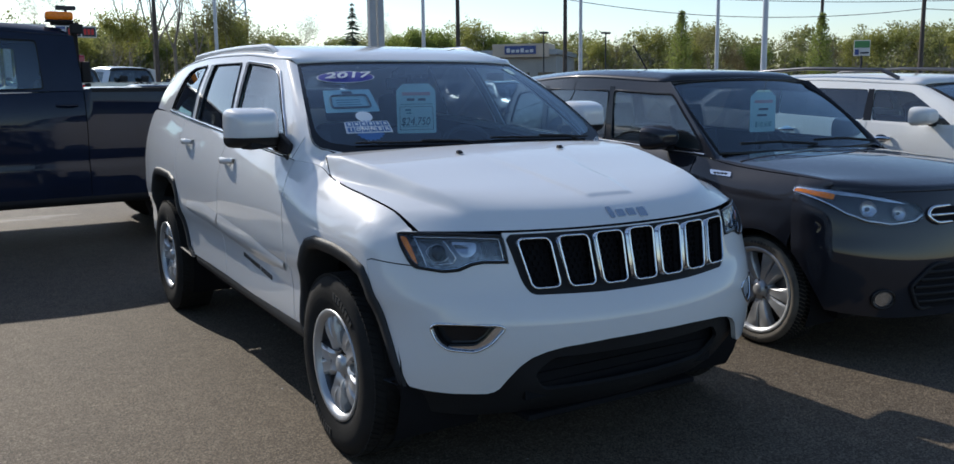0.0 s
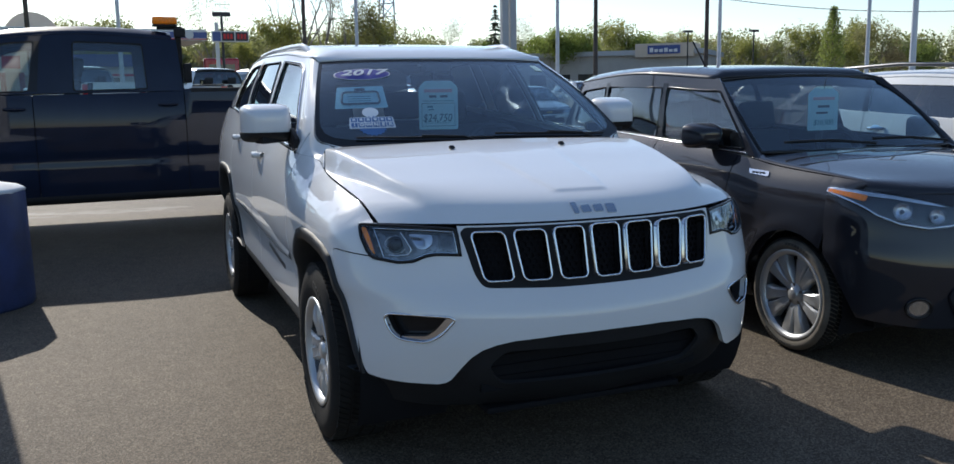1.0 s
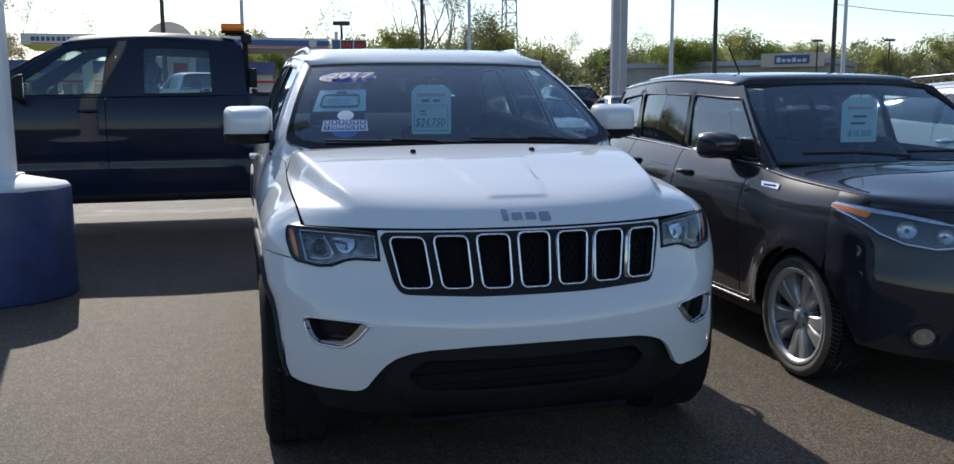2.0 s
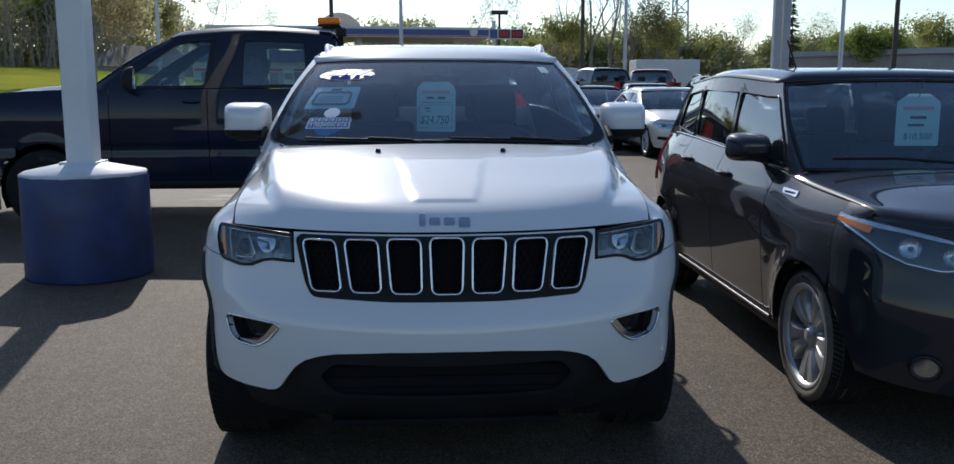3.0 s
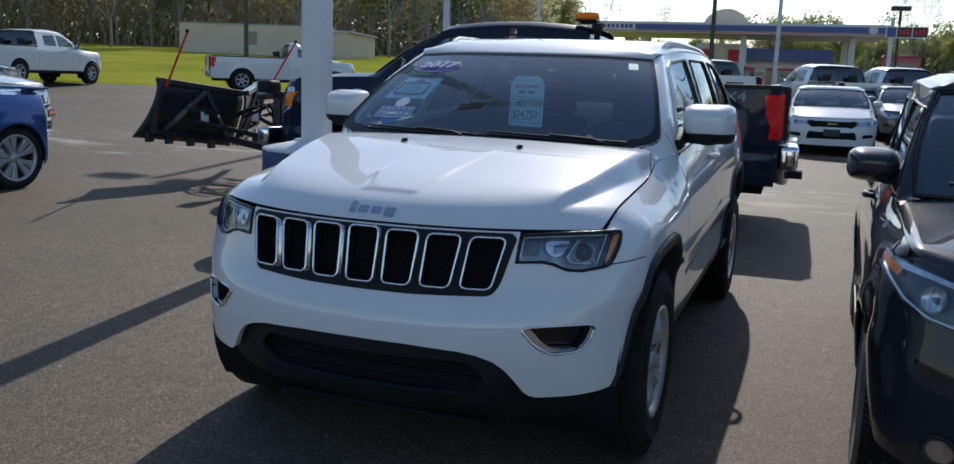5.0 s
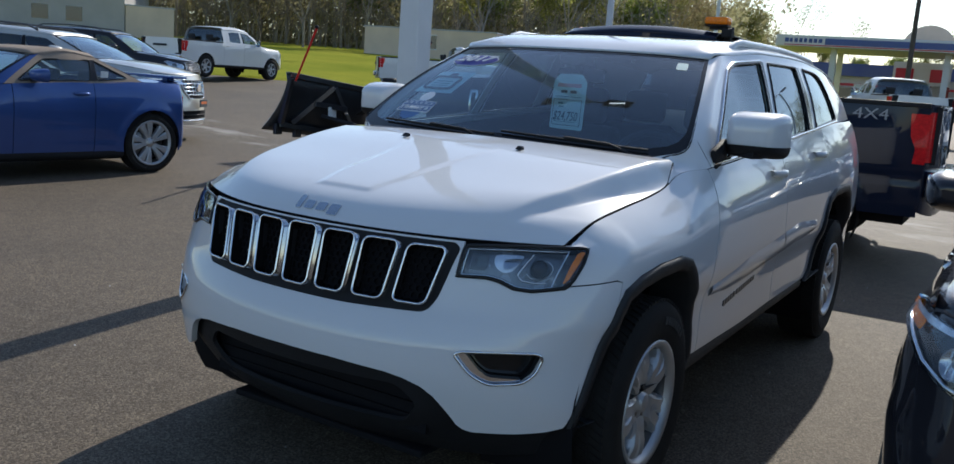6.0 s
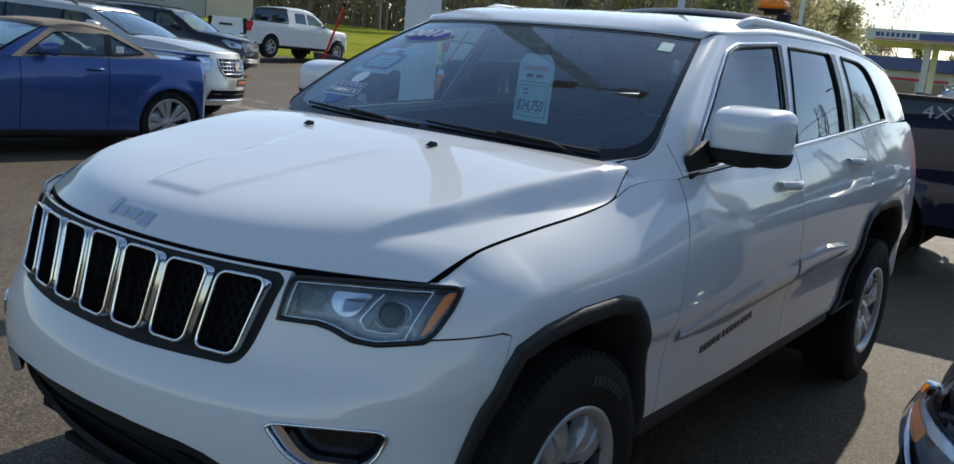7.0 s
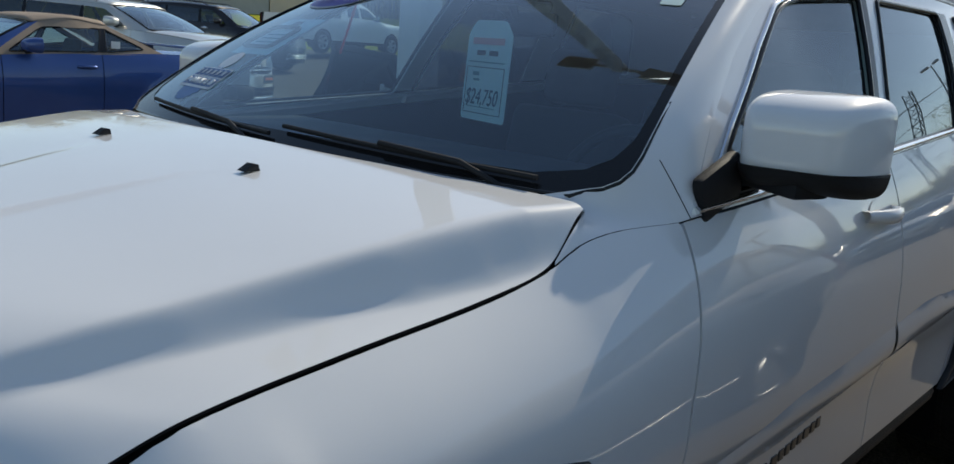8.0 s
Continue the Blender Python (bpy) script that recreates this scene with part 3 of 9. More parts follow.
# ---- car bodies ----
class Shell:
    """The skin of a car that looks along -y, its front axle over the origin. Surfaces: the side X(y, z), the cabin's side G(y, z),
    the front and the rear in plan, F and B, over the angle a (0 on the middle line, 1 at the corner) and the height z."""

    def __init__(self, prof, taper, top, knee, nose_end, nose, tail_end, tail, belt, roof, arches, flare=0.02, roll=2.4, nose_pow=1.0):
        self.prof, self.taper, self.top, self.knee = spl(prof), spl(taper), spl(top), knee
        self.ye, self.y0, self.re, self.r0 = spl(nose_end), spl(nose), spl(tail_end), spl(tail)
        self.belt, self.roof, self.arches, self.flare, self.roll, self.nose_pow = spl(belt), spl(roof), arches, flare, roll, nose_pow

    def x(self, y, z):
        k = self.taper(y)
        base = self.prof(np.minimum(z, self.knee)) * k
        zt, xt = self.top(y)[..., 0], self.top(y)[..., 1]
        q = np.clip((z - self.knee) / np.maximum(zt - self.knee, 0.02), 0, 1.3)
        x = base + (xt - base) * q ** self.roll
        for yw, zw, r in self.arches:
            d = np.maximum(np.hypot(y - yw, z - zw) - r, 0)
            x = x + self.flare * np.exp(-(d / 0.07) ** 2)
        return x

    def side(self, s):
        return lambda y, z: np.stack([s * self.x(y, z), y, z], -1)

    def g(self, y, z):
        zb, xb = self.belt(y)[..., 0], self.belt(y)[..., 1]
        zr, xr = self.roof(y)[..., 0], self.roof(y)[..., 1]
        q = (z - zb) / (zr - zb)
        return xb + (xr - xb) * q + 0.012 * np.sin(np.pi * np.clip(q, 0, 1))

    def cabin(self, s):
        return lambda y, z: np.stack([s * self.g(y, z), y, z], -1)

    def front(self, a, z):
        e = self.ye(z)
        t = a * math.pi / 2
        return np.stack([self.x(e, z) * np.sin(t), e + (self.y0(z) - e) * np.abs(np.cos(t)) ** self.nose_pow, z], -1)

    def back(self, a, z):
        e = self.re(z)
        t = a * math.pi / 2
        return np.stack([-self.x(e, z) * np.sin(t), e + (self.r0(z) - e) * np.abs(np.cos(t)), z], -1)

    def a_of(self, x, z):
        z = np.asarray(z, float)
        return np.arcsin(np.clip(np.asarray(x, float) / self.x(self.ye(z), z), -1, 1)) * 2 / math.pi

    def b_of(self, x, z):
        z = np.asarray(z, float)
        return np.arcsin(np.clip(-np.asarray(x, float) / self.x(self.re(z), z), -1, 1)) * 2 / math.pi

    def fp(self, poly):
        """An outline given in x, z as one in a, z, for the front."""
        return [(float(self.a_of(x, z)), z) for x, z in dense(poly, 0.02)]

    def bp(self, poly):
        return [(float(self.b_of(x, z)), z) for x, z in dense(poly, 0.02)]

    def on_front(self, x, z, off=0.0):
        a = self.a_of(x, z)
        return self.lift(self.front, a, z, off)

    @staticmethod
    def lift(f, a, b, off):
        a, b = np.atleast_1d(np.asarray(a, float)), np.atleast_1d(np.asarray(b, float))
        e = 1e-4
        n = np.cross(f(a + e, b) - f(a - e, b), f(a, b + e) - f(a, b - e))
        n /= np.maximum(np.linalg.norm(n, axis=-1), 1e-12)[..., None]
        return f(a, b) + n * off


def circle_arch(yw, zw, r, z0, n=20):
    """An arch from front to back as a path in y, z, down to the height z0."""
    a0 = math.asin(max(-1, min(1, (z0 - zw) / r)))
    return [(yw - r * math.cos(a0 + (math.pi - 2 * a0) * i / n), zw + r * math.sin(a0 + (math.pi - 2 * a0) * i / n)) for i in range(n + 1)]


def band(a, b, top, bottom, n=14):
    """An outline in y, z between the seams y = a(z) and y = b(z), under z = top(y); bottom is its lower path from front to back."""
    bottom = list(bottom)
    ya = a(0.9)
    yb = b(0.9)
    za, zb = float(top(ya)), float(top(yb))
    left = [(float(a(z)), z) for z in np.linspace(za, bottom[0][1], n)]
    right = [(float(b(z)), z) for z in np.linspace(bottom[-1][1], zb, n)]
    y1, y2 = right[-1][0], left[0][0]
    upper = [(y, float(top(y))) for y in np.linspace(y1, y2, 24)][1:-1]
    out = left + bottom[1:-1] + right + upper
    return out


def seats(parent, rows, half, floor_z, seat_z, top_z):
    """Seats with head restraints: rows of y."""
    for y in rows:
        for s in (-1, 1):
            x = s * half
            b = box(x - 0.25, x + 0.25, y - 0.30, y + 0.22, seat_z - 0.14, seat_z, 0.05)
            part("seat_cushion", b, M["seat"], parent, smooth=True)
            m = pose(x, y + 0.22, seat_z, -14)
            part("seat_back", box(-0.24, 0.24, -0.07, 0.07, -0.02, top_z - seat_z - 0.2, 0.05, 3, None, m), M["seat"], parent, smooth=True)
            part("head_restraint", box(-0.14, 0.14, -0.05, 0.06, top_z - seat_z - 0.18, top_z - seat_z + 0.02, 0.045, 3, None, m), M["seat"], parent, smooth=True)


def steering_wheel(parent, x, y, z, tilt=65):
    m = pose(x, y, z, tilt)
    t = np.linspace(0, 2 * math.pi, 25)[:-1]
    ring = [m @ Vector((0.185 * math.cos(a), 0.185 * math.sin(a), 0)) for a in t]
    tube("steering_wheel", [tuple(v) for v in ring], 0.016, M["cabin"], parent, closed=True)
    part("wheel_hub", box(-0.09, 0.09, -0.06, 0.06, -0.03, 0.02, 0.02, 2, box(-0.18, 0.18, -0.018, 0.018, -0.01, 0.01, m=m), m), M["cabin"], parent)


def glazing(name, bottom, top, n, bow, material, parent, label=""):
    """A bowed pane between two edges given as functions of u in -1..1."""
    u = np.linspace(-1, 1, 33)
    v = np.linspace(0, 1, n)
    b, t = np.array([bottom(k) for k in u]), np.array([top(k) for k in u])
    P = b[:, None] * (1 - v[:, None]) + t[:, None] * v[:, None]
    nrm = np.cross(t[16] - b[16], b[17] - b[16])
    nrm /= np.linalg.norm(nrm)
    if nrm[2] < 0:
        nrm = -nrm
    P = P + nrm * (bow * np.sin(np.pi * v))[None, :, None]
    return sheet(name, P, material, parent, label)


def strip(name, A, B, n, bulge, material, parent, out, label=""):
    """A skin between two lines of points, bulged towards out."""
    A, B = np.array(A, float), np.array(B, float)
    v = np.linspace(0, 1, n)
    P = A[:, None] * (1 - v[:, None]) + B[:, None] * v[:, None] + np.array(out, float) * (bulge * np.sin(np.pi * v))[None, :, None]
    return sheet(name, P, material, parent, label)


def wing_mirror(parent, s, at, size, material, low=None, label="", square=(0.55, 0.6, 0.45)):
    """A door mirror: a rounded shell on an arm, its glass facing back."""
    w, d, h = size
    n, m = 18, 40
    u = np.sin(np.linspace(0, 1, n) * math.pi / 2)
    t = np.linspace(0, 2 * math.pi, m, endpoint=False)

    def ring(k, zlo=-1.0, zhi=1.0):
        # k: 0 at the back (open side) to 1 at the front
        sc = math.cos(k * math.pi / 2) ** square[2] if k < 1 else 0.02
        x = np.sign(np.cos(t)) * np.abs(np.cos(t)) ** square[0] * w / 2 * (0.35 + 0.65 * sc)
        z = np.sign(np.sin(t)) * np.abs(np.sin(t)) ** square[1] * h / 2 * (0.25 + 0.75 * sc)
        y = np.full(m, -k * d)
        return np.stack([x * 1.0, y + 0.03 * x / w, z], -1)
    P = np.array([ring(k) for k in u])
    head = np.concatenate([P, np.repeat(P[-1].mean(0)[None, None], m, 1)])
    X = np.array(at)
    hd = head * np.array([s, 1, 1]) + X
    ob = sheet("mirror", hd, material, parent, label, close=True)
    if low:
        q = head.copy()
        q[..., 2] = np.minimum(q[..., 2], -h * 0.22)
        q = q * np.array([1.02, 1.03, 1.03])
        sheet("mirror_base", q * np.array([s, 1, 1]) + X, low, ob, close=True)
    back = np.array([P[0], P[0] * [0.93, 1, 0.9] + [0, 0.0, 0], P[0] * [0.9, 1, 0.88] + [0, -0.012, 0], P[0] * 0.01 + [0, -0.012, 0]])
    sheet("mirror_glass", back * np.array([s, 1, 1]) + X, M["mirror"], ob, close=True)
    return ob


def handle(parent, s, shell, y, z, material, w=0.19):
    """A door's grab handle over its cup."""
    f = shell.side(s)
    p = shell.lift(f, [y], [z], 0.0)[0]
    ys = np.linspace(y - w / 2, y + w / 2, 12)
    A = np.array([p_ for p_ in shell.lift(f, ys, np.full(12, z), 0.0)])
    lift = 0.036 * np.sin(np.clip(np.linspace(-0.08, 1.08, 12), 0, 1) * math.pi) ** 0.45
    sec = [(0.013, -0.016), (0.018, 0.0), (0.013, 0.016), (-0.004, 0.016), (-0.006, 0), (-0.004, -0.016)]
    P = [[(q[0] + s * (l * 0.9 + a), q[1], q[2] + b * (0.75 + 0.25 * math.sin(math.pi * i / 11))) for a, b in sec] for i, (q, l) in enumerate(zip(A, lift))]
    ob = sheet("door_handle", P, material, parent, close=True)
    cup = [(y + 0.3 * w * math.cos(t), z + 0.03 * math.sin(t)) for t in np.linspace(0, 2 * math.pi, 16, endpoint=False)]
    patch("handle_cup", cup, f, material, ob, step=0.02, off=0.002, sign=s)
    return ob


# ---- ground ----
def far_rise(x, y):
    """The lot is flat; the land behind it climbs gently."""
    e = 0.83 * np.asarray(y, float) - 0.55 * np.asarray(x, float)
    near = np.interp(e, [4, 9, 14, 20, 28], [0, 0.05, 0.15, 0.34, 0.62])
    d = np.maximum(e - 28.0, 0) * np.clip((8.0 - np.asarray(x, float)) / 40.0, 0.25, 1)
    return near + 0.058 * d / (1 + d / 260)


def build_ground():
    r = np.concatenate([[0], np.geomspace(3, 1500, 90)])
    t = np.linspace(0, 2 * math.pi, 73)
    X, Y = r[:, None] * np.sin(t)[None], r[:, None] * np.cos(t)[None]
    ob = sheet("ground", np.stack([X, Y, far_rise(X, Y)], -1), M["asphalt"])
    tagged(ob, "worn grey asphalt car lot", "ground", kind="structure")


build_ground()


# ---- the white sport utility car ----
def build_jeep():
    car = thing("sport_utility_car", "white sport utility car with seven-slot chrome grille, parked on asphalt", "car")
    W = M["white"]
    arch_f = [(-0.295, 0.815), (-0.19, 0.846), (-0.05, 0.865), (0.145, 0.869), (0.235, 0.848), (0.285, 0.803), (0.34, 0.735), (0.385, 0.645), (0.415, 0.545), (0.425, 0.47), (0.43, 0.42)]
    arch_r = [(2.25, 0.455), (2.34, 0.515), (2.39, 0.61), (2.42, 0.73), (2.455, 0.835), (2.53, 0.91), (2.66, 0.945), (2.90, 0.953), (3.08, 0.945), (3.18, 0.90), (3.25, 0.80), (3.29, 0.66), (3.31, 0.52)]
    S = Shell(
        prof=[(0.34, 0.865), (0.40, 0.893), (0.48, 0.903), (0.58, 0.902), (0.66, 0.910), (0.735, 0.934), (0.80, 0.940), (0.86, 0.938)],
        taper=[(-0.9, 0.955), (-0.33, 0.975), (0.0, 0.990), (0.5, 0.996), (1.5, 1.0), (2.6, 1.0), (3.2, 0.985), (3.6, 0.955), (3.9, 0.91)],
        top=[(-0.9, 0.945, 0.77), (-0.45, 0.951, 0.770), (-0.30, 1.010, 0.788), (-0.10, 1.040, 0.797), (0.15, 1.068, 0.800), (0.28, 1.092, 0.798), (0.36, 1.122, 0.796), (0.45, 1.140, 0.812), (0.58, 1.146, 0.842),
             (0.75, 1.155, 0.855), (1.5, 1.214, 0.858), (2.3, 1.272, 0.850), (3.0, 1.316, 0.828), (3.9, 1.33, 0.78)],
        knee=0.86,
        nose_end=[(0.2, -0.36), (0.63, -0.33), (0.945, -0.20), (1.05, -0.18)],
        nose=[(0.20, -0.70), (0.30, -0.775), (0.42, -0.805), (0.56, -0.835), (0.64, -0.828), (0.70, -0.800), (0.745, -0.770), (0.93, -0.728), (0.96, -0.715)],
        tail_end=[(0.2, 3.62), (1.4, 3.62)], tail=[(0.2, 3.88), (0.6, 3.93), (1.4, 3.80)],
        belt=[(0.4, 1.140, 0.850), (0.62, 1.150, 0.852), (1.5, 1.214, 0.860), (2.3, 1.272, 0.852), (3.0, 1.316, 0.828), (3.8, 1.34, 0.76)],
        roof=[(0.4, 1.60, 0.64), (1.20, 1.605, 0.650), (1.7, 1.640, 0.685), (2.3, 1.648, 0.702), (2.9, 1.63, 0.690), (3.45, 1.59, 0.655), (3.8, 1.56, 0.62)],
        arches=[], roll=2.3)
    X = S.side

    # outlines of the openings in the front
    slots = []
    for k in range(-3, 4):
        cx = 0.1405 * k
        d = 0.0035 * abs(k)
        zt, zb = 0.931 - d, 0.744 + d * 0.6
        lean = 0.0045 * k
        slots.append(rounded([(cx - 0.0575 + lean, zt), (cx + 0.0575 + lean, zt), (cx + 0.0505 - lean, zb), (cx - 0.0505 - lean, zb)], 0.024, 5))
    surround = rounded([(-0.505, 0.940), (0.505, 0.940), (0.526, 0.925), (0.490, 0.775), (0.466, 0.731), (0.2, 0.722), (-0.2, 0.722), (-0.466, 0.731), (-0.490, 0.775), (-0.526, 0.925)],
                       [0.005, 0.005, 0.02, 0.02, 0.03, 0.02, 0.02, 0.03, 0.02, 0.02], 4)

    def lamp(s):
        p = [(0.538, 0.934), (0.67, 0.9425), (0.775, 0.9445), (0.828, 0.9445), (0.832, 0.903), (0.819, 0.852), (0.806, 0.833), (0.733, 0.820), (0.688, 0.824), (0.643, 0.843), (0.611, 0.849), (0.532, 0.846)]
        return rounded([(s * x, z) for x, z in p], 0.012, 3)

    def fog(s):
        p = [(0.574, 0.628), (0.595, 0.638), (0.775, 0.643), (0.788, 0.628), (0.773, 0.578), (0.746, 0.552), (0.668, 0.545), (0.621, 0.572)]
        return rounded([(s * x, z) for x, z in p], 0.018, 3)

    # bumper skin
    edge = lambda y, z: (float(np.arccos(np.clip((y - S.ye(z)) / (S.y0(z) - S.ye(z)), -1, 1)) * 2 / math.pi), z)
    rim_lamp = [(0.531, 0.945), (0.526, 0.8405), (0.611, 0.8430), (0.642, 0.8370), (0.686, 0.8180), (0.733, 0.8140), (0.808, 0.8270), (0.817, 0.8360)]
    rim_lamp = [(float(S.a_of(x0 + (x1 - x0) * k / 6, z0 + (z1 - z0) * k / 6)), z0 + (z1 - z0) * k / 6) for (x0, z0), (x1, z1) in zip(rim_lamp, rim_lamp[1:]) for k in range(6)] + [(float(S.a_of(*rim_lamp[-1])), rim_lamp[-1][1])]
    y_lamp = float(S.front(S.a_of(0.817, 0.836), np.array(0.836))[1])
    right = rim_lamp + [edge(y_lamp + (-0.325 - y_lamp) * k, 0.836 + 0.012 * k) for k in (0.25, 0.5, 0.75, 0.95)] + [edge(-0.312, 0.840), edge(-0.325, 0.80), edge(-0.335, 0.765), edge(-0.368, 0.68), edge(-0.398, 0.60), edge(-0.428, 0.53), edge(-0.455, 0.455), edge(-0.470, 0.412)]
    low = [(0.835, 0.402), (0.80, 0.394), (0.73, 0.388), (0.625, 0.386), (0.603, 0.392), (0.585, 0.405), (0.552, 0.455), (0.525, 0.490), (0.490, 0.517), (0.44, 0.536), (0.38, 0.548), (0.2, 0.560), (0.0, 0.563)]
    low = [(float(S.a_of(x, z)), z) for x, z in low]
    half = right + low
    outline = half + [(-a, z) for a, z in half[::-1][1:]]
    holes = [S.fp(surround), S.fp(fog(1)), S.fp(fog(-1))]
    bumper = patch("front_bumper", outline, S.front, W, car, "white front bumper skin with dull reflections", holes, step=0.018, sign=1, depth=0.02)

    # black lower fascia under it, stepped back
    def low_front(a, z):
        p = S.front(a, z)
        p[..., 1] += 0.035 + 0.10 * np.clip((0.45 - z) / 0.2, 0, 1) ** 1.5
        p[..., 0] *= 0.985
        return p
    right_lo = [(0.84, 0.475), (0.855, 0.42), (0.84, 0.34), (0.75, 0.275), (0.6, 0.25), (0.3, 0.242), (0, 0.24)]
    right_lo = [(S.a_of(x, z), z) for x, z in right_lo]
    up = [(S.a_of(x, z), z) for x, z in [(0, 0.60), (0.5, 0.60), (0.66, 0.56), (0.80, 0.52)]]
    h2 = [(float(a), z) for a, z in right_lo]
    u2 = [(float(a), z) for a, z in up]
    poly = h2 + [(-a, z) for a, z in h2[::-1][1:]] + [(-a, z) for a, z in u2[::-1]][:-1] + u2
    intake = rounded([(-0.40, 0.50), (0.40, 0.50), (0.46, 0.44), (0.40, 0.36), (-0.40, 0.36), (-0.46, 0.44)], 0.03)
    lf = patch("lower_fascia", poly, low_front, M["plastic"], car, "black textured plastic lower fascia", [S.fp(intake)], step=0.03, sign=1, depth=0.015)
    bm = bmesh.new()
    for i in range(3):
        z = 0.385 + 0.04 * i
        bm = box(-0.43, 0.43, -0.672, -0.664, z - 0.002, z + 0.002, 0, 1, bm)
    part("intake_slats", bm, M["void"], lf)
    part("intake_back", box(-0.46, 0.46, -0.66, -0.64, 0.33, 0.56), M["void"], lf)
    part("skid_plate", box(-0.42, 0.42, -0.62, -0.20, 0.225, 0.25, 0.01), M["void"], car)
    part("underbody", box(-0.74, 0.74, -0.35, 3.7, 0.26, 0.42, 0.03), M["void"], car)

    # grille
    gr = patch("grille", S.fp(surround), S.front, M["plastic"], car, "black grille panel with seven slots", [S.fp(s) for s in slots], step=0.02, sign=1, off=-0.004, depth=0.02)
    for s in slots:
        pts = S.on_front([p[0] for p in s], [p[1] for p in s], 0.014)
        ring = tube("slot_ring", pts.tolist(), 0.0042, M["chrome"], gr, closed=True, seg=8)
        mid = np.mean(s, 0)
        wide = [(mid[0] + (p[0] - mid[0]) * 1.13, mid[1] + (p[1] - mid[1]) * 1.055) for p in s]
        outer = S.on_front([p[0] for p in wide], [p[1] for p in wide], -0.003)
        strip("ring_flank", pts.tolist() + pts[:1].tolist(), outer.tolist() + outer[:1].tolist(), 4, 0.0, M["chrome"], ring, (0, 0, 0))
        pts2 = S.on_front([p[0] for p in s], [p[1] for p in s], 0.012)
        inner = S.on_front([p[0] for p in s], [p[1] for p in s], -0.035)
        strip("slot_wall", pts2.tolist() + pts2[:1].tolist(), inner.tolist() + inner[:1].tolist(), 3, 0, M["gloss_black"], gr, (0, 0, 0))
        patch("slot_mesh", S.fp(s), S.front, M["void"], gr, step=0.03, sign=1, off=-0.034)
        # honeycomb ribs in the slot
        pieces = []
        c = np.mean(s, 0)
        R = 0.0135
        for r in range(-8, 9):
            for q in range(-4, 5):
                x = c[0] + q * R * 1.75 + (r % 2) * R * 0.875
                z = c[1] + r * R * 1.5
                if not inside(s, [x], [z])[0]:
                    continue
                ang = np.radians(np.arange(6) * 60 + 30)
                hx, hz = x + R * np.cos(ang), z + R * np.sin(ang)
                o = S.on_front(hx, hz, -0.024)
                i2 = S.on_front(x + R * 0.78 * np.cos(ang), z + R * 0.78 * np.sin(ang), -0.024)
                d2 = S.on_front(x + R * 0.70 * np.cos(ang), z + R * 0.70 * np.sin(ang), -0.033)
                pieces.append((np.concatenate([o, i2, d2]), [(k, (k + 1) % 6, 6 + (k + 1) % 6, 6 + k) for k in range(6)] + [(6 + k, 6 + (k + 1) % 6, 12 + (k + 1) % 6, 12 + k) for k in range(6)]))
        joined("honeycomb", pieces, M["void"], gr)

    # lamps
    for s in (1, -1):
        lp = lamp(s)
        hl = patch("headlight", S.fp(lp), S.front, M["lens"], car, "clear headlight with amber side marker", step=0.025, sign=1, off=0.003)
        patch("lamp_housing", S.fp(lp), S.front, M["lamp_mid"], hl, step=0.03, sign=1, off=-0.05)
        rimp = S.on_front([p[0] for p in lp], [p[1] for p in lp], 0.002)
        tube("lamp_border", rimp.tolist(), 0.0055, M["gloss_black"], hl, closed=True, seg=8)
        inn = S.on_front([p[0] for p in lp], [p[1] for p in lp], -0.05)
        strip("lamp_wall", rimp.tolist() + rimp[:1].tolist(), inn.tolist() + inn[:1].tolist(), 3, 0, M["gloss_black"], hl, (0, 0, 0))
        trim = [(s * x, z) for x, z in [(0.546, 0.928), (0.66, 0.936), (0.793, 0.938), (0.788, 0.90), (0.776, 0.834), (0.73, 0.826), (0.690, 0.830), (0.646, 0.849), (0.612, 0.855), (0.540, 0.852)]]
        tube("lamp_trim", S.on_front([p[0] for p in dense(trim, 0.03)], [p[1] for p in dense(trim, 0.03)], -0.010).tolist(), 0.0026, M["chrome"], hl, closed=True)
        amber = rounded([(s * x, z) for x, z in [(0.813, 0.936), (0.828, 0.938), (0.824, 0.903), (0.811, 0.856), (0.799, 0.842)]], 0.006, 2)
        patch("side_marker", S.fp(amber), S.front, M["amber"], hl, "amber side marker", step=0.02, sign=1, off=-0.006)
        # ribbed inner cell, bright bowl, and the projector behind its bent frame
        onf = lambda pts, off: S.on_front([p[0] for p in pts], [p[1] for p in pts], off)
        for i in range(9):
            x = s * (0.556 + 0.0055 * i)
            tube("cell_rib", onf([(x, 0.868), (x + s * 0.002, 0.920)], -0.036).tolist(), 0.0016, M["lamp_grey"], hl)
        bowl = rounded([(s * x, z) for x, z in [(0.618, 0.924), (0.698, 0.928), (0.676, 0.872), (0.648, 0.866), (0.622, 0.888)]], 0.014)
        patch("reflector", S.fp(bowl), S.front, M["lamp_silver"], hl, step=0.012, sign=1, off=-0.034)
        # bright tilted patch laid over the bowl as its highlight
        glint = rounded([(s * x, z) for x, z in [(0.640, 0.916), (0.688, 0.924), (0.676, 0.896), (0.652, 0.888)]], 0.008)
        patch("reflector_bowl", S.fp(glint), lambda a_, z_: S.front(a_, z_) + np.stack([0 * a_, 0.6 * (z_ - 0.90), 0 * a_], -1), M["reflector"], hl, step=0.012, sign=1, off=-0.026)
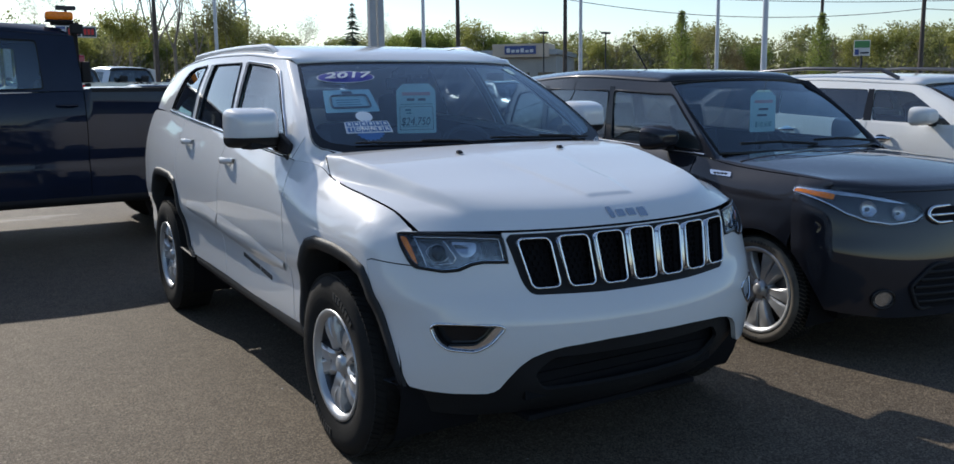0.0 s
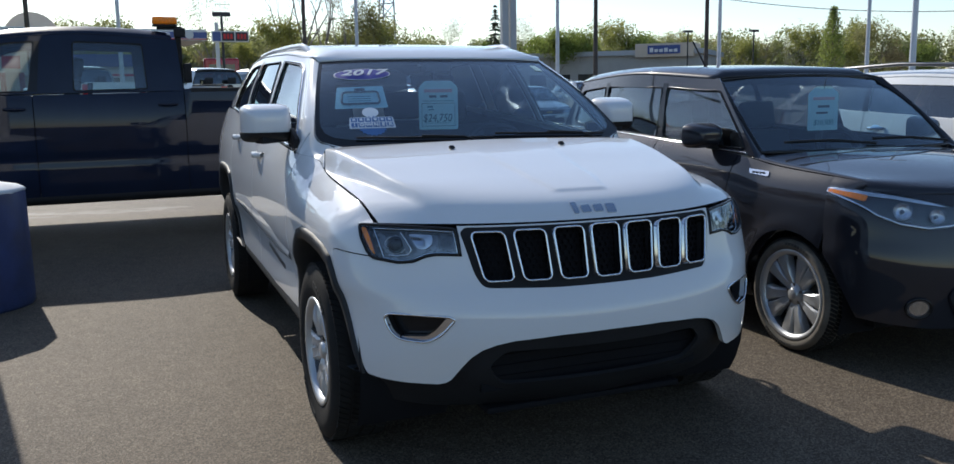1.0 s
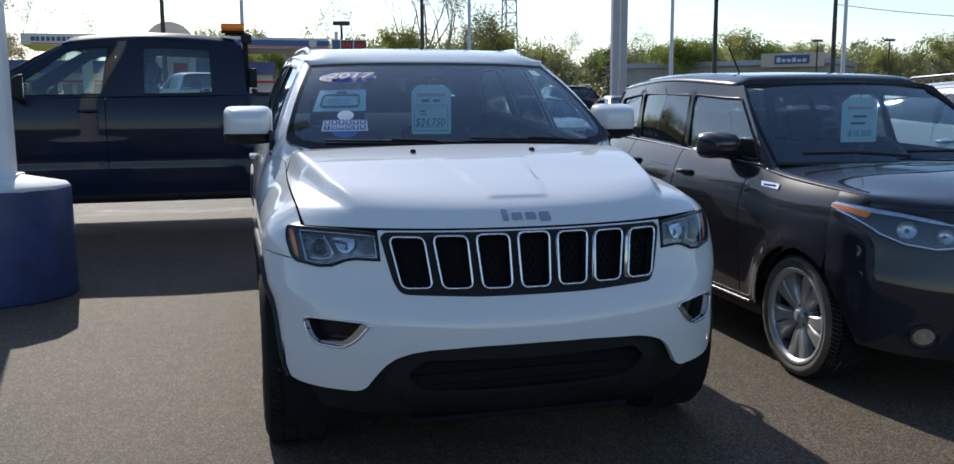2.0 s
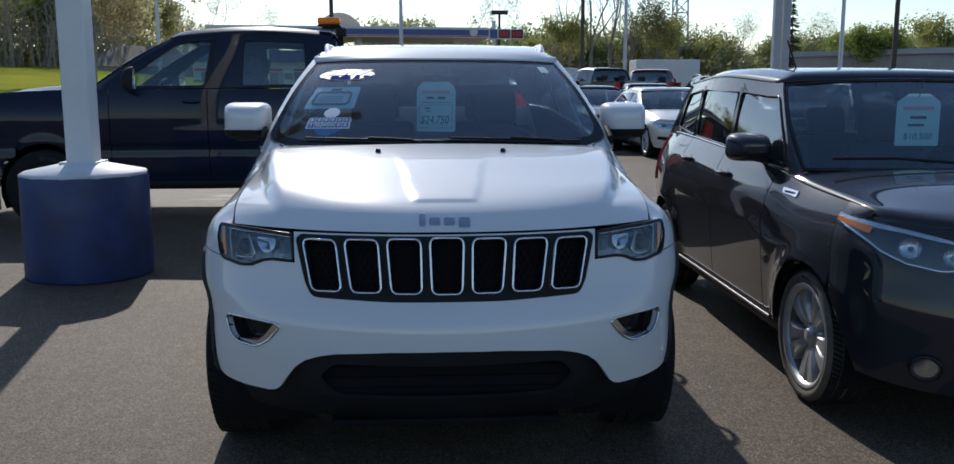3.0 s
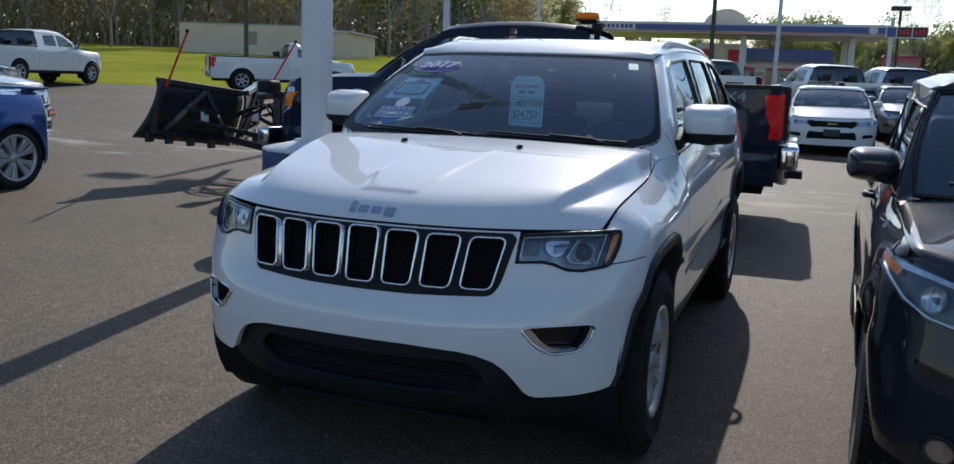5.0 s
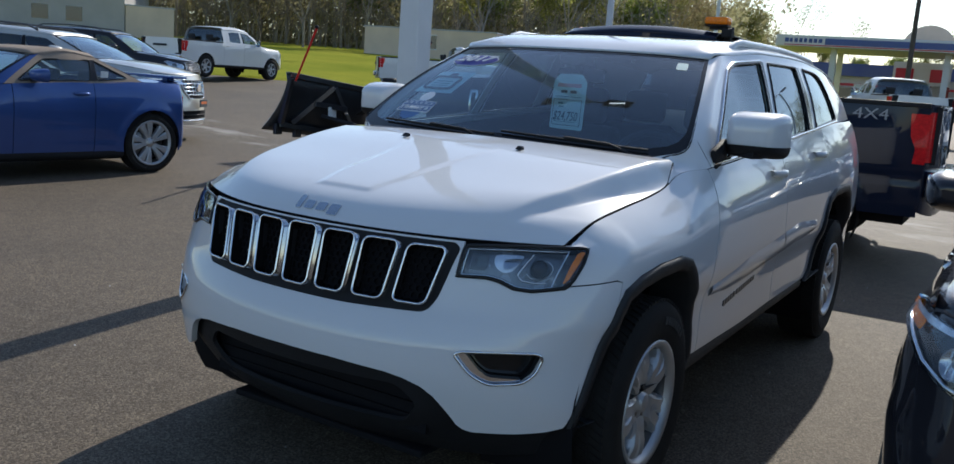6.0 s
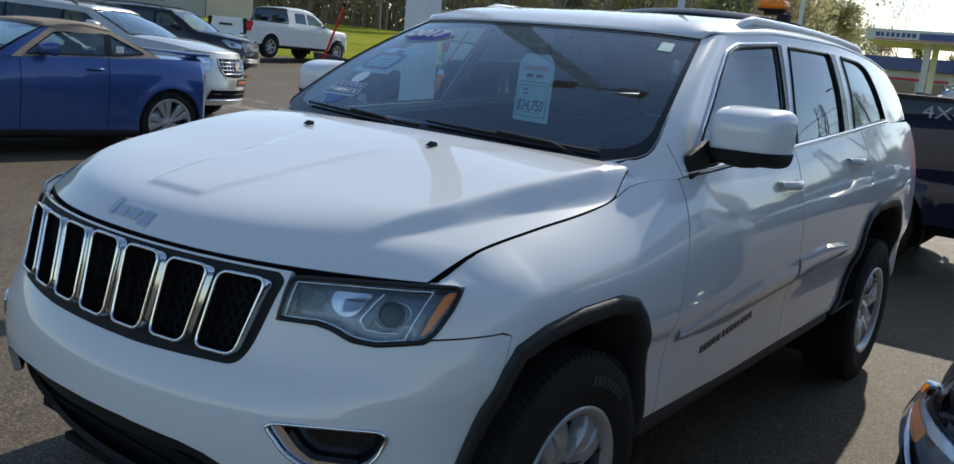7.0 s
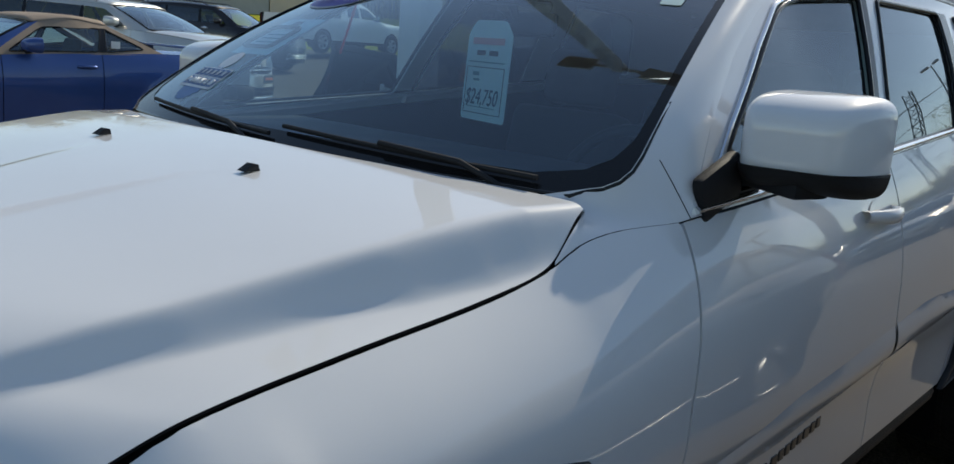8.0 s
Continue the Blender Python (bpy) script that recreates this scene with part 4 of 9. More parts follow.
        c = S.on_front([s * 0.742], [0.884], -0.030)[0]
        bm = bmesh.new()
        bmesh.ops.create_uvsphere(bm, u_segments=24, v_segments=16, radius=0.030, matrix=Matrix.Translation(c))
        ball = part("projector", bm, M["gloss_black"], hl, smooth=True)
        t = np.linspace(0, 2 * math.pi, 24, endpoint=False)
        tube("projector_ring", onf([(s * (0.742 + 0.033 * math.cos(q)), 0.884 + 0.031 * math.sin(q)) for q in t], -0.034).tolist(), 0.0025, M["lamp_silver"], ball, closed=True)
        bend = [(0.716, 0.927), (0.706, 0.905), (0.692, 0.872), (0.690, 0.864), (0.702, 0.848), (0.735, 0.844), (0.762, 0.846)]
        tube("projector_frame", onf([(s * x, z) for x, z in bend], -0.018).tolist(), 0.0028, M["chrome"], hl)
        patch("frame_plate", S.fp([(s * x, z) for x, z in [(0.716, 0.927), (0.692, 0.868), (0.703, 0.850), (0.712, 0.868), (0.724, 0.926)]]), S.front, M["lamp_grey"], hl, step=0.02, sign=1, off=-0.024)

        # fog lamp pocket with a chrome wing
        fg = fog(s)
        pocket = patch("fog_lamp", S.fp(fg), S.front, M["gloss_black"], car, "black fog lamp pocket with chrome surround", step=0.03, sign=1, off=-0.05)
        o = S.on_front([p[0] for p in fg], [p[1] for p in fg], 0.003)
        i = S.on_front([p[0] for p in fg], [p[1] for p in fg], -0.05)
        strip("pocket_wall", o.tolist() + o[:1].tolist(), i.tolist() + i[:1].tolist(), 3, 0, M["plastic"], pocket, (0, 0, 0))
        tube("chrome_surround", o.tolist(), 0.0045, M["chrome"], pocket, closed=True)
        wing = rounded([(s * x, z) for x, z in [(0.580, 0.628), (0.604, 0.633), (0.640, 0.588), (0.668, 0.566), (0.750, 0.562), (0.745, 0.554), (0.668, 0.549), (0.625, 0.574)]], 0.01)
        patch("chrome_wing", S.fp(wing), S.front, M["chrome"], pocket, step=0.02, sign=1, off=-0.006, depth=0.03)

    # bonnet
    ctr = spl([(0, -0.702, 0.950), (0.05, -0.676, 0.979), (0.10, -0.632, 1.012), (0.16, -0.572, 1.036), (0.28, -0.44, 1.068), (0.48, -0.21, 1.112), (0.70, 0.03, 1.158), (0.86, 0.18, 1.182), (1, 0.285, 1.196)])
    edg = spl([(0, 0.770, -0.448, 0.951), (0.07, 0.781, -0.385, 0.982), (0.16, 0.788, -0.30, 1.011), (0.36, 0.797, -0.10, 1.042), (0.60, 0.800, 0.12, 1.066), (0.80, 0.800, 0.27, 1.088), (0.92, 0.800, 0.345, 1.106), (1, 0.797, 0.405, 1.134)])

    ctr_line = ctr(np.linspace(0, 1, 80))

    def hood_at(u, v):
        v = np.clip(v, 0, 1)
        C, E = ctr(v), edg(v)
        u = u * (1 - 0.042 * smooth(0.70, 1.06, v) ** 1.6)
        U = np.abs(u)
        x = u * (E[..., 0] - 0.0016)
        y = C[..., 0] + (E[..., 1] - C[..., 0]) * U ** 2.3 + 0.35 * v ** 6 * U ** 4 * np.clip(1 - U, 0, 1)
        # a flat top, a steep shoulder and a flatter flange along the gap
        s0 = np.interp(v, [0, 0.08, 0.3, 0.55, 0.8, 1.0], [0.66, 0.74, 0.83, 0.90, 0.945, 0.968])
        wd = np.minimum(0.078, (1 - s0) * 0.75 + 0.022)
        st = smooth(0, 1, np.clip((U - s0 + 0.015) / wd, 0, 1))
        rear = 1.0
        f1 = 0.04 * U ** 2 + 0.64 * st + 0.32 * np.clip((U - s0 + 0.03) / (1.03 - s0), 0, 1.2) ** 1.2
        s1 = np.interp(v, [0, 0.5, 1], [0.56, 0.78, 0.70])
        f0 = 0.06 * U ** 2 + 0.94 * np.clip((U - s1) / (1 - s1), 0, 1.2) ** 1.7
        f = f0 + (f1 - f0) * smooth(0.03, 0.2, v) * rear
        mid = np.interp(y, ctr_line[:, 0], ctr_line[:, 1]) - (0.016 + 0.008 * smooth(0.5, 1.0, v)) * U ** 2
        T = C[..., 1] + (mid - C[..., 1]) * 0.9 * smooth(0.04, 0.28, v)
        z = T + (E[..., 2] - T) * f
        half = 0.108 + 0.030 * smooth(-0.56, -0.36, y) + 0.07 * smooth(-0.36, 0.25, y)
        z = z + 0.0055 * smooth(half + 0.016, half - 0.010, np.abs(x)) * smooth(-0.575, -0.548, y) * smooth(0.16, -0.30, y)
        return np.stack([x, y, z], -1)
    rear_r = [(1.0, v) for v in np.linspace(0, 1, 16)]
    hood_poly = rear_r + [(k, 1.0) for k in np.linspace(0.98, -0.98, 40)] + [(-a, b) for a, b in rear_r[::-1]] + [(k, 0.0) for k in np.linspace(-0.95, 0.95, 30)]
    uu = np.concatenate([np.linspace(0, 0.5, 34)[:-1], np.linspace(0.5, 1, 74)])
    uu = np.concatenate([-uu[::-1], uu[1:]])
    gu, gv = np.meshgrid(uu, np.concatenate([np.linspace(0, 0.2, 26)[:-1], np.linspace(0.2, 0.75, 40)[:-1], np.linspace(0.75, 1, 30)]), indexing="ij")
    skin = hood_at(gu, gv)
    lip = [skin[0, ::-1], skin[:, 0], skin[-1], skin[::-1, -1]]
    hood = sheet("hood", skin, W, car, "white bonnet with raised centre")
    rim_line = np.concatenate([b[:-1] for b in lip])
    # near-black band under the white hem, painting the shade in the bonnet gap
    sheet("hood_seal", [rim_line - [0, 0, 0.0015], rim_line - [0, 0, 0.004]], M["void"], hood, close=True)
    patch("hood_liner", hood_poly, hood_at, M["void"], car, step=0.08, sign=1, off=-0.03)
    # gap between bonnet and grille
    for s in (-1, 1):
        w = [(-0.02, 0, 0.02), (0.02, 0, 0.02), (0.02, 0, 0), (-0.02, 0, 0)]
        zz = 1.178 + 0.012
        b = bmesh.new()
        q = [(-0.012, -0.016, 0), (0.012, -0.016, 0), (0.010, 0.016, 0), (-0.010, 0.016, 0), (-0.009, 0.002, 0.013), (0.009, 0.002, 0.013), (0.008, 0.014, 0.011), (-0.008, 0.014, 0.011)]
        vs = [b.verts.new((s * 0.268 + x, 0.12 + y, 1.172 + z)) for x, y, z in q]
        for f in ((0, 1, 5, 4), (1, 2, 6, 5), (2, 3, 7, 6), (3, 0, 4, 7), (4, 5, 6, 7)):
            b.faces.new([vs[i] for i in f])
        part("washer_nozzle", b, M["plastic"], hood)

    # badge on the bonnet's lip: plain bars in the letters' sizes and colour
    xs = -0.098
    emblem = None
    for wdt, lo_v, hi_v in ((0.030, 0.030, 0.085), (0.046, 0.034, 0.070), (0.046, 0.034, 0.070), (0.048, 0.022, 0.070)):
        a0, a1 = (xs + 0.004) / 0.778, (xs + wdt - 0.004) / 0.778
        bar = rounded([(a0, lo_v), (a1, lo_v), (a1, hi_v), (a0, hi_v)], 0.008, 3)
        emblem = patch("badge", bar, hood_at, M["badge"], hood, "silver maker's badge", step=0.02, sign=1, off=0.005, depth=0.006)
        xs += wdt + 0.005

    # the windscreen's surface: k across (-1..1), w upwards (0..1)
    bot = lambda k: (0.802 * k, 0.325 + 0.125 * k * k, 1.182 - 0.004 * k * k)
    top = lambda k: (0.630 * k, 1.000 + 0.090 * k * k, 1.585 - 0.013 * k ** 4)

    def pane(k, w):
        p = np.array(bot(k)) * (1 - w) + np.array(top(k)) * w
        return p + np.array([0.010 * k * math.sin(math.pi * w), -0.012 * math.sin(math.pi * w), 0.020 * math.sin(math.pi * w)])

    # sides
    seam1 = lambda z: np.interp(z, [0.4, 0.80, 0.90, 1.0, 1.08, 1.16], [0.518, 0.523, 0.532, 0.556, 0.574, 0.588])
    seam2 = lambda z: 1.545 + 0.03 * smooth(1.2, 0.5, z)
    seam3 = lambda z: np.interp(z, [0.40, 0.46, 0.57, 0.72, 0.85, 0.93, 1.05, 1.3], [2.19, 2.235, 2.345, 2.395, 2.445, 2.51, 2.53, 2.47])
    topf = lambda y: S.top(y)[..., 0]
    g = 0.0035
    sill = 0.418
    for s in (1, -1):
        f = X(s)
        def wrap(y, z, s=s):
            # the side, carried round the nose beside the lamp
            y, z = np.asarray(y, float), np.asarray(z, float)
            side_x = S.x(y, z)
            zl = np.minimum(z, 0.9455)
            e = S.ye(zl)
            k = np.clip((y - e) / (S.y0(zl) - e), 0, 0.99)
            xa = S.x(np.maximum(e, y), zl) * np.sqrt(1 - k * k)
            tp = S.top(y)
            q = np.clip((z - 0.9455) / np.maximum(tp[..., 0] - 0.9455, 0.004), 0, 1)
            x = np.where(y < e, xa + (tp[..., 1] - xa) * q ** 1.4, side_x)
            return np.stack([s * x, y, z], -1)
        ylamp = lambda x, z: float(S.front(S.a_of(x, z), np.array(z))[1])
        nose = [(-0.445, 0.9505), (-0.40, 0.9475)] + [(ylamp(x, z), z) for x, z in ((0.830, 0.9465), (0.8345, 0.903), (0.8215, 0.852), (0.817, 0.840))]
        nose += [(y_lamp + (-0.325 - y_lamp) * k, 0.840 + 0.012 * k) for k in (0.25, 0.5, 0.75, 0.95)] + [(-0.3085, 0.8435), (-0.3215, 0.800), (-0.3300, 0.768), (-0.318, 0.790)]
        low_f = arch_f
        end = [(float(seam1(z)) - g, z) for z in np.linspace(sill, 1.138, 14)]
        up = [(y, float(topf(y)) - 0.003) for y in np.linspace(0.575, -0.43, 34)]
        fender = patch("fender", nose + low_f + [(0.44, sill)] + end + up, wrap, W, car, step=0.022, sign=s, depth=0.012)
        d1 = band(lambda z: seam1(z) + g, lambda z: seam2(z) - g, lambda y: topf(y) - 0.002, [(0.522, sill), (1.575, sill + 0.042)])
        door = patch("front_door", d1, f, W, car, step=0.03, sign=s, depth=0.012)
        d2 = band(lambda z: seam2(z) + g, lambda z: seam3(z) - g, lambda y: topf(y) - 0.002, [(1.581, sill + 0.042), (2.19, sill + 0.055)])
        door2 = patch("rear_door", d2, f, W, car, step=0.03, sign=s, depth=0.012)
        q = [(float(seam3(z)) + g, z) for z in np.linspace(1.285, 0.47, 14)] + arch_r[1:] + [(3.36, 0.45), (3.62, 0.46)] + [(3.62, z) for z in np.linspace(0.6, 1.30, 6)] + [(y, float(topf(y))) for y in np.linspace(3.55, 2.5, 12)]
        patch("quarter_panel", q, f, W, car, step=0.03, sign=s, depth=0.012)
        # dark inner skin seen in the gaps
        inner = [(-0.16, 0.90), (0.42, 0.90), (0.44, 0.40), (2.19, 0.43), (2.52, 0.95), (3.3, 0.98), (3.55, 0.5), (3.6, 1.25)] + [(y, float(topf(y)) - 0.02) for y in np.linspace(3.5, -0.1, 20)]
        patch("inner_side", inner, f, M["void"], car, step=0.06, sign=s, off=-0.022)
        # arch mouldings: a rounded black lip
        for path, nm in ((([(-0.465, 0.40), (-0.455, 0.455), (-0.428, 0.53), (-0.398, 0.60), (-0.368, 0.68), (-0.333, 0.765)] + arch_f), "front"), (arch_r, "rear")):
            pts = dense(path + path[-1:], 0.03)
            pts = [p for i, p in enumerate(pts) if i == 0 or p != pts[i - 1]]
            o, iI, dd = [], [], []
            cc = Vector((0.0, 0.42)) if nm == "front" else Vector((2.915, 0.42))
            for yy, z0 in pts:
                if yy < float(S.ye(z0)):
                    a = edge(yy, z0)[0]
                    base = S.lift(S.front, [a], [z0], 0.0)[0] * np.array([s, 1, 1])
                else:
                    base = np.array([s * float(S.x(np.array(yy), np.array(z0))), yy, z0])
                to = np.array([0, cc.x - yy, cc.y - z0])
                to = to / np.linalg.norm(to)
                wdt = 0.042
                o.append([base + np.array([s * 0.001, 0, 0]) - to * 0.004, base + np.array([s * 0.012, 0, 0]), base + np.array([s * 0.016, 0, 0]) + to * 0.010, base + np.array([s * 0.013, 0, 0]) + to * wdt,
                          base + np.array([-s * 0.01, 0, 0]) + to * (wdt + 0.008), base + np.array([-s * 0.16, 0, 0]) + to * (wdt + 0.004)])
            sheet("arch_moulding", o, M["moulding"], car, "dark grey wheel arch moulding")
        # wheel housings
        for yw in (0.0, 2.915):
            t = np.linspace(math.radians(-35), math.radians(215), 24)
            P = [[(s * xx, yw + 0.44 * math.cos(a) * (1.0 if yw else 1.05), 0.42 + 0.44 * math.sin(a)) for a in t] for xx in (0.86, 0.7, 0.5)]
            sheet("wheel_housing", P, M["void"], car)
        # sill
        ys = np.linspace(0.40, 2.22, 20)
        sec = [(0.895, 0.425), (0.905, 0.40), (0.90, 0.375), (0.87, 0.345), (0.82, 0.335), (0.76, 0.35)]
        sheet("sill", [[(s * xx, y, zz + 0.010 + 0.045 * (y - 0.4) / 1.8) for xx, zz in sec] for y in ys], M["moulding"], car, "dark grey plastic sill")
        # raised door moulding line
        for a, b2, dr in ((0.58, 1.555, door), (1.575, 2.22, door2)):
            yy = np.linspace(a, b2, 24)
            zc = np.interp(yy, [0.60, 0.8, 1.25, 1.8, 2.24], [0.670, 0.676, 0.716, 0.770, 0.776])
            wd = np.interp(yy, [0.60, 1.0, 1.9, 2.24], [0.012, 0.030, 0.026, 0.014])
            k = np.sin(np.pi * np.clip((yy - 0.60) / 1.8, 0, 1)) ** 0.4
            P = []
            for off, dz in ((0.0, -1.7), (0.004, -1.1), (0.0095, -0.6), (0.011, 0.0), (0.009, 0.8), (0.004, 1.5), (0.0, 2.1)):
                pp = S.lift(f, yy, zc + wd * dz, 0)
                pp[:, 0] += s * off
                P.append(pp)
            sheet("door_moulding", np.array(P), W, dr)
        handle(door, s, S, 1.40, 1.097, M["white"])
        handle(door2, s, S, 2.25, 1.158, M["white"])
        # script on the door: plain bars
        y0 = 0.80
        widths = (0.036, 0.03, 0.03, 0.036, 0.03, 0, 0.036, 0.03, 0.03, 0.03, 0.03, 0.036, 0.03, 0.03)
        for wdt in widths:
            if not wdt:
                y0 += 0.012
                continue
            yc = y0 + wdt / 2
            zc = 0.578 + (yc - 0.80) * 0.13
            xx = float(S.x(np.array(yc), np.array(zc)))
            bm = box(s * xx - 0.003, s * xx + 0.004, yc - wdt / 2 + 0.003, yc + wdt / 2 - 0.003, zc - 0.013, zc + 0.013, 0.003, 2)
            part("script_bar", bm, M["alloy_dark"], door, "small dark chrome bar of the model script")
            y0 += wdt
        # cabin side with three windows
        gm = S.cabin(s)
        w1 = rounded([(0.665, 1.174), (0.82, 1.290), (1.03, 1.440), (1.18, 1.535), (1.30, 1.568), (1.62, 1.596), (1.54, 1.40), (1.475, 1.226)], [0.02, 0.3, 0.3, 0.22, 0.15, 0.015, 0.3, 0.012], 6)
        w2 = rounded([(1.575, 1.233), (1.64, 1.42), (1.735, 1.600), (2.22, 1.604), (2.215, 1.45), (2.19, 1.277)], [0.012, 0.3, 0.015, 0.03, 0.3, 0.012], 4)
        w3 = rounded([(2.36, 1.290), (2.395, 1.45), (2.385, 1.603), (2.70, 1.595), (2.83, 1.565), (2.90, 1.47), (2.965, 1.335)], [0.012, 0.3, 0.015, 0.1, 0.05, 0.2, 0.02], 4)
        wh = [w1, w2, w3]
        ou = [(y, float(S.belt(y)[0])) for y in np.linspace(0.60, 3.6, 30)] + [(3.62, 1.45), (3.56, 1.565)] + [(y, float(S.roof(y)[0])) for y in np.linspace(3.5, 1.24, 24)] + [(1.09, 1.540), (0.92, 1.440), (0.74, 1.300)]
        cab = patch("cabin_side", ou, gm, W, car, "white window frame and pillars", wh, step=0.035, sign=s, depth=0.012)
        for w, mt, nm in ((w1, M["side_glass"], "front"), (w2, M["privacy"], "rear"), (w3, M["privacy"], "quarter")):
            patch("side_window", w, gm, mt, cab, step=0.06, sign=s, off=-0.006)
            pts = S.lift(gm, [p[0] for p in w], [p[1] for p in w], 0.001 * s)
            tube("window_seal", pts.tolist(), 0.0065, M["gloss_black"], cab, closed=True, seg=8)
        for pil in ([(1.478, 1.222), (1.54, 1.40), (1.622, 1.600), (1.665, 1.600), (1.580, 1.40), (1.518, 1.226)], [(2.192, 1.272), (2.218, 1.45), (2.224, 1.606), (2.30, 1.606), (2.30, 1.45), (2.275, 1.278)]):
            patch("pillar_cover", pil, gm, M["gloss_black"], cab, step=0.05, sign=s, off=0.003)
        # bright line round the glass
        line = [(0.650, 1.166), (0.806, 1.297), (1.014, 1.447), (1.168, 1.541), (1.293, 1.577), (1.63, 1.605)]
        lp2 = dense(line, 0.05)[:-1]
        lp2 = [p for p in lp2 if p[0] < 1.64 or p[1] > 1.6]
        lp2 = [p for i, p in enumerate(dense(line, 0.05)) if i < len(dense(line[:-1], 0.05)) - 12] or lp2
        fr = []
        for (a0, b0), (a1, b1) in zip(line, line[1:]):
            fr += [(a0 + (a1 - a0) * k / 8, b0 + (b1 - b0) * k / 8) for k in range(8)]
        fr.append(line[-1])
        tube("window_trim", S.lift(gm, [p[0] for p in fr], [p[1] for p in fr], 0.003 * s).tolist(), 0.006, M["chrome"], cab)
        bl = [(y, float(S.belt(y)[0]) + 0.010) for y in np.linspace(0.62, 2.98, 30)]
        tube("belt_trim", S.lift(gm, [p[0] for p in bl], [p[1] for p in bl], 0.004 * s).tolist(), 0.007, M["chrome"], cab)
        # windscreen pillar
        tip = [tuple(hood_at(np.array(1.0), np.array(v))) for v in (0.86, 0.93, 1.0)] + [tuple(hood_at(np.array(u), np.array(1.0))) for u in (0.97, 0.93, 0.89)]
        tip = [np.array(p) * [s, 1, 1] + [s * 0.0035, 0.004 * (i > 2), -0.001] for i, p in enumerate(tip)]
        glass_edge = [pane(s * k, w) + [0, -0.003, 0.004] for k, w in ((0.925, 0.022), (0.957, 0.036), (0.982, 0.062), (0.996, 0.100), (1.0, 0.15), (1.0, 0.20))]
        t = np.linspace(0.27, 1, 14)
        A = np.array(tip + glass_edge + [pane(s * 1.0, k) + [0, -0.003, 0.004] for k in t])
        yy = np.linspace(0.300, 0.585, len(tip) + 5)
        B1 = np.stack([s * S.top(yy)[:, 1], yy, S.top(yy)[:, 0] - 0.003], -1)
        nb = len(A) - len(B1)
        t = np.linspace(0.0, 1, nb)
        fy = np.interp(t, [0, 0.05, 0.36, 0.68, 1], [0.600, 0.625, 0.74, 0.92, 1.24])
        fz = np.interp(t, [0, 0.05, 0.36, 0.68, 1], [1.149, 1.180, 1.300, 1.440, 1.604])
        B = np.concatenate([B1, np.stack([s * S.g(fy, fz), fy, fz], -1)])
        n = 9
        v = np.linspace(0, 1, n)
        amt = np.interp(np.arange(len(A)), [0, 5, 9, 13, len(A)], [0.002, 0.0, -0.006, 0.010, 0.014])
        out = np.array([s * 0.7, -0.35, 0.6])
        P = A[:, None] * (1 - v[:, None]) + B[:, None] * v[:, None] + out * (amt[:, None] * np.sin(np.pi * v)[None])[..., None]
        sheet("windscreen_pillar", P, W, car, "white windscreen pillar running down into the fender")
        joint = P[11, 2:] + out * 0.0006
        tube("pillar_joint", joint.tolist(), 0.0007, M["void"], fender)
        wing_mirror(car, s, (s * 0.952, 0.875, 1.282), (0.235, 0.16, 0.182), W, M["plastic"], "white door mirror with black base", (0.36, 0.36, 0.36))
        part("mirror_arm", box(-0.11, 0.09, -0.045, 0.045, -0.022, 0.022, 0.014, 2, None, pose(s * 0.90, 0.81, 1.213, 0, s * 3, s * -20)), M["plastic"], car, smooth=True)
        part("mirror_sail", box(-0.012, 0.012, -0.07, 0.07, -0.03, 0.055, 0.01, 2, None, pose(s * 0.846, 0.70, 1.185, 20, 0, 0)), M["plastic"], car, smooth=True)
        # roof rail
        yr = np.linspace(1.42, 3.15, 26)
        k = np.clip(np.sin(np.pi * (yr - 1.42) / 1.73), 0, 1)
        tube("roof_rail", np.stack([s * (0.60 + 0.03 * k ** 0.5), yr, 1.645 + 0.045 * np.clip(k * 5, 0, 1) ** 0.7 - 0.02 * (yr - 2.2) ** 2], -1).tolist(), 0.017, W, car, "white roof rail")

    # roof
    yr = np.concatenate([np.linspace(1.0, 1.2, 14), np.linspace(1.24, 3.62, 46)])
    zr = spl([(1.0, 1.588), (1.06, 1.612), (1.15, 1.638), (1.3, 1.664), (1.55, 1.688), (2.0, 1.706), (2.5, 1.706), (3.0, 1.690), (3.45, 1.655), (3.62, 1.62)])(yr)
    ed = S.roof(yr)
    u = np.linspace(-1, 1, 41)
    U = np.abs(u)
    drop = 0.22 * U ** 2 + 0.78 * smooth(0.82, 1.02, U)
    P = np.stack([u[None] * (ed[:, 1] + 0.002)[:, None], yr[:, None] + 0.09 * (U ** 2)[None] * np.exp(-((yr - 1.0) / 0.20))[:, None], zr[:, None] + (ed[:, 0] - zr)[:, None] * drop[None]], -1)
    front_row = np.array([np.array(top(k)) + [0, 0.004, 0.006] for k in u])
    bl = np.exp(-((yr - 1.0) / 0.045))[:, None, None]
    P = P * (1 - bl) + (front_row[None] + (yr - 1.0)[:, None, None] * np.array([0, 1, 0.33])) * bl
    sheet("roof", P, W, car, "white roof", thick=0.01)
    sheet("headliner", P * [0.98, 1, 1] - [0, -0.02, 0.03], M["cabin"], car)
    # windscreen
    uu, vv = np.linspace(-1, 1, 41), np.linspace(0, 1, 25)
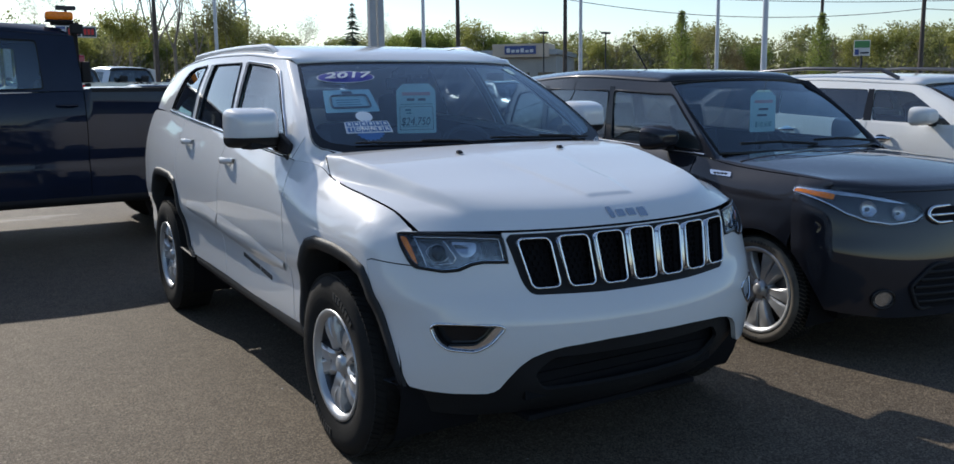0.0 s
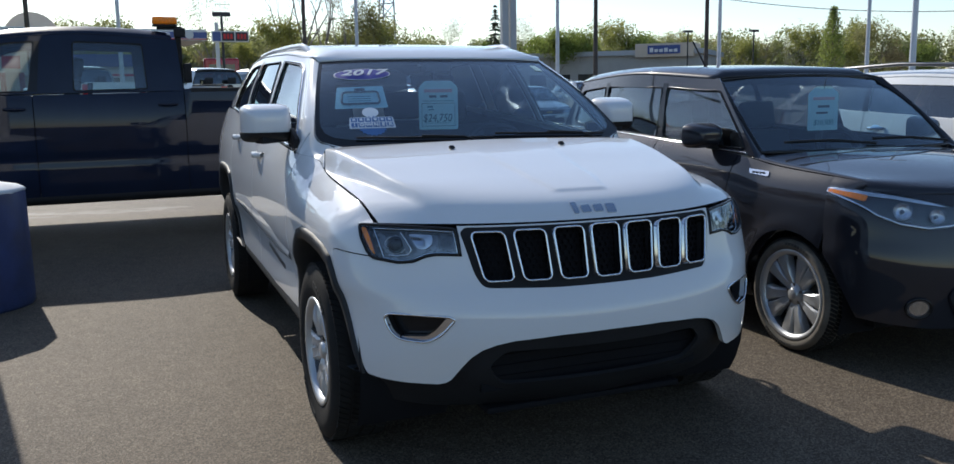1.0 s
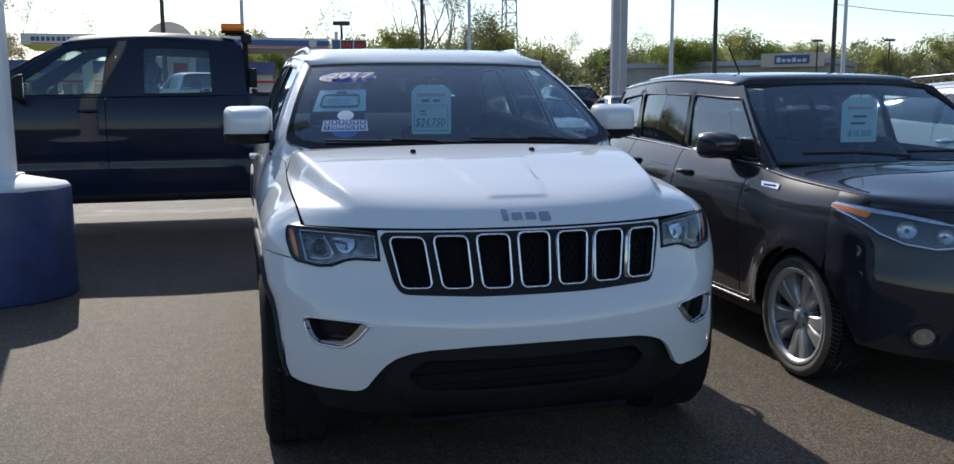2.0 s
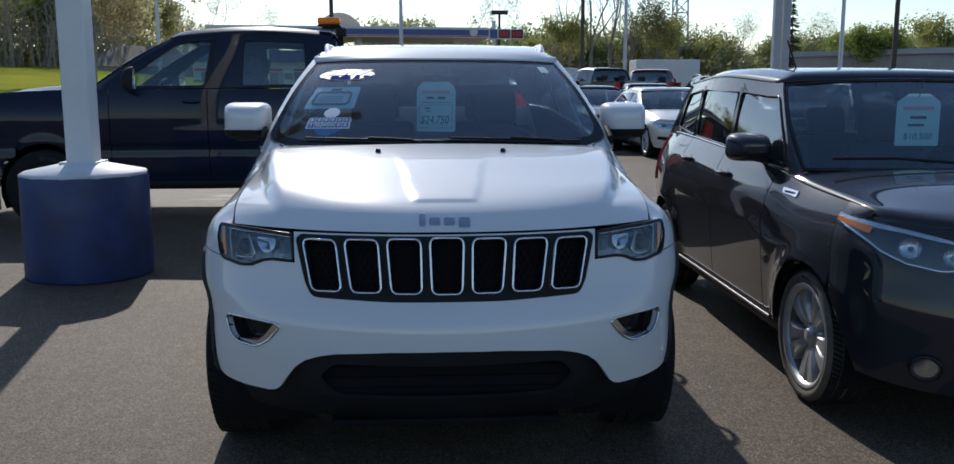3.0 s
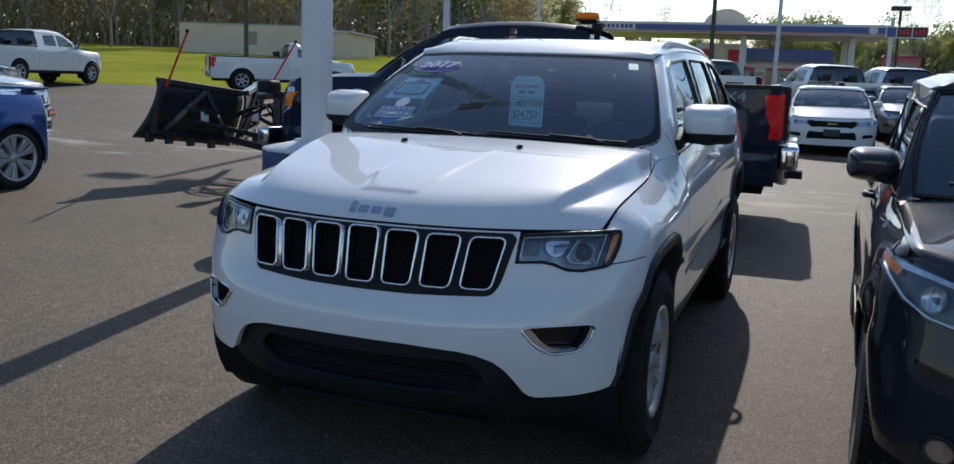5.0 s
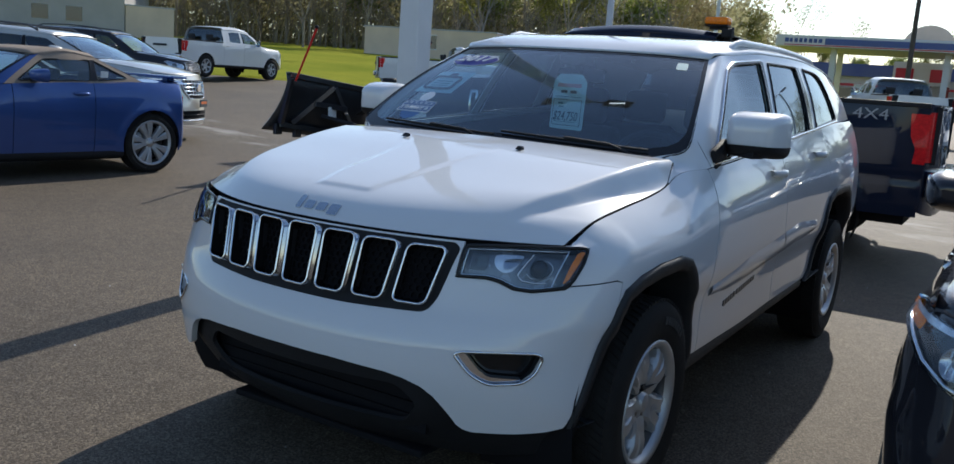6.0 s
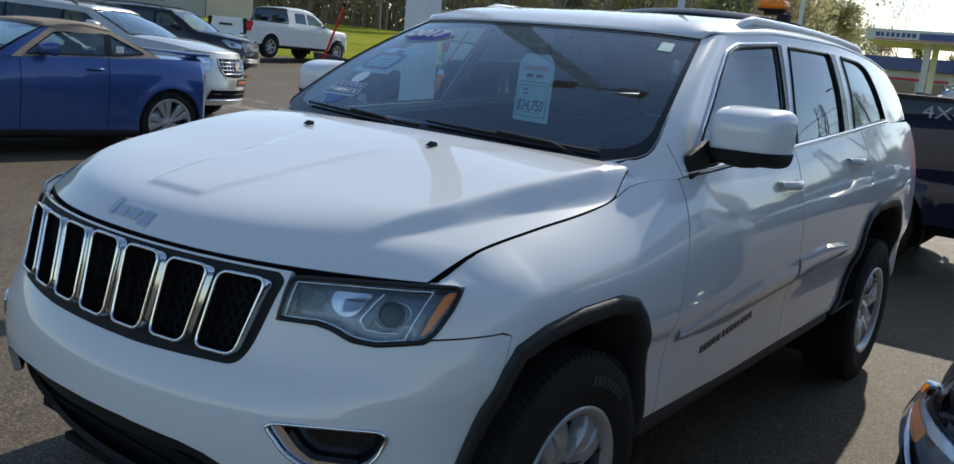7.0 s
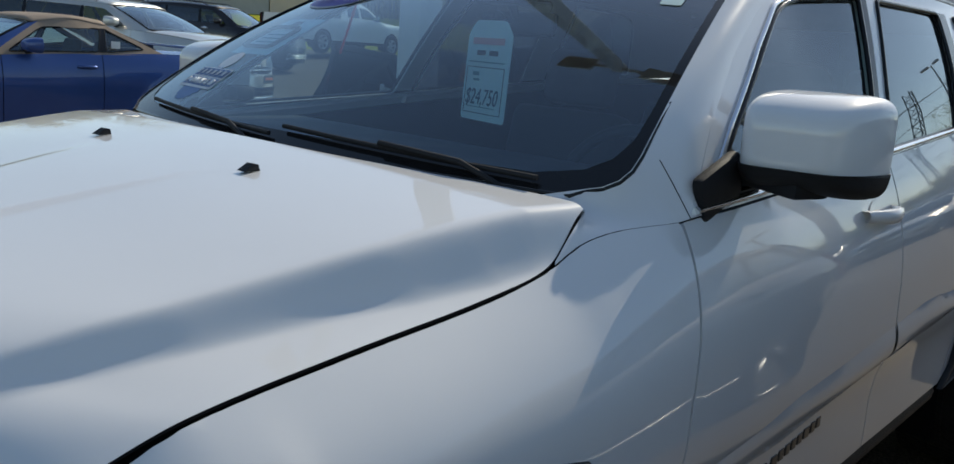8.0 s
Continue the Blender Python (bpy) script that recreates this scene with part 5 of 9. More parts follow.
    corner = [(0.90, 0.0), (0.925, 0.022), (0.957, 0.036), (0.982, 0.062), (0.996, 0.100), (1.0, 0.15)]
    rim_ws = corner + [(1.0, w) for w in np.linspace(0.2, 1, 12)] + [(k, 1.0) for k in np.linspace(0.95, -0.95, 24)] + [(-1.0, w) for w in np.linspace(1, 0.2, 12)] + [(-k, w) for k, w in corner[::-1]] + [(k, 0.0) for k in np.linspace(-0.86, 0.86, 24)]
    on_pane = lambda a, b: np.array([pane(p, q) for p, q in zip(np.atleast_1d(a), np.atleast_1d(b))])
    ws = patch("windscreen", rim_ws, on_pane, M["glass"], car, "windscreen tinted to the sky's reflected blue, with price tag and stickers behind it", step=0.05, sign=1)
    hole = [(0.80, 0.055), (0.90, 0.085), (0.945, 0.13), (0.968, 0.20), (0.972, 0.3), (0.972, 0.975)]
    hole = hole + [(-k, w) for k, w in hole[::-1]]
    patch("frit_band", rim_ws, on_pane, M["gloss_black"], ws, "", [hole], step=0.04, sign=1, off=0.0015)
    tube("windscreen_seal", [tuple(pane(k, w)) for k, w in rim_ws], 0.004, M["gloss_black"], ws, closed=True)
    # black band along the glass's lower edge, and the cowl
    uu = np.linspace(-1, 1, 33)
    lo1 = np.array([bot(k) for k in uu])
    uu = np.linspace(-0.86, 0.86, 33)
    lo1 = np.array([bot(k) for k in uu])
    cow = np.array([(0.78 * k, 0.285 + 0.110 * k * k, 1.168 - 0.016 * k * k) for k in uu])
    strip("cowl", cow, lo1 - [0, 0, 0.01], 4, -0.012, M["plastic"], car, (0, 0, 1), "black plastic cowl under the windscreen")
    # wipers: arm, blade
    for x0, x1 in ((0.66, 0.04), (0.02, -0.62)):
        pts = []
        for k in np.linspace(0, 1, 14):
            kk = (x0 + (x1 - x0) * k) / 0.80
            pts.append(pane(kk, 0.020 + 0.035 * k) + [0, -0.004, 0.012])
        wiper = tube("wiper", [tuple(p) for p in pts], 0.005, M["plastic"], car)
        root = pane((x0 - 0.02) / 0.80, 0.0) + np.array([0, -0.012, -0.012])
        tube("wiper_arm", [tuple(root), tuple(pts[3] + [0.0, -0.010, 0.004]), tuple(pts[7] + [0, -0.003, 0.008])], 0.006, M["plastic"], wiper)
    # rear end
    B0 = [(a, z) for a, z in [(1, 0.40), (0, 0.38), (-1, 0.40), (-1, 1.31), (0, 1.31), (1, 1.31)]]
    patch("tailgate", B0, S.back, W, car, step=0.06, sign=1)
    rb = lambda k: (0.70 * k, 3.78 - 0.12 * k * k, 1.30)
    rt = lambda k: (0.60 * k, 3.60 - 0.06 * k * k, 1.60)
    glazing("rear_window", rb, rt, 8, 0.02, M["privacy"], car)
    # cabin
    part("dashboard", box(-0.72, 0.72, 0.42, 0.98, 0.85, 1.165, 0.06, 3), M["cabin"], car, smooth=True)
    part("cabin_floor", box(-0.78, 0.78, 0.5, 3.5, 0.42, 0.50), M["cabin"], car)
    part("console", box(-0.13, 0.13, 0.9, 1.9, 0.5, 0.82, 0.03), M["cabin"], car, smooth=True)
    part("cargo_cover", box(-0.72, 0.72, 2.75, 3.55, 1.02, 1.05), M["cabin"], car)
    seats(car, (1.62, 2.55), 0.38, 0.5, 0.78, 1.42)
    steering_wheel(car, 0.38, 1.10, 1.07, 62)
    rm = part("rear_view_mirror", box(-0.125, 0.125, -0.014, 0.014, -0.032, 0.032, 0.012, 2, None, pose(0, 1.13, 1.475, -12)), M["gloss_black"], car, smooth=True)
    part("mirror_stalk", cyl((0, 1.12, 1.49), (0, 1.07, 1.565), 0.012), M["gloss_black"], rm)
    part("sensor_box", box(-0.07, 0.07, 1.02, 1.12, 1.52, 1.565, 0.01), M["cabin"], car)

    # on the glass: labels fixed inside the windscreen
    def on_ws(u_, v_, off):
        return pane(u_, v_) + np.array([0, -0.46, 0.88]) * off

    def decal(name, poly, mt, parent, label, off=0.002):
        return patch(name, poly, lambda a, b: np.array([on_ws(p, q, 0.0) for p, q in zip(a, b)]), mt, parent, label, step=0.05, sign=1, off=off)
    el = lambda cu, cv, ru, rv, n=28: [(cu + ru * math.cos(t), cv + rv * math.sin(t)) for t in np.linspace(0, 2 * math.pi, n, endpoint=False)]
    yr_ = decal("year_sticker", el(-0.676, 0.785, 0.208, 0.082), M["sticker_white"], ws, "blue oval sticker with the year 2017")
    decal("oval_field", el(-0.676, 0.785, 0.199, 0.073), M["sticker_blue"], yr_, "", 0.0035)

    def words(name, body, size, u_, v_, mt, parent, off=0.002, **k):
        p = Vector(on_ws(u_, v_, off))
        q = Vector(on_ws(u_ + 0.02, v_, off))
        r = Vector(on_ws(u_, v_ + 0.02, off))
        ex = (q - p).normalized()
        ez = (r - p).normalized()
        nn = ex.cross(ez).normalized()
        m = Matrix((ex, nn.cross(ex), nn)).transposed().to_4x4()
        m.translation = p
        return lettering(name, body, size, m, mt, parent, **k)
    words("year_mark", "2017", 0.082, -0.676, 0.785, M["sticker_white"], yr_, 0.011, shear=0.25, bold=0.0012, squeeze=1.35)
    sh = decal("shop_sheet", rounded([(-0.880, 0.395), (-0.862, 0.655), (-0.545, 0.655), (-0.545, 0.395)], 0.01), M["tag"], ws, "pale green sheet with a black bracket print", -0.014)
    ring = rounded([(-0.835, 0.435), (-0.825, 0.575), (-0.59, 0.575), (-0.59, 0.435)], 0.03)
    tube("print_ring", [tuple(on_ws(a, b, -0.008)) for a, b in dense(ring, 0.02)], 0.005, M["ink"], sh, closed=True)
    decal("print_word", [(-0.745, 0.598), (-0.745, 0.630), (-0.675, 0.630), (-0.675, 0.598)], M["ink"], sh, "", -0.012)
    for k in range(3):
        decal("print_line", [(-0.795, 0.470 + 0.026 * k), (-0.795, 0.479 + 0.026 * k), (-0.645, 0.479 + 0.026 * k), (-0.645, 0.470 + 0.026 * k)], M["ink_teal"], sh, "", -0.012)
    cu, cv = -0.668, 0.215
    st = decal("history_sticker", rounded([(cu - 0.135, cv - 0.055), (cu - 0.130, cv + 0.055), (cu + 0.130, cv + 0.055), (cu + 0.135, cv - 0.055)], 0.01), M["sticker_white"], ws, "white and blue sticker with letter tiles")
    gear = [(cu + (0.078 + 0.010 * (i % 2)) * math.cos(t), cv - 0.03 + (0.085 + 0.012 * (i % 2)) * math.sin(t)) for i, t in enumerate(np.linspace(0, 2 * math.pi, 40, endpoint=False))]
    decal("gear_disc", gear, M["sticker_blue2"], st, "", 0.001)
    decal("sticker_figure", el(cu, cv + 0.105, 0.050, 0.052), M["sticker_white"], st, "", 0.001)
    for row, (word, zc) in enumerate((("------", cv + 0.027), ("1OWNER", cv - 0.024))):
        for i, ch in enumerate(word):
            uc = cu + (i - 2.5) * 0.042
            decal("letter_tile", [(uc - 0.018, zc - 0.021), (uc - 0.018, zc + 0.021), (uc + 0.018, zc + 0.021), (uc + 0.018, zc - 0.021)], M["sticker_blue2"], st, "", 0.0035)
            if ch == "-":
                decal("tile_mark", [(uc - 0.009, zc - 0.012), (uc - 0.009, zc + 0.012), (uc + 0.009, zc + 0.012), (uc + 0.009, zc - 0.012)], M["sticker_white"], st, "", 0.005)
            else:
                words("letter", ch, 0.027, uc, zc - 0.002, M["sticker_white"], st, 0.005, bold=0.0012)
    decal("inspection_sticker", rounded([(0.81, 0.83), (0.81, 0.92), (0.88, 0.92), (0.88, 0.83)], 0.01), M["tag"], ws, "small pale sticker")
    # price tag hanging from the mirror
    tg = thing("price_tag", "pale green card price tag hanging from the rear-view mirror", "price tag", pose(-0.005, 1.022, 1.332, -3, 0, -16))
    body = rounded([(-0.105, -0.115), (0.105, -0.115), (0.105, 0.11), (0.07, 0.145), (-0.07, 0.145), (-0.105, 0.11)], 0.012)
    card = patch("card", body, lambda a, b: np.stack([a, 0 * a, b], -1), M["tag"], tg, step=0.05, sign=1, depth=0.002)
    prt = lambda x0, x1, z0, z1, mt: part("print_line", box(x0, x1, -0.0035, -0.0025, z0, z1), mt, tg)
    prt(-0.075, 0.075, 0.083, 0.100, M["ink_pale_red"])
    prt(-0.05, -0.01, 0.055, 0.068, M["ink"])
    prt(0.01, 0.05, 0.055, 0.068, M["ink"])
    prt(-0.085, 0.085, 0.036, 0.039, M["ink_teal"])
    prt(-0.06, -0.03, 0.002, 0.012, M["ink_teal"])
    prt(-0.055, -0.025, -0.012, -0.006, M["ink_teal"])
    # printed border round the price
    for z in (0.024, -0.096):
        prt(-0.09, 0.088, z - 0.001, z + 0.001, M["ink"])
    for x in (-0.09, 0.088):
        prt(x - 0.001, x + 0.001, -0.096, 0.024, M["ink"])
    prt(-0.07, 0.06, -0.081, -0.079, M["ink_teal"])
    lettering("price", "$24,750", 0.06, pose(-0.008, -0.0035, -0.055, 90), M["ink_price"], tg, extrude=0.0005, shear=0.2, squeeze=0.8)
    tube("string", [(0, 0, 0.14), (-0.02, 0.02, 0.175), (0, 0.05, 0.155)], 0.002, M["ink"], tg)

    # wheels
    for s in (1, -1):
        for yw in (0, 2.915):
            wheel(car, 0.367, 0.217, 0.245, "five_broad", (s * 0.8115, yw + 0.008, 0.367), s, 12 if yw else 25)
    return car


build_jeep()


# ---- other cars ----
def simple_car(name, label, m, paint, fo, wb, ro, hw, R, rim, style, sill, knee, hood, cowl, belt, roof, ws_top, roof_end, glass_end, deck=None, pillars=(), truck=None,
               edge_in=0.86, lean=0.22, detail=False, alloy=None, group="", nose_z=(0.2, 0.5, 0.62), a_base=0.30, nose_pow=1.0, glass_mats=None, category="car", arch=1.13, soft_top=None, tyre=None, flare=0.018, ws_w=(0.845, 0.905), nose_taper=(0.93, 0.97), top_gap=0.05, b_gap=None, mirror=(0.20, 0.13, 0.145, 0.06), prof=None, hood_roll=None, a_gap=0.077, bw=1.0, a_shift=0.0, rear_in=1.0):
    """A car from its main measures. hood: (z at the nose, z at the cowl); cowl: y of the windscreen's foot on the middle line; belt: (z front, z rear);
    roof: (z front edge, z top); ws_top, roof_end: y of the roof's ends; glass_end: y of the rear glass's foot; deck: z of the boot lid at its front and end;
    truck: (y of the cab's back, z of the bed's rail). Returns the thing and its shell."""
    car = thing(name, label, category, m, group)
    tail = wb + ro
    hn, hc = hood
    b0, b1 = belt
    last = truck[0] if truck else glass_end
    tops = [(-fo, hn - 0.01, hw * edge_in * 0.97), (-fo * 0.55, hn + 0.03, hw * edge_in * 0.985), (cowl - 0.15, hc - 0.06, hw * edge_in), (cowl + a_base, b0, hw * bw * (1 - 0.35 * (1 - edge_in)))]
    if truck:
        tops += [(truck[0], b1, hw * 0.95), (truck[0] + 0.05, truck[1], hw * 0.985), (tail, truck[1], hw * 0.97)]
    elif deck:
        tops += [(roof_end, b1, hw * 0.94), (glass_end, deck[0] - 0.03, hw * 0.93), (tail, deck[1] - 0.04, hw * 0.86)]
    else:
        tops += [(roof_end - 0.4, b1, hw * bw * 0.95 * (1 + rear_in) / 2), (tail, b1 + 0.01, hw * bw * 0.88 * rear_in)]
    roof_x = hw * (1 - lean)
    zr, zt = roof
    S = Shell(prof=prof or [(sill - 0.1, hw * 0.93), (sill, hw * 0.955), (sill + 0.12, hw * 0.972), ((sill + knee) / 2 + 0.05, hw * 0.985), (knee, hw)],
              taper=[(-fo, nose_taper[0]), (-fo * 0.4, nose_taper[1]), (0.3, 1.0), (wb, 1.0), (tail - ro * 0.4, 0.985 * (1 + rear_in) / 2), (tail, 0.95 * rear_in)],
              top=tops, knee=knee, nose_end=[(0.1, -fo * 0.38), (hn, -fo * 0.26), (hn + 0.2, -fo * 0.25)],
              nose=[(0.1, -fo + 0.10), (nose_z[0], -fo + 0.04), (nose_z[1], -fo), (nose_z[2], -fo + 0.015), (hn, -fo + 0.10), (hn + 0.1, -fo + 0.16)],
              tail_end=[(0.1, tail - (0.14 if truck else ro * 0.36)), (2.0, tail - (0.14 if truck else ro * 0.36))], tail=[(0.1, tail - 0.06), (0.5, tail), (0.8, tail - 0.02), (2.0, tail - 0.06)],
              belt=[(cowl - 0.2, b0 - 0.02, hw * bw * 0.945), (cowl + a_base, b0, hw * bw * 0.95), (last, b1, hw * bw * 0.94 * rear_in), (tail + 0.3, b1, hw * bw * 0.90 * rear_in)],
              roof=[(cowl, zr - 0.01, roof_x * 0.95), (ws_top, zr, roof_x * 0.965), ((ws_top + roof_end) / 2, zr + 0.045, roof_x), (roof_end, zr + 0.005, roof_x * 0.97 * rear_in), (tail + 0.3, zr - 0.02, roof_x * 0.9 * rear_in)],
              arches=[(0, R, R * arch), (wb, R, R * arch)], flare=flare, nose_pow=nose_pow)
    n = 0.03 if detail else 0.055
    st = 0.025 if detail else 0.09
    topf = lambda y: S.top(y)[..., 0]
    af, ar = circle_arch(0, R, R * arch, sill), circle_arch(wb, R, R * arch, sill)
    ye = lambda z: S.ye(z)
    re = tail - (0.14 if truck else ro * 0.36)
    s1 = cowl + a_base - 0.02
    b_y = pillars[0] if pillars else (cowl + last) / 2
    two = len(pillars) > 1
    c_y = min(pillars[1] if two else last, wb - R * arch * 0.55) if not truck else truck[0]
    doors = [(s1, b_y)] + ([(b_y, c_y)] if two or truck else [])
    g = 0.004
    for s in (1, -1):
        f = S.side(s)
        nose = [(float(ye(z)), z) for z in np.linspace(float(topf(-fo * 0.25)), max(af[0][1] + 0.0, sill), 8)]
        path = [p for p in af if p[0] > float(ye(p[1]))]
        nose = [p for p in nose if p[1] > path[0][1]]
        fender = nose + path + [(s1 - g, sill)] + [(s1 - g, float(topf(s1)) - 0.002)] + [(y, float(topf(y)) - 0.002) for y in np.linspace(s1 - 0.05, -fo * 0.24, 14)]
        patch("fender", fender, f, paint, car, step=st, sign=s, edge_step=0.05 if detail else 0.08, depth=0.01)
        for i, (ya, yb) in enumerate(doors):
            rear = i == len(doors) - 1 and not truck
            btm = [(ya + g, sill), (yb - g, sill)]
            if rear:
                arcf = [p for p in ar if p[0] < wb and p[0] < yb - g]
                btm = [(ya + g, sill)] + ([(arcf[0][0] - 0.02, sill)] + [(p[0] - 0.02, p[1]) for p in arcf] if arcf and arcf[0][0] < yb else [(yb - g, sill)])
            poly = [(ya + g, float(topf(ya)) - 0.002)] + btm + ([(yb - g, btm[-1][1])] if btm[-1][0] < yb - g - 0.001 else []) + [(yb - g, float(topf(yb)) - 0.002)] + [(y, float(topf(y)) - 0.002) for y in np.linspace(yb - g - 0.03, ya + 0.05, 8)]
            d = patch("door", poly, f, paint, car, step=st, sign=s, edge_step=0.06 if detail else 0.09, depth=0.01)
            handle(d, s, S, yb - 0.16, float(topf(yb)) - 0.13, M["chrome"] if truck is None and not detail else paint)
        qy = doors[-1][1]
        arq = [p for p in ar if p[0] > qy + 0.005]
        start = [(qy + g, float(topf(qy + 0.06 if truck else qy)) - 0.002), (qy + g, sill if ar[0][0] > qy else arq[0][1])]
        q = start + ([p for p in (ar if ar[0][0] > qy else arq)]) + [(re, sill), (re, float(topf(re)))] + [(y, float(topf(y)) - 0.002) for y in np.linspace(re - 0.05, qy + 0.06, 10)]
        patch("bed_side" if truck else "quarter_panel", q, f, paint, car, step=st, sign=s, edge_step=0.06 if detail else 0.09, depth=0.01)
        patch("inner_side", [(0.05, R + R * arch * 1.1), (R * arch * 0.9 + 0.12, sill + 0.03), (wb - R * arch - 0.12, sill + 0.03), (wb, R + R * arch * 1.1), (re - 0.03, sill + 0.2), (re - 0.03, float(topf(re)) - 0.04), (c_y, float(topf(c_y - 0.02)) - 0.05), (s1, float(topf(s1)) - 0.05)], f, M["void"], car, step=0.2, sign=s, off=-0.02)
        for yw in (0, wb):
            t = np.linspace(math.radians(-25), math.radians(205), 14)
            sheet("wheel_housing", [[(s * xx, yw + R * arch * math.cos(a), R + R * arch * math.sin(a)) for a in t] for xx in (hw - 0.06, hw - 0.3)], M["void"], car)
            wheel(car, R, rim, 0.22 if hw < 0.98 else 0.26, style, (s * (hw - 0.125), yw, R), s, 17 if yw else 40, detail, alloy, tyre)
        ys = np.linspace(R * arch - 0.02, wb - R * arch + 0.02, 6)
        sheet("sill", [[(s * hw * kx, y, sill + dz) for kx, dz in ((0.958, 0.01), (0.965, -0.03), (0.94, -0.07), (0.86, -0.09))] for y in ys], M["plastic"], car)
    part("underbody", box(-hw * 0.75, hw * 0.75, -fo * 0.5, tail - 0.25, sill - 0.10, sill + 0.05), M["void"], car)
    # front and rear skins
    zt_f = hn - 0.005
    corner = [(1.0, zt_f), (1.0, max(R + R * arch * 0.72, sill + 0.2))] + [(0.93, sill + 0.12), (0.86, sill - 0.02), (0.5, sill - 0.05), (0, sill - 0.05)]
    ol = corner + [(-a, z) for a, z in corner[::-1][1:]]
    patch("front_bumper", ol, S.front, paint, car, step=0.03 if detail else 0.08, sign=1, edge_step=0.05, depth=0.01)
    zb_t = (truck[1] if truck else (deck[1] - 0.04 if deck else b1))
    corner = [(1.0, zb_t), (1.0, sill + 0.05), (0.5, sill), (0, sill)]
    ol = corner + [(-a, z) for a, z in corner[::-1][1:]] + [(k, zb_t) for k in np.linspace(-0.9, 0.9, 9)]
    patch("tailgate" if truck or not deck else "rear_bumper", ol, S.back, paint, car, step=0.06 if detail else 0.1, sign=1, edge_step=0.08, depth=0.01)
    # bonnet
    v, u = np.linspace(0, 1, 24), np.linspace(-1, 1, 33)
    cy = -fo + 0.11 + (cowl + fo - 0.11) * v
    cz = hn + (hc - hn) * np.sin(v * math.pi / 2) ** 0.9 + 0.012 * np.sin(math.pi * v)
    ey = -fo * 0.52 + (cowl + a_base * 0.45 + fo * 0.52) * v
    et = S.top(ey)
    U = np.abs(u)[None]
    x = u[None] * et[:, 1][:, None]
    y = cy[:, None] + (ey - cy)[:, None] * U ** 2.2
    dz = et[:, 0] + 0.003 - cz
    z = cz[:, None] + dz[:, None] * (U ** hood_roll if hood_roll else 0.2 * U ** 2 + 0.8 * smooth(0.66, 1.03, U))
    z[0] = np.minimum(z[0], hn + 0.002)
    e0 = float(S.ye(hn))
    xe = float(S.x(np.array(e0), np.array(hn)))
    yf = e0 + (float(S.y0(hn)) - e0) * np.sqrt(np.clip(1 - (x[0] / xe) ** 2, 0, 1)) ** nose_pow
    y = y + (yf - y[0])[None] * np.exp(-v / 0.08)[:, None] * (1 - U ** 10)
    if hood_roll:
        # the leading edge turns down over the lamps
        lip = np.exp(-(v / 0.05) ** 2)[:, None]
        z, y = z - 0.018 * lip, y - 0.016 * lip * (1 - U ** 6)
    sheet("hood", np.stack([x, y, z], -1), paint, car, thick=0.004)
    k8 = np.linspace(0, 1, 9)
    for s in (1, -1):
        a0 = float(S.a_of(et[0, 1], hn - 0.005))
        A = S.front(a0 + (1 - a0) * k8, np.full(9, hn - 0.006)) * np.array([s, 1, 1])
        yy = np.linspace(-fo * 0.52, -fo * 0.255, 9)
        tp = S.top(yy)
        strip("fender_nose", A, np.stack([s * tp[:, 1], yy, tp[:, 0]], -1), 4, 0.004, paint, car, (s * 0.6, -0.3, 0.6))
    if deck:
        ky = np.linspace(glass_end - 0.05, tail - 0.05, 8)
        kz = np.interp(ky, [glass_end - 0.05, tail - 0.05], deck)
        tp = S.top(ky)
        zz = kz[:, None] + (tp[:, 0] - kz)[:, None] * smooth(0.75, 1.02, np.abs(u))[None]
        sheet("boot_lid", np.stack([u[None] * tp[:, 1][:, None], np.repeat(ky[:, None], 33, 1), zz], -1), paint, car)
    # cabin
    gb = lambda y: float(S.belt(y)[0])
    gr = lambda y: float(S.roof(y)[0])
    ay0, ay1 = cowl + a_base * 0.75 - a_shift, ws_top + 0.07 - a_shift
    ry0 = last
    body = soft_top or paint
    gl = glass_mats or (M["side_glass"], M["privacy"])
    for s in (1, -1):
        gm = S.cabin(s)
        A_line = [(ay0 + (ay1 - ay0) * k, gb(ay0) + (gr(ay1) - gb(ay0)) * k ** 0.94) for k in np.linspace(0, 1, 8)]
        rear = [(roof_end + (ry0 - roof_end) * k, gr(roof_end) + (gb(ry0) - gr(roof_end)) * k) for k in np.linspace(0, 1, 6)]
        if truck:
            rear = [(ry0 - 0.03, gr(ry0)), (ry0, gb(ry0))]
        ou = [(y, gb(y)) for y in np.linspace(ay0, ry0, 14)] + rear[::-1][1:] + [(y, gr(y)) for y in np.linspace(roof_end - 0.05, ay1 + 0.03, 10)] + A_line[::-1][:-1]
        stops = [None] + list(pillars) + [None]
        wins = []
        for i in range(len(stops) - 1):
            ya, yb = stops[i], stops[i + 1]
            zlo = lambda y: gb(y) + 0.022
            zhi = lambda y: gr(y) - top_gap
            if ya is None:
                left = [(A_line[1][0] + a_gap, zlo(A_line[1][0]) + 0.01)] + [(p[0] + a_gap, p[1] - 0.015) for p in A_line[2:-1]] + [(ay1 + 0.10, zhi(ay1))]
            else:
                left = [(ya + (b_gap or (0.17 if truck else 0.045)), zlo(ya)), (ya + (b_gap + 0.02 if b_gap else 0.19 if truck else 0.095), zhi(ya))]
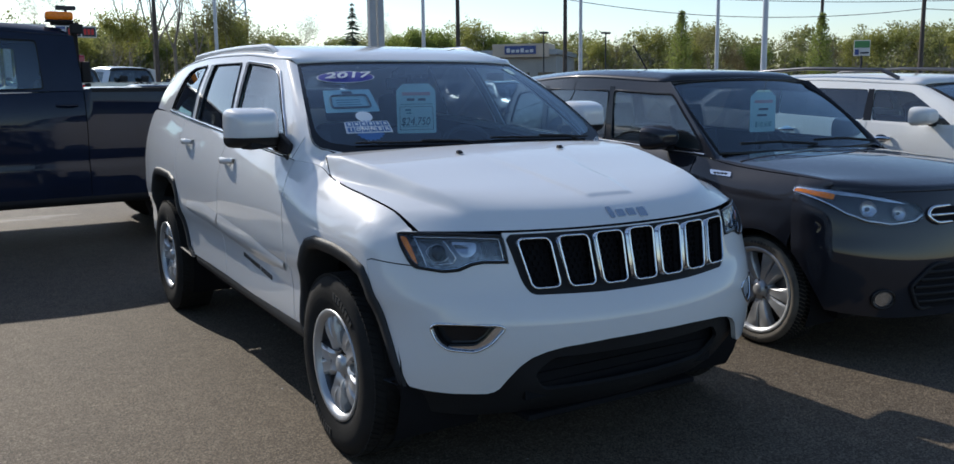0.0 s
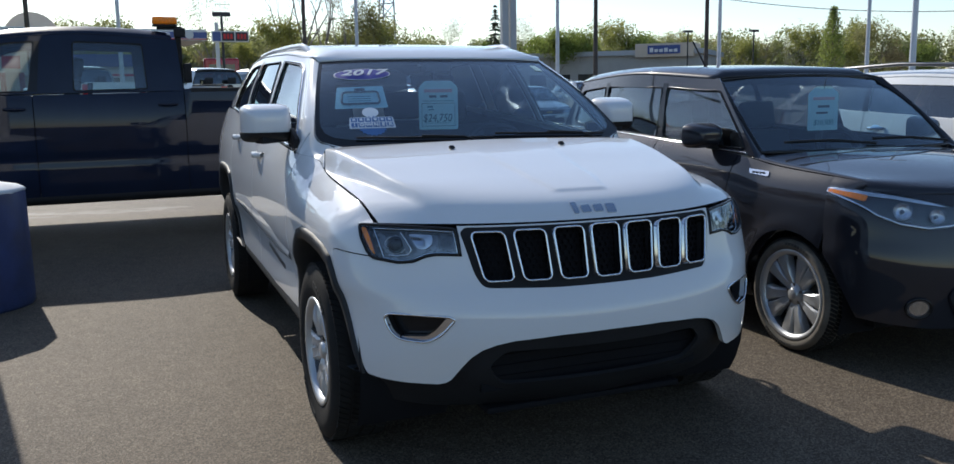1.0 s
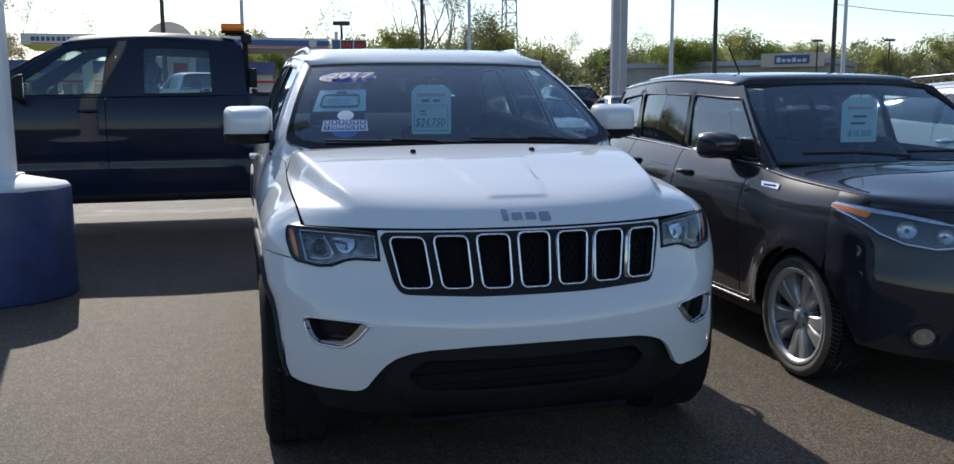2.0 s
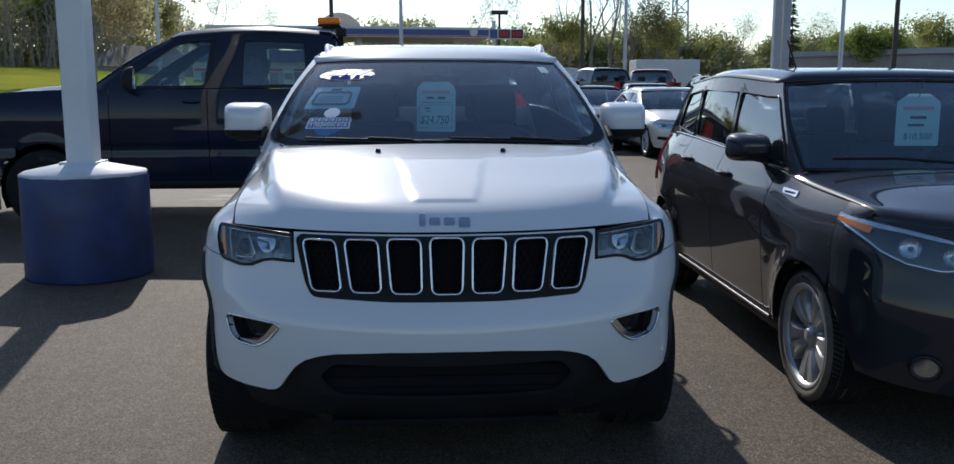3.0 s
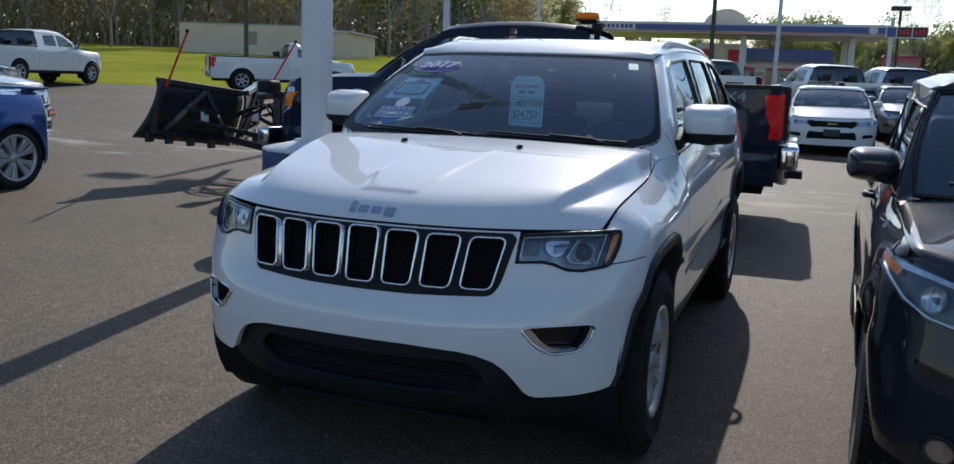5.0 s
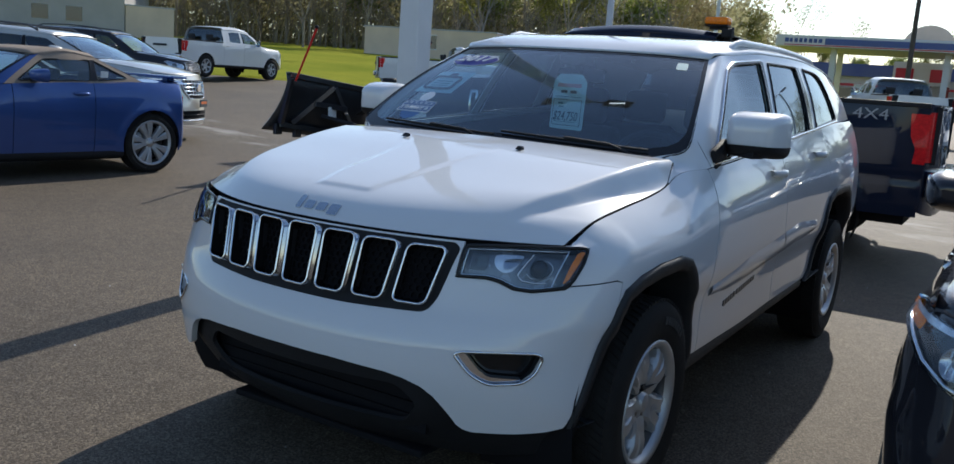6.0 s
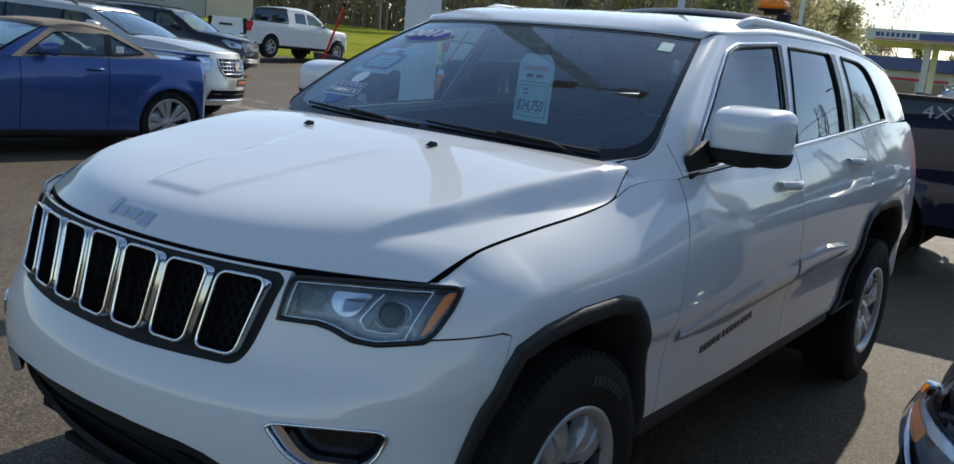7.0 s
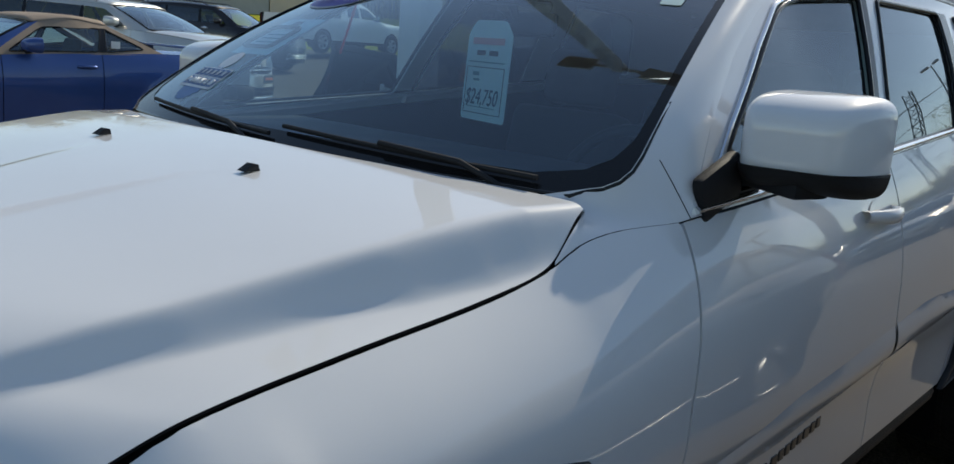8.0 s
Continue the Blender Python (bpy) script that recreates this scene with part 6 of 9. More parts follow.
            if yb is None:
                if truck:
                    rt = [(ry0 - 0.36, zhi(ry0)), (ry0 - 0.34, zlo(ry0))]
                else:
                    dy = ry0 - roof_end
                    rt = [(roof_end + dy * 0.16 - 0.10, zhi(roof_end)), (roof_end + dy * 0.88 - 0.16, zlo(ry0) + 0.03)]
            else:
                rt = [(yb + 0.045, zhi(yb)), (yb - 0.03, zlo(yb))]
            if rt[1][0] - left[0][0] < 0.12:
                continue
            wins.append(rounded(left + rt, 0.03, 2))
        cab = patch("cabin_side", ou, gm, body, car, "", wins, step=0.06 if detail else 0.14, sign=s, edge_step=0.06, depth=0.008)
        for i, w in enumerate(wins):
            patch("side_window", w, gm, gl[0] if i == 0 else gl[1], cab, step=0.15, sign=s, off=-0.006)
            if detail:
                tube("window_seal", S.lift(gm, [p[0] for p in w], [p[1] for p in w], 0.001 * s).tolist(), 0.007, M["gloss_black"], cab, closed=True)
        for p in pillars:
            patch("pillar_cover", [(p - 0.03, gb(p) + 0.02), (p + 0.045, gr(p) - 0.048), (p + 0.095, gr(p) - 0.048), (p + 0.045, gb(p) + 0.02)], gm, M["gloss_black"], cab, step=0.2, sign=s, off=0.003)
        w0, w1 = np.array([s * hw * ws_w[0], cowl + a_base * 0.34, hc - 0.005]), np.array([s * roof_x * ws_w[1], ws_top, zr - 0.01])
        t = np.linspace(0, 1, 8)
        A = w0 * (1 - t)[:, None] + w1 * t[:, None] + np.outer(np.sin(np.pi * t), [s * 0.03, -0.01, 0.015])
        B = np.array([(s * float(S.g(np.array(p[0]), np.array(p[1]))), p[0], p[1]) for p in A_line])
        strip("windscreen_pillar", A, B, 5, 0.01, paint, car, (s * 0.7, -0.5, 0.45))
        yy = np.linspace(cowl - 0.12 + a_base * 0.3, ay0, 6)
        tp = S.top(yy)
        strip("cowl_corner", np.stack([s * tp[:, 1], yy, tp[:, 0]], -1), np.linspace(np.array([s * tp[0, 1] * 0.98, yy[0], tp[0, 0] + 0.005]), w0, 6), 3, 0.003, paint, car, (0, 0, 1))
        strip("cowl_corner", np.stack([s * tp[-3:, 1], yy[-3:], tp[-3:, 0]], -1), np.linspace(w0, A[1], 3), 3, 0.003, paint, car, (s * 0.5, 0, 0.8))
    bot = lambda k: (hw * ws_w[0] * k, cowl + a_base * 0.34 * k * k, hc - 0.005)
    top = lambda k: (roof_x * ws_w[1] * k, ws_top - 0.05 + 0.05 * k * k, zr + 0.012 - 0.022 * k * k)

    def pane(k, w):
        return np.array(bot(k)) * (1 - w) + np.array(top(k)) * w + np.array([0.03 * k, -0.01, 0.02]) * math.sin(math.pi * w)
    ws = sheet("windscreen", [[pane(k, w) for w in np.linspace(0, 1, 12)] for k in np.linspace(-1, 1, 21)], M["glass"], car)
    ep = [tuple(pane(k, 0)) for k in np.linspace(-1, 1, 14)] + [tuple(pane(1, w)) for w in np.linspace(0.1, 0.9, 8)] + [tuple(pane(-k, 1)) for k in np.linspace(-1, 1, 14)] + [tuple(pane(-1, w)) for w in np.linspace(0.9, 0.1, 8)]
    tube("windscreen_seal", ep, 0.012, M["gloss_black"], ws, closed=True)
    yr = np.linspace(ws_top - 0.05, roof_end, 18)
    ed = S.roof(yr)
    q = (yr - ws_top) / (roof_end - ws_top)
    zc = zr + 0.012 + (zt - zr - 0.012) * np.sin(math.pi * np.clip(0.08 + 0.80 * q, 0, 1)) ** 0.55
    zc[0] = zr + 0.012
    uu = np.linspace(-1, 1, 25)
    dr = 0.25 * np.abs(uu) ** 2 + 0.75 * smooth(0.80, 1.02, np.abs(uu))
    sheet("roof", np.stack([uu[None] * (ed[:, 1] + 0.003)[:, None], np.repeat(yr[:, None], 25, 1) + 0.045 * (uu ** 2)[None] * np.exp(-(yr - yr[0]) / 0.2)[:, None], zc[:, None] + (ed[:, 0] - zc)[:, None] * dr[None]], -1), body, car, thick=0.01)
    rz = gb(ry0) if not deck else deck[0]
    rb = lambda k: (hw * 0.86 * k, ry0 - (0.02 if truck else 0.06) * k * k, rz if not truck else gb(ry0) + 0.02)
    rt = lambda k: (roof_x * 0.93 * k, roof_end - 0.01, zr + 0.02 - 0.03 * k * k)
    glazing("rear_window", rb, rt, 6, 0.012, M["privacy"], car)
    if truck:
        bl = truck[1]
        part("cab_back", box(-hw * 0.93, hw * 0.93, truck[0] - 0.03, truck[0] + 0.01, sill + 0.1, gb(ry0) + 0.03), paint, car)
        y0_, y1_ = truck[0] + 0.06, tail - 0.05
        for s in (1, -1):
            bm = box(s * hw * 0.99 - s * 0.0 - (0.11 if s > 0 else 0), s * hw * 0.99 + (0.11 if s < 0 else 0), y0_, re, bl - 0.035, bl + 0.008, 0.01, 2)
            part("bed_rail", bm, M["plastic"], car)
        bm = box(-hw * 0.88, hw * 0.88, y0_, y1_, bl - 0.53, bl - 0.49)
        for s in (1, -1):
            bm = box(s * hw * 0.88 - 0.01, s * hw * 0.88 + 0.01, y0_, y1_, bl - 0.5, bl - 0.02, 0, 1, bm)
        bm = box(-hw * 0.86, hw * 0.86, y1_ - 0.06, y1_ - 0.02, bl - 0.5, bl - 0.01, 0.01, 1, bm)
        part("bed", bm, M["plastic"], car)
    else:
        part("parcel_shelf", box(-hw * 0.75, hw * 0.75, min(roof_end, ry0) - 0.15, tail - 0.3, b1 - 0.22, b1 - 0.18), M["cabin"], car)
    part("dashboard", box(-hw * 0.80, hw * 0.80, cowl + 0.12, cowl + 0.55, b0 - 0.30, b0 - 0.03, 0.05), M["cabin"], car)
    part("cabin_floor", box(-hw * 0.8, hw * 0.8, cowl + 0.1, min(last, tail - 0.3), sill, sill + 0.06), M["cabin"], car)
    rows = [(cowl + ws_top) / 2 + 0.85] + ([(cowl + ws_top) / 2 + 1.7] if (two or truck) and last > (cowl + ws_top) / 2 + 1.7 else [])
    seats(car, rows, hw * 0.42, sill, b0 - 0.35, zr - 0.17)
    if detail:
        steering_wheel(car, hw * 0.42, cowl + 0.62, b0 - 0.05, 62)
    my = cowl + a_base + 0.22
    for s in (1, -1):
        wing_mirror(car, s, (s * (hw + mirror[3]), my + 0.05, b0 + 0.10), mirror[:3] if not truck else (0.22, 0.12, 0.27), paint if not truck else M["plastic"], None)
        part("mirror_arm", box(-0.08, 0.08, -0.03, 0.03, -0.02, 0.02, 0.01, 2, None, pose(s * (hw - 0.04), my, b0 + 0.045, 0, s * -12, 0)), M["plastic"], car)
    car["tail_y"] = tail
    return car, S


def lamp_front(car, S, pts, s, amber=None, depth=0.03):
    p = rounded([(s * x, z) for x, z in pts], 0.015, 3)
    o = patch("headlight", S.fp(p), S.front, M["lens"], car, "clear headlight", step=0.05, sign=1, off=0.010)
    patch("lamp_housing", S.fp(p), S.front, M["lamp_silver"], o, step=0.06, sign=1, off=0.003)
    b = S.on_front([q[0] for q in p], [q[1] for q in p], 0.008)
    tube("lamp_trim", b.tolist(), 0.007, M["chrome"], o, closed=True)
    c = np.mean(pts, 0)
    big = min(0.05, 0.34 * (max(q[1] for q in pts) - min(q[1] for q in pts)))
    e = [(s * (c[0] + 0.03 + big * 1.15 * math.cos(t)), c[1] + big * math.sin(t)) for t in np.linspace(0, 2 * math.pi, 18, endpoint=False)]
    patch("reflector", S.fp(e), S.front, M["lamp_grey"], o, step=0.03, sign=1, off=0.005)
    tube("bulb_ring", S.on_front([q[0] for q in e], [q[1] for q in e], 0.006).tolist(), 0.004, M["chrome"], o, closed=True)
    # bright crescent laid on the bowl as its highlight
    half = [(s * (c[0] + 0.03 + big * 1.1 * math.cos(t)), c[1] + big * 0.95 * math.sin(t)) for t in np.linspace(-0.55, 0.55, 9)]
    patch("reflector_bowl", S.fp(half), S.front, M["reflector"], o, step=0.03, sign=1, off=0.008)
    # small bright streak added inboard as a glint in the lamp
    glint = [(s * (c[0] - 0.14), c[1] - 0.02), (s * (c[0] - 0.10), c[1] - 0.025), (s * (c[0] - 0.09), c[1] + 0.025), (s * (c[0] - 0.13), c[1] + 0.03)]
    if all(inside(p, [q[0]], [q[1]])[0] for q in glint):
        patch("chrome_insert", S.fp(glint), S.front, M["reflector"], o, step=0.03, sign=1, off=0.006)
    if amber:
        patch("side_marker", S.fp([(s * x, z) for x, z in amber]), S.front, M["amber"], o, "amber side marker", step=0.05, sign=1, off=0.012)
    return o


def lamp_rear(car, S, pts, s):
    patch("tail_lamp", S.bp(rounded([(s * x, z) for x, z in pts], 0.02, 3)), S.back, M["red_lens"], car, "red tail lamp", step=0.06, sign=1, off=0.012, depth=0.02)


def lamp_side(car, S, y0, y1, z0, z1, s):
    """The part of a tail lamp that wraps onto the bed's side."""
    p = rounded([(y0, z1), (y0 + 0.02, z1 - (z1 - z0) * 0.45), (y0 + 0.07, z1 - (z1 - z0) * 0.7), (y0 + 0.06, z0), (y1, z0), (y1, z1)], 0.012, 3)
    patch("tail_lamp", p, S.side(s), M["red_lens"], car, "red tail lamp", step=0.05, sign=s, off=0.012, depth=0.02)


def grille(car, S, pts, bars=4, mt=None, name="grille", n_vert=0):
    p = rounded(pts, 0.03, 3)
    o = patch(name, S.fp(p), S.front, M["void"], car, "", step=0.05, sign=1, off=0.004)
    tube("grille_frame", S.on_front([q[0] for q in p], [q[1] for q in p], 0.010).tolist(), 0.010, mt or M["chrome"], o, closed=True)
    zs = [q[1] for q in pts]
    xs = [q[0] for q in pts]
    for i in range(bars):
        z = min(zs) + (max(zs) - min(zs)) * (i + 1) / (bars + 1)
        ins = [x for x in np.linspace(min(xs), max(xs), 40) if inside(p, [x], [z])[0]]
        if len(ins) > 2:
            xx = np.linspace(ins[0], ins[-1], 12)
            tube("grille_bar", S.on_front(xx, np.full(12, z), 0.010).tolist(), 0.008, mt or M["chrome"], o)
    return o


# -- the black hatchback beside it --
def hatch_lamp(car, S, s):
    """A long swept headlight: dark bowl under a clear cover, amber outer tip, bright strake along its top and foot."""
    on = lambda pts, off: S.on_front([s * x for x, z in pts], [z for x, z in pts], off)
    out = [(0.430, 0.775), (0.450, 0.822), (0.560, 0.858), (0.70, 0.890), (0.845, 0.915), (0.850, 0.895), (0.815, 0.845), (0.765, 0.785), (0.700, 0.748), (0.600, 0.728), (0.480, 0.742)]
    p = rounded([(s * x, z) for x, z in out], 0.012, 3)
    o = patch("headlight", S.fp(p), S.front, M["lens"], car, "clear swept headlight with amber tip", step=0.04, sign=1, off=0.026)
    patch("lamp_housing", S.fp(p), S.front, M["lamp_dark"], o, step=0.05, sign=1, off=0.004)
    hi = S.on_front([q[0] for q in p], [q[1] for q in p], 0.026)
    lo = S.on_front([q[0] for q in p], [q[1] for q in p], 0.0)
    strip("lamp_wall", hi.tolist() + hi[:1].tolist(), lo.tolist() + lo[:1].tolist(), 3, 0, M["gloss_black"], o, (0, 0, 0))
    foot = dense([(0.845, 0.905), (0.812, 0.848), (0.764, 0.792), (0.700, 0.756), (0.600, 0.737), (0.485, 0.750), (0.438, 0.778)], 0.03)
    foot = foot[:next(i for i, q in enumerate(foot) if q[0] == 0.438) + 1]
    tube("lamp_trim", on(foot, 0.014).tolist(), 0.0065, M["chrome"], o)
    patch("lamp_strake", S.fp([(s * x, z) for x, z in [(0.50, 0.832), (0.60, 0.862), (0.70, 0.884), (0.84, 0.910), (0.80, 0.882), (0.70, 0.868), (0.60, 0.846)]]), S.front, M["lamp_silver"], o, step=0.03, sign=1, off=0.016)
    patch("side_marker", S.fp(rounded([(s * x, z) for x, z in [(0.770, 0.880), (0.838, 0.902), (0.815, 0.868), (0.785, 0.852)]], 0.008)), S.front, M["amber"], o, "amber side marker", step=0.02, sign=1, off=0.018)
    for cx, cz, r, nm in ((0.685, 0.812, 0.043, "main_bowl"), (0.560, 0.790, 0.036, "inner_bowl")):
        c = on([(cx, cz)], 0.006)[0]
        n = on([(cx, cz)], 0.026)[0] - c
        m = Matrix.Translation(Vector(c)) @ Vector(n).to_track_quat("Z", "Y").to_matrix().to_4x4()
        P = lathe([(0.016, r), (0.010, r * 0.92), (0.004, r * 0.70), (0.001, r * 0.45), (0.0, r * 0.05)], 28)[..., [1, 2, 0]]
        P = [[tuple(m @ Vector(q)) for q in row] for row in P]
        bw = sheet(nm, P, M["lamp_silver"], o, "silvered lamp bowl", close=True)
        part("bulb_shade", cyl(m @ Vector((0, 0, 0.002)), m @ Vector((0, 0, 0.014)), r * 0.28, r * 0.2, 14), M["lamp_grey"], bw)
        for k in (-0.5, 0.0, 0.5):
            tube("bowl_rib", [tuple(m @ Vector((k * r, -0.75 * r, 0.008))), tuple(m @ Vector((k * r, 0.75 * r, 0.008)))], 0.0014, M["reflector"], bw)


def build_hatch():
    car, S = simple_car("hatchback", "black boxy hatchback with amber-tipped headlights and price tag in the windscreen", pose(2.535, 0.16, 0, 0, 0, -1.2), M["black"],
                        0.80, 2.57, 0.68, 0.885, 0.310, 0.238, "five_blade", 0.30, 0.72, (0.915, 1.045), 0.38, (1.03, 1.11), (1.475, 1.575), 1.00, 2.86, 2.98,
                        pillars=(1.44, 2.26), hood_roll=2.6, edge_in=0.885, lean=0.235, bw=0.935, detail=True, a_base=0.20, nose_pow=0.80, glass_mats=(M["side_glass"], M["privacy"]), arch=1.14, tyre=M["dusty_rubber"],
                        flare=0.026, ws_w=(0.81, 0.915), nose_taper=(0.90, 0.955), top_gap=0.075, mirror=(0.225, 0.15, 0.155, -0.01), a_gap=0.028, a_shift=0.11, rear_in=0.93)
    for s in (1, -1):
        hatch_lamp(car, S, s)
        e = [(s * (0.635 + 0.048 * math.cos(t)), 0.355 + 0.048 * math.sin(t)) for t in np.linspace(0, 2 * math.pi, 20, endpoint=False)]
        fg = patch("fog_lamp", S.fp(e), S.front, M["lamp_grey"], car, "round clear fog lamp", step=0.03, sign=1, off=0.004)
        patch("fog_lens", S.fp(e), S.front, M["lens"], fg, step=0.03, sign=1, off=0.014)
        e2 = [(s * (0.635 + 0.036 * math.cos(t)), 0.355 + 0.036 * math.sin(t)) for t in np.linspace(0, 2 * math.pi, 20, endpoint=False)]
        patch("fog_reflector", S.fp(e2), S.front, M["reflector"], fg, step=0.03, sign=1, off=0.008)
        tube("fog_ring", S.on_front([p[0] for p in e], [p[1] for p in e], 0.01).tolist(), 0.007, M["gloss_black"], fg, closed=True)
        # vent badge on the fender
        f = S.side(s)
        b = patch("fender_vent", rounded([(0.24, 0.924), (0.25, 0.950), (0.41, 0.957), (0.39, 0.932)], 0.006), f, M["chrome"], car, "small chrome fender vent", step=0.03, sign=s, off=0.006, depth=0.006)
        bm = bmesh.new()
        for i in range(4):
            yy, zz = 0.275 + 0.026 * i, 0.9405
            xx = float(S.x(np.array(yy), np.array(zz))) * s
            bm = box(xx + s * 0.005, xx + s * 0.010, yy, yy + 0.018, zz - 0.007, zz + 0.007, 0, 1, bm)
        part("vent_print", bm, M["ink"], b)
        lamp_rear(car, S, [(0.60, 0.75), (0.86, 0.75), (0.84, 1.10), (0.72, 1.10)], s)
        tube("belt_trim", S.lift(S.cabin(s), np.linspace(0.50, 2.84, 20), np.array([float(S.belt(y)[0]) + 0.012 for y in np.linspace(0.50, 2.84, 20)]), 0.004 * s).tolist(), 0.006, M["chrome"], car)
        tube("sill_trim", [(s * 0.865, y, 0.295) for y in np.linspace(0.42, 2.15, 8)], 0.009, M["alloy_dark"], car)
    grille(car, S, [(-0.36, 0.735), (0.36, 0.735), (0.405, 0.775), (0.37, 0.815), (-0.37, 0.815), (-0.405, 0.775)], 1)
    grille(car, S, [(-0.46, 0.30), (0.46, 0.30), (0.52, 0.42), (0.40, 0.53), (-0.40, 0.53), (-0.52, 0.42)], 5, M["plastic"], "lower_grille")
    tube("antenna", [(-0.35, 1.55, 1.57), (-0.35, 1.70, 1.74)], 0.006, M["plastic"], car)
    for x0, x1 in ((0.62, 0.05), (0.05, -0.60)):
        tube("wiper", [(x0, 0.37, 1.075), ((x0 + x1) / 2, 0.395, 1.10), (x1, 0.395, 1.10)], 0.008, M["plastic"], car)
    part("cowl", box(-0.66, 0.66, 0.38, 0.50, 0.99, 1.03, 0.01), M["plastic"], car)
    tg = thing("price_tag", "pale green card price tag behind a windscreen", "price tag", pose(2.60, 0.98, 1.25, 0, 0, -1) @ Matrix.Diagonal((1.15, 1, 1, 1)))
    card = patch("card", rounded([(-0.105, -0.115), (0.105, -0.115), (0.105, 0.12), (0.05, 0.165), (-0.05, 0.165), (-0.105, 0.12)], 0.012), lambda a, b: np.stack([a, 0 * a, b], -1), M["tag"], tg, step=0.05, sign=1, depth=0.002)
    for x0, x1, z0, z1, mt in ((-0.075, 0.075, 0.078, 0.097, "ink_pale_red"), (-0.04, 0.04, 0.03, 0.045, "ink"), (-0.05, 0.03, -0.01, 0.003, "ink")):
        part("print_line", box(x0, x1, -0.0035, -0.0025, z0, z1), M[mt], tg)
    lettering("price", "$10,500", 0.05, pose(0, -0.0035, -0.065, 90), M["ink_teal"], tg, extrude=0.0005, shear=0.15, squeeze=0.85)
    tube("string", [(0, 0, 0.15), (0.0, -0.01, 0.20), (0, -0.03, 0.235)], 0.002, M["ink"], tg)


build_hatch()


# -- the dark pickup with its snow plough --
TRUCK = pose(-4.03, 6.83, 0, 0, 0, -88.2)


def build_plough_truck():
    car, S = simple_car("pickup_truck", "dark navy heavy-duty pickup truck with snow plough mounted in front", TRUCK, M["navy"],
                        0.94, 4.06, 1.10, 1.015, 0.41, 0.235, "six", 0.48, 1.10, (1.37, 1.49), 0.42, (1.44, 1.47), (1.98, 2.12), 1.30, 2.98, 3.02,
                        pillars=(1.68,), b_gap=0.36, truck=(3.05, 1.49), prof=[(0.38, 0.955), (0.48, 0.975), (0.60, 0.995), (0.74, 0.998), (0.82, 0.990), (0.90, 1.004), (1.0, 1.012), (1.10, 1.015)], edge_in=0.90, lean=0.185, detail=True, a_base=0.28, nose_pow=0.55, nose_z=(0.4, 0.75, 1.0), alloy=M["alloy_dark"], glass_mats=(M["side_glass"], M["side_glass"]), category="truck", arch=1.17)
    for s in (1, -1):
        lamp_front(car, S, [(0.72, 1.0), (0.72, 1.27), (0.95, 1.29), (0.97, 1.04), (0.90, 0.98)], s, [(0.915, 1.06), (0.915, 1.23), (0.975, 1.24), (0.975, 1.07)])
        lamp_rear(car, S, [(0.83, 0.98), (0.985, 0.98), (0.985, 1.42), (0.83, 1.42)], s)
        lamp_side(car, S, 4.87, 5.03, 0.96, 1.40, s)
        tube("roof_marker", [(s * 0.5, 1.36, 2.06), (s * 0.42, 1.36, 2.065)], 0.018, M["amber"], car, "amber roof marker lamp")
        b = patch("fender_badge", rounded([(0.30, 1.06), (0.30, 1.30), (0.40, 1.30), (0.44, 1.08), (0.40, 1.05)], 0.015), S.side(s), M["chrome"], car, "chrome fender badge with dark insert", step=0.05, sign=s, off=0.008, depth=0.008)
        patch("badge_insert", [(0.325, 1.10), (0.325, 1.27), (0.375, 1.27), (0.385, 1.10)], S.side(s), M["ink"], b, step=0.05, sign=s, off=0.012)
        yy, zz = 4.56, 1.37
        xx = float(S.x(np.array(yy), np.array(zz)))
        lettering("drive_marking", "4X4", 0.14, Matrix.Translation((s * (xx + 0.006), yy - 0.02, zz)) @ pose(0, 0, 0, 90, 0, 90 * s), M["marking"], car, "grey outlined drive marking", extrude=0.001, squeeze=1.3)
    grille(car, S, [(-0.68, 0.86), (0.68, 0.86), (0.70, 1.22), (-0.70, 1.22)], 2)
    part("front_bumper_bar", box(-0.98, 0.98, -1.02, -0.86, 0.58, 0.80, 0.05, 3), M["chrome"], car, "chrome front bumper", smooth=True)
    part("rear_bumper_bar", box(-0.98, 0.98, 5.06, 5.24, 0.66, 0.90, 0.05, 3), M["chrome"], car, "chrome rear bumper", smooth=True)
    part("tow_hitch", box(-0.1, 0.1, 5.0, 5.30, 0.50, 0.58, 0.01), M["plastic"], car)
    # beacon on a stalk behind the cab
    bc = thing("beacon_mast", "amber warning beacon on a black mast behind the cab", "beacon")
    base = TRUCK @ Vector((0.62, 3.20, 1.43))
    x, y = base.x - 0.14, base.y
    part("post", box(x - 0.03, x + 0.03, y - 0.03, y + 0.03, 1.40, 2.12, 0.006), M["plastic"], bc)
    part("bracket", box(x - 0.20, x + 0.05, y - 0.02, y + 0.02, 2.09, 2.12, 0.006), M["plastic"], bc)
    part("beacon_base", box(x - 0.24, x + 0.0, y - 0.07, y + 0.07, 2.12, 2.14, 0.008), M["plastic"], bc)
    part("beacon_lens", box(x - 0.24, x + 0.0, y - 0.075, y + 0.075, 2.14, 2.215, 0.025, 3), M["amber"], bc, "amber beacon lens", smooth=True)
    part("work_lamp", box(x - 0.04, x + 0.07, y - 0.12, y - 0.03, 2.01, 2.10, 0.015), M["plastic"], bc)
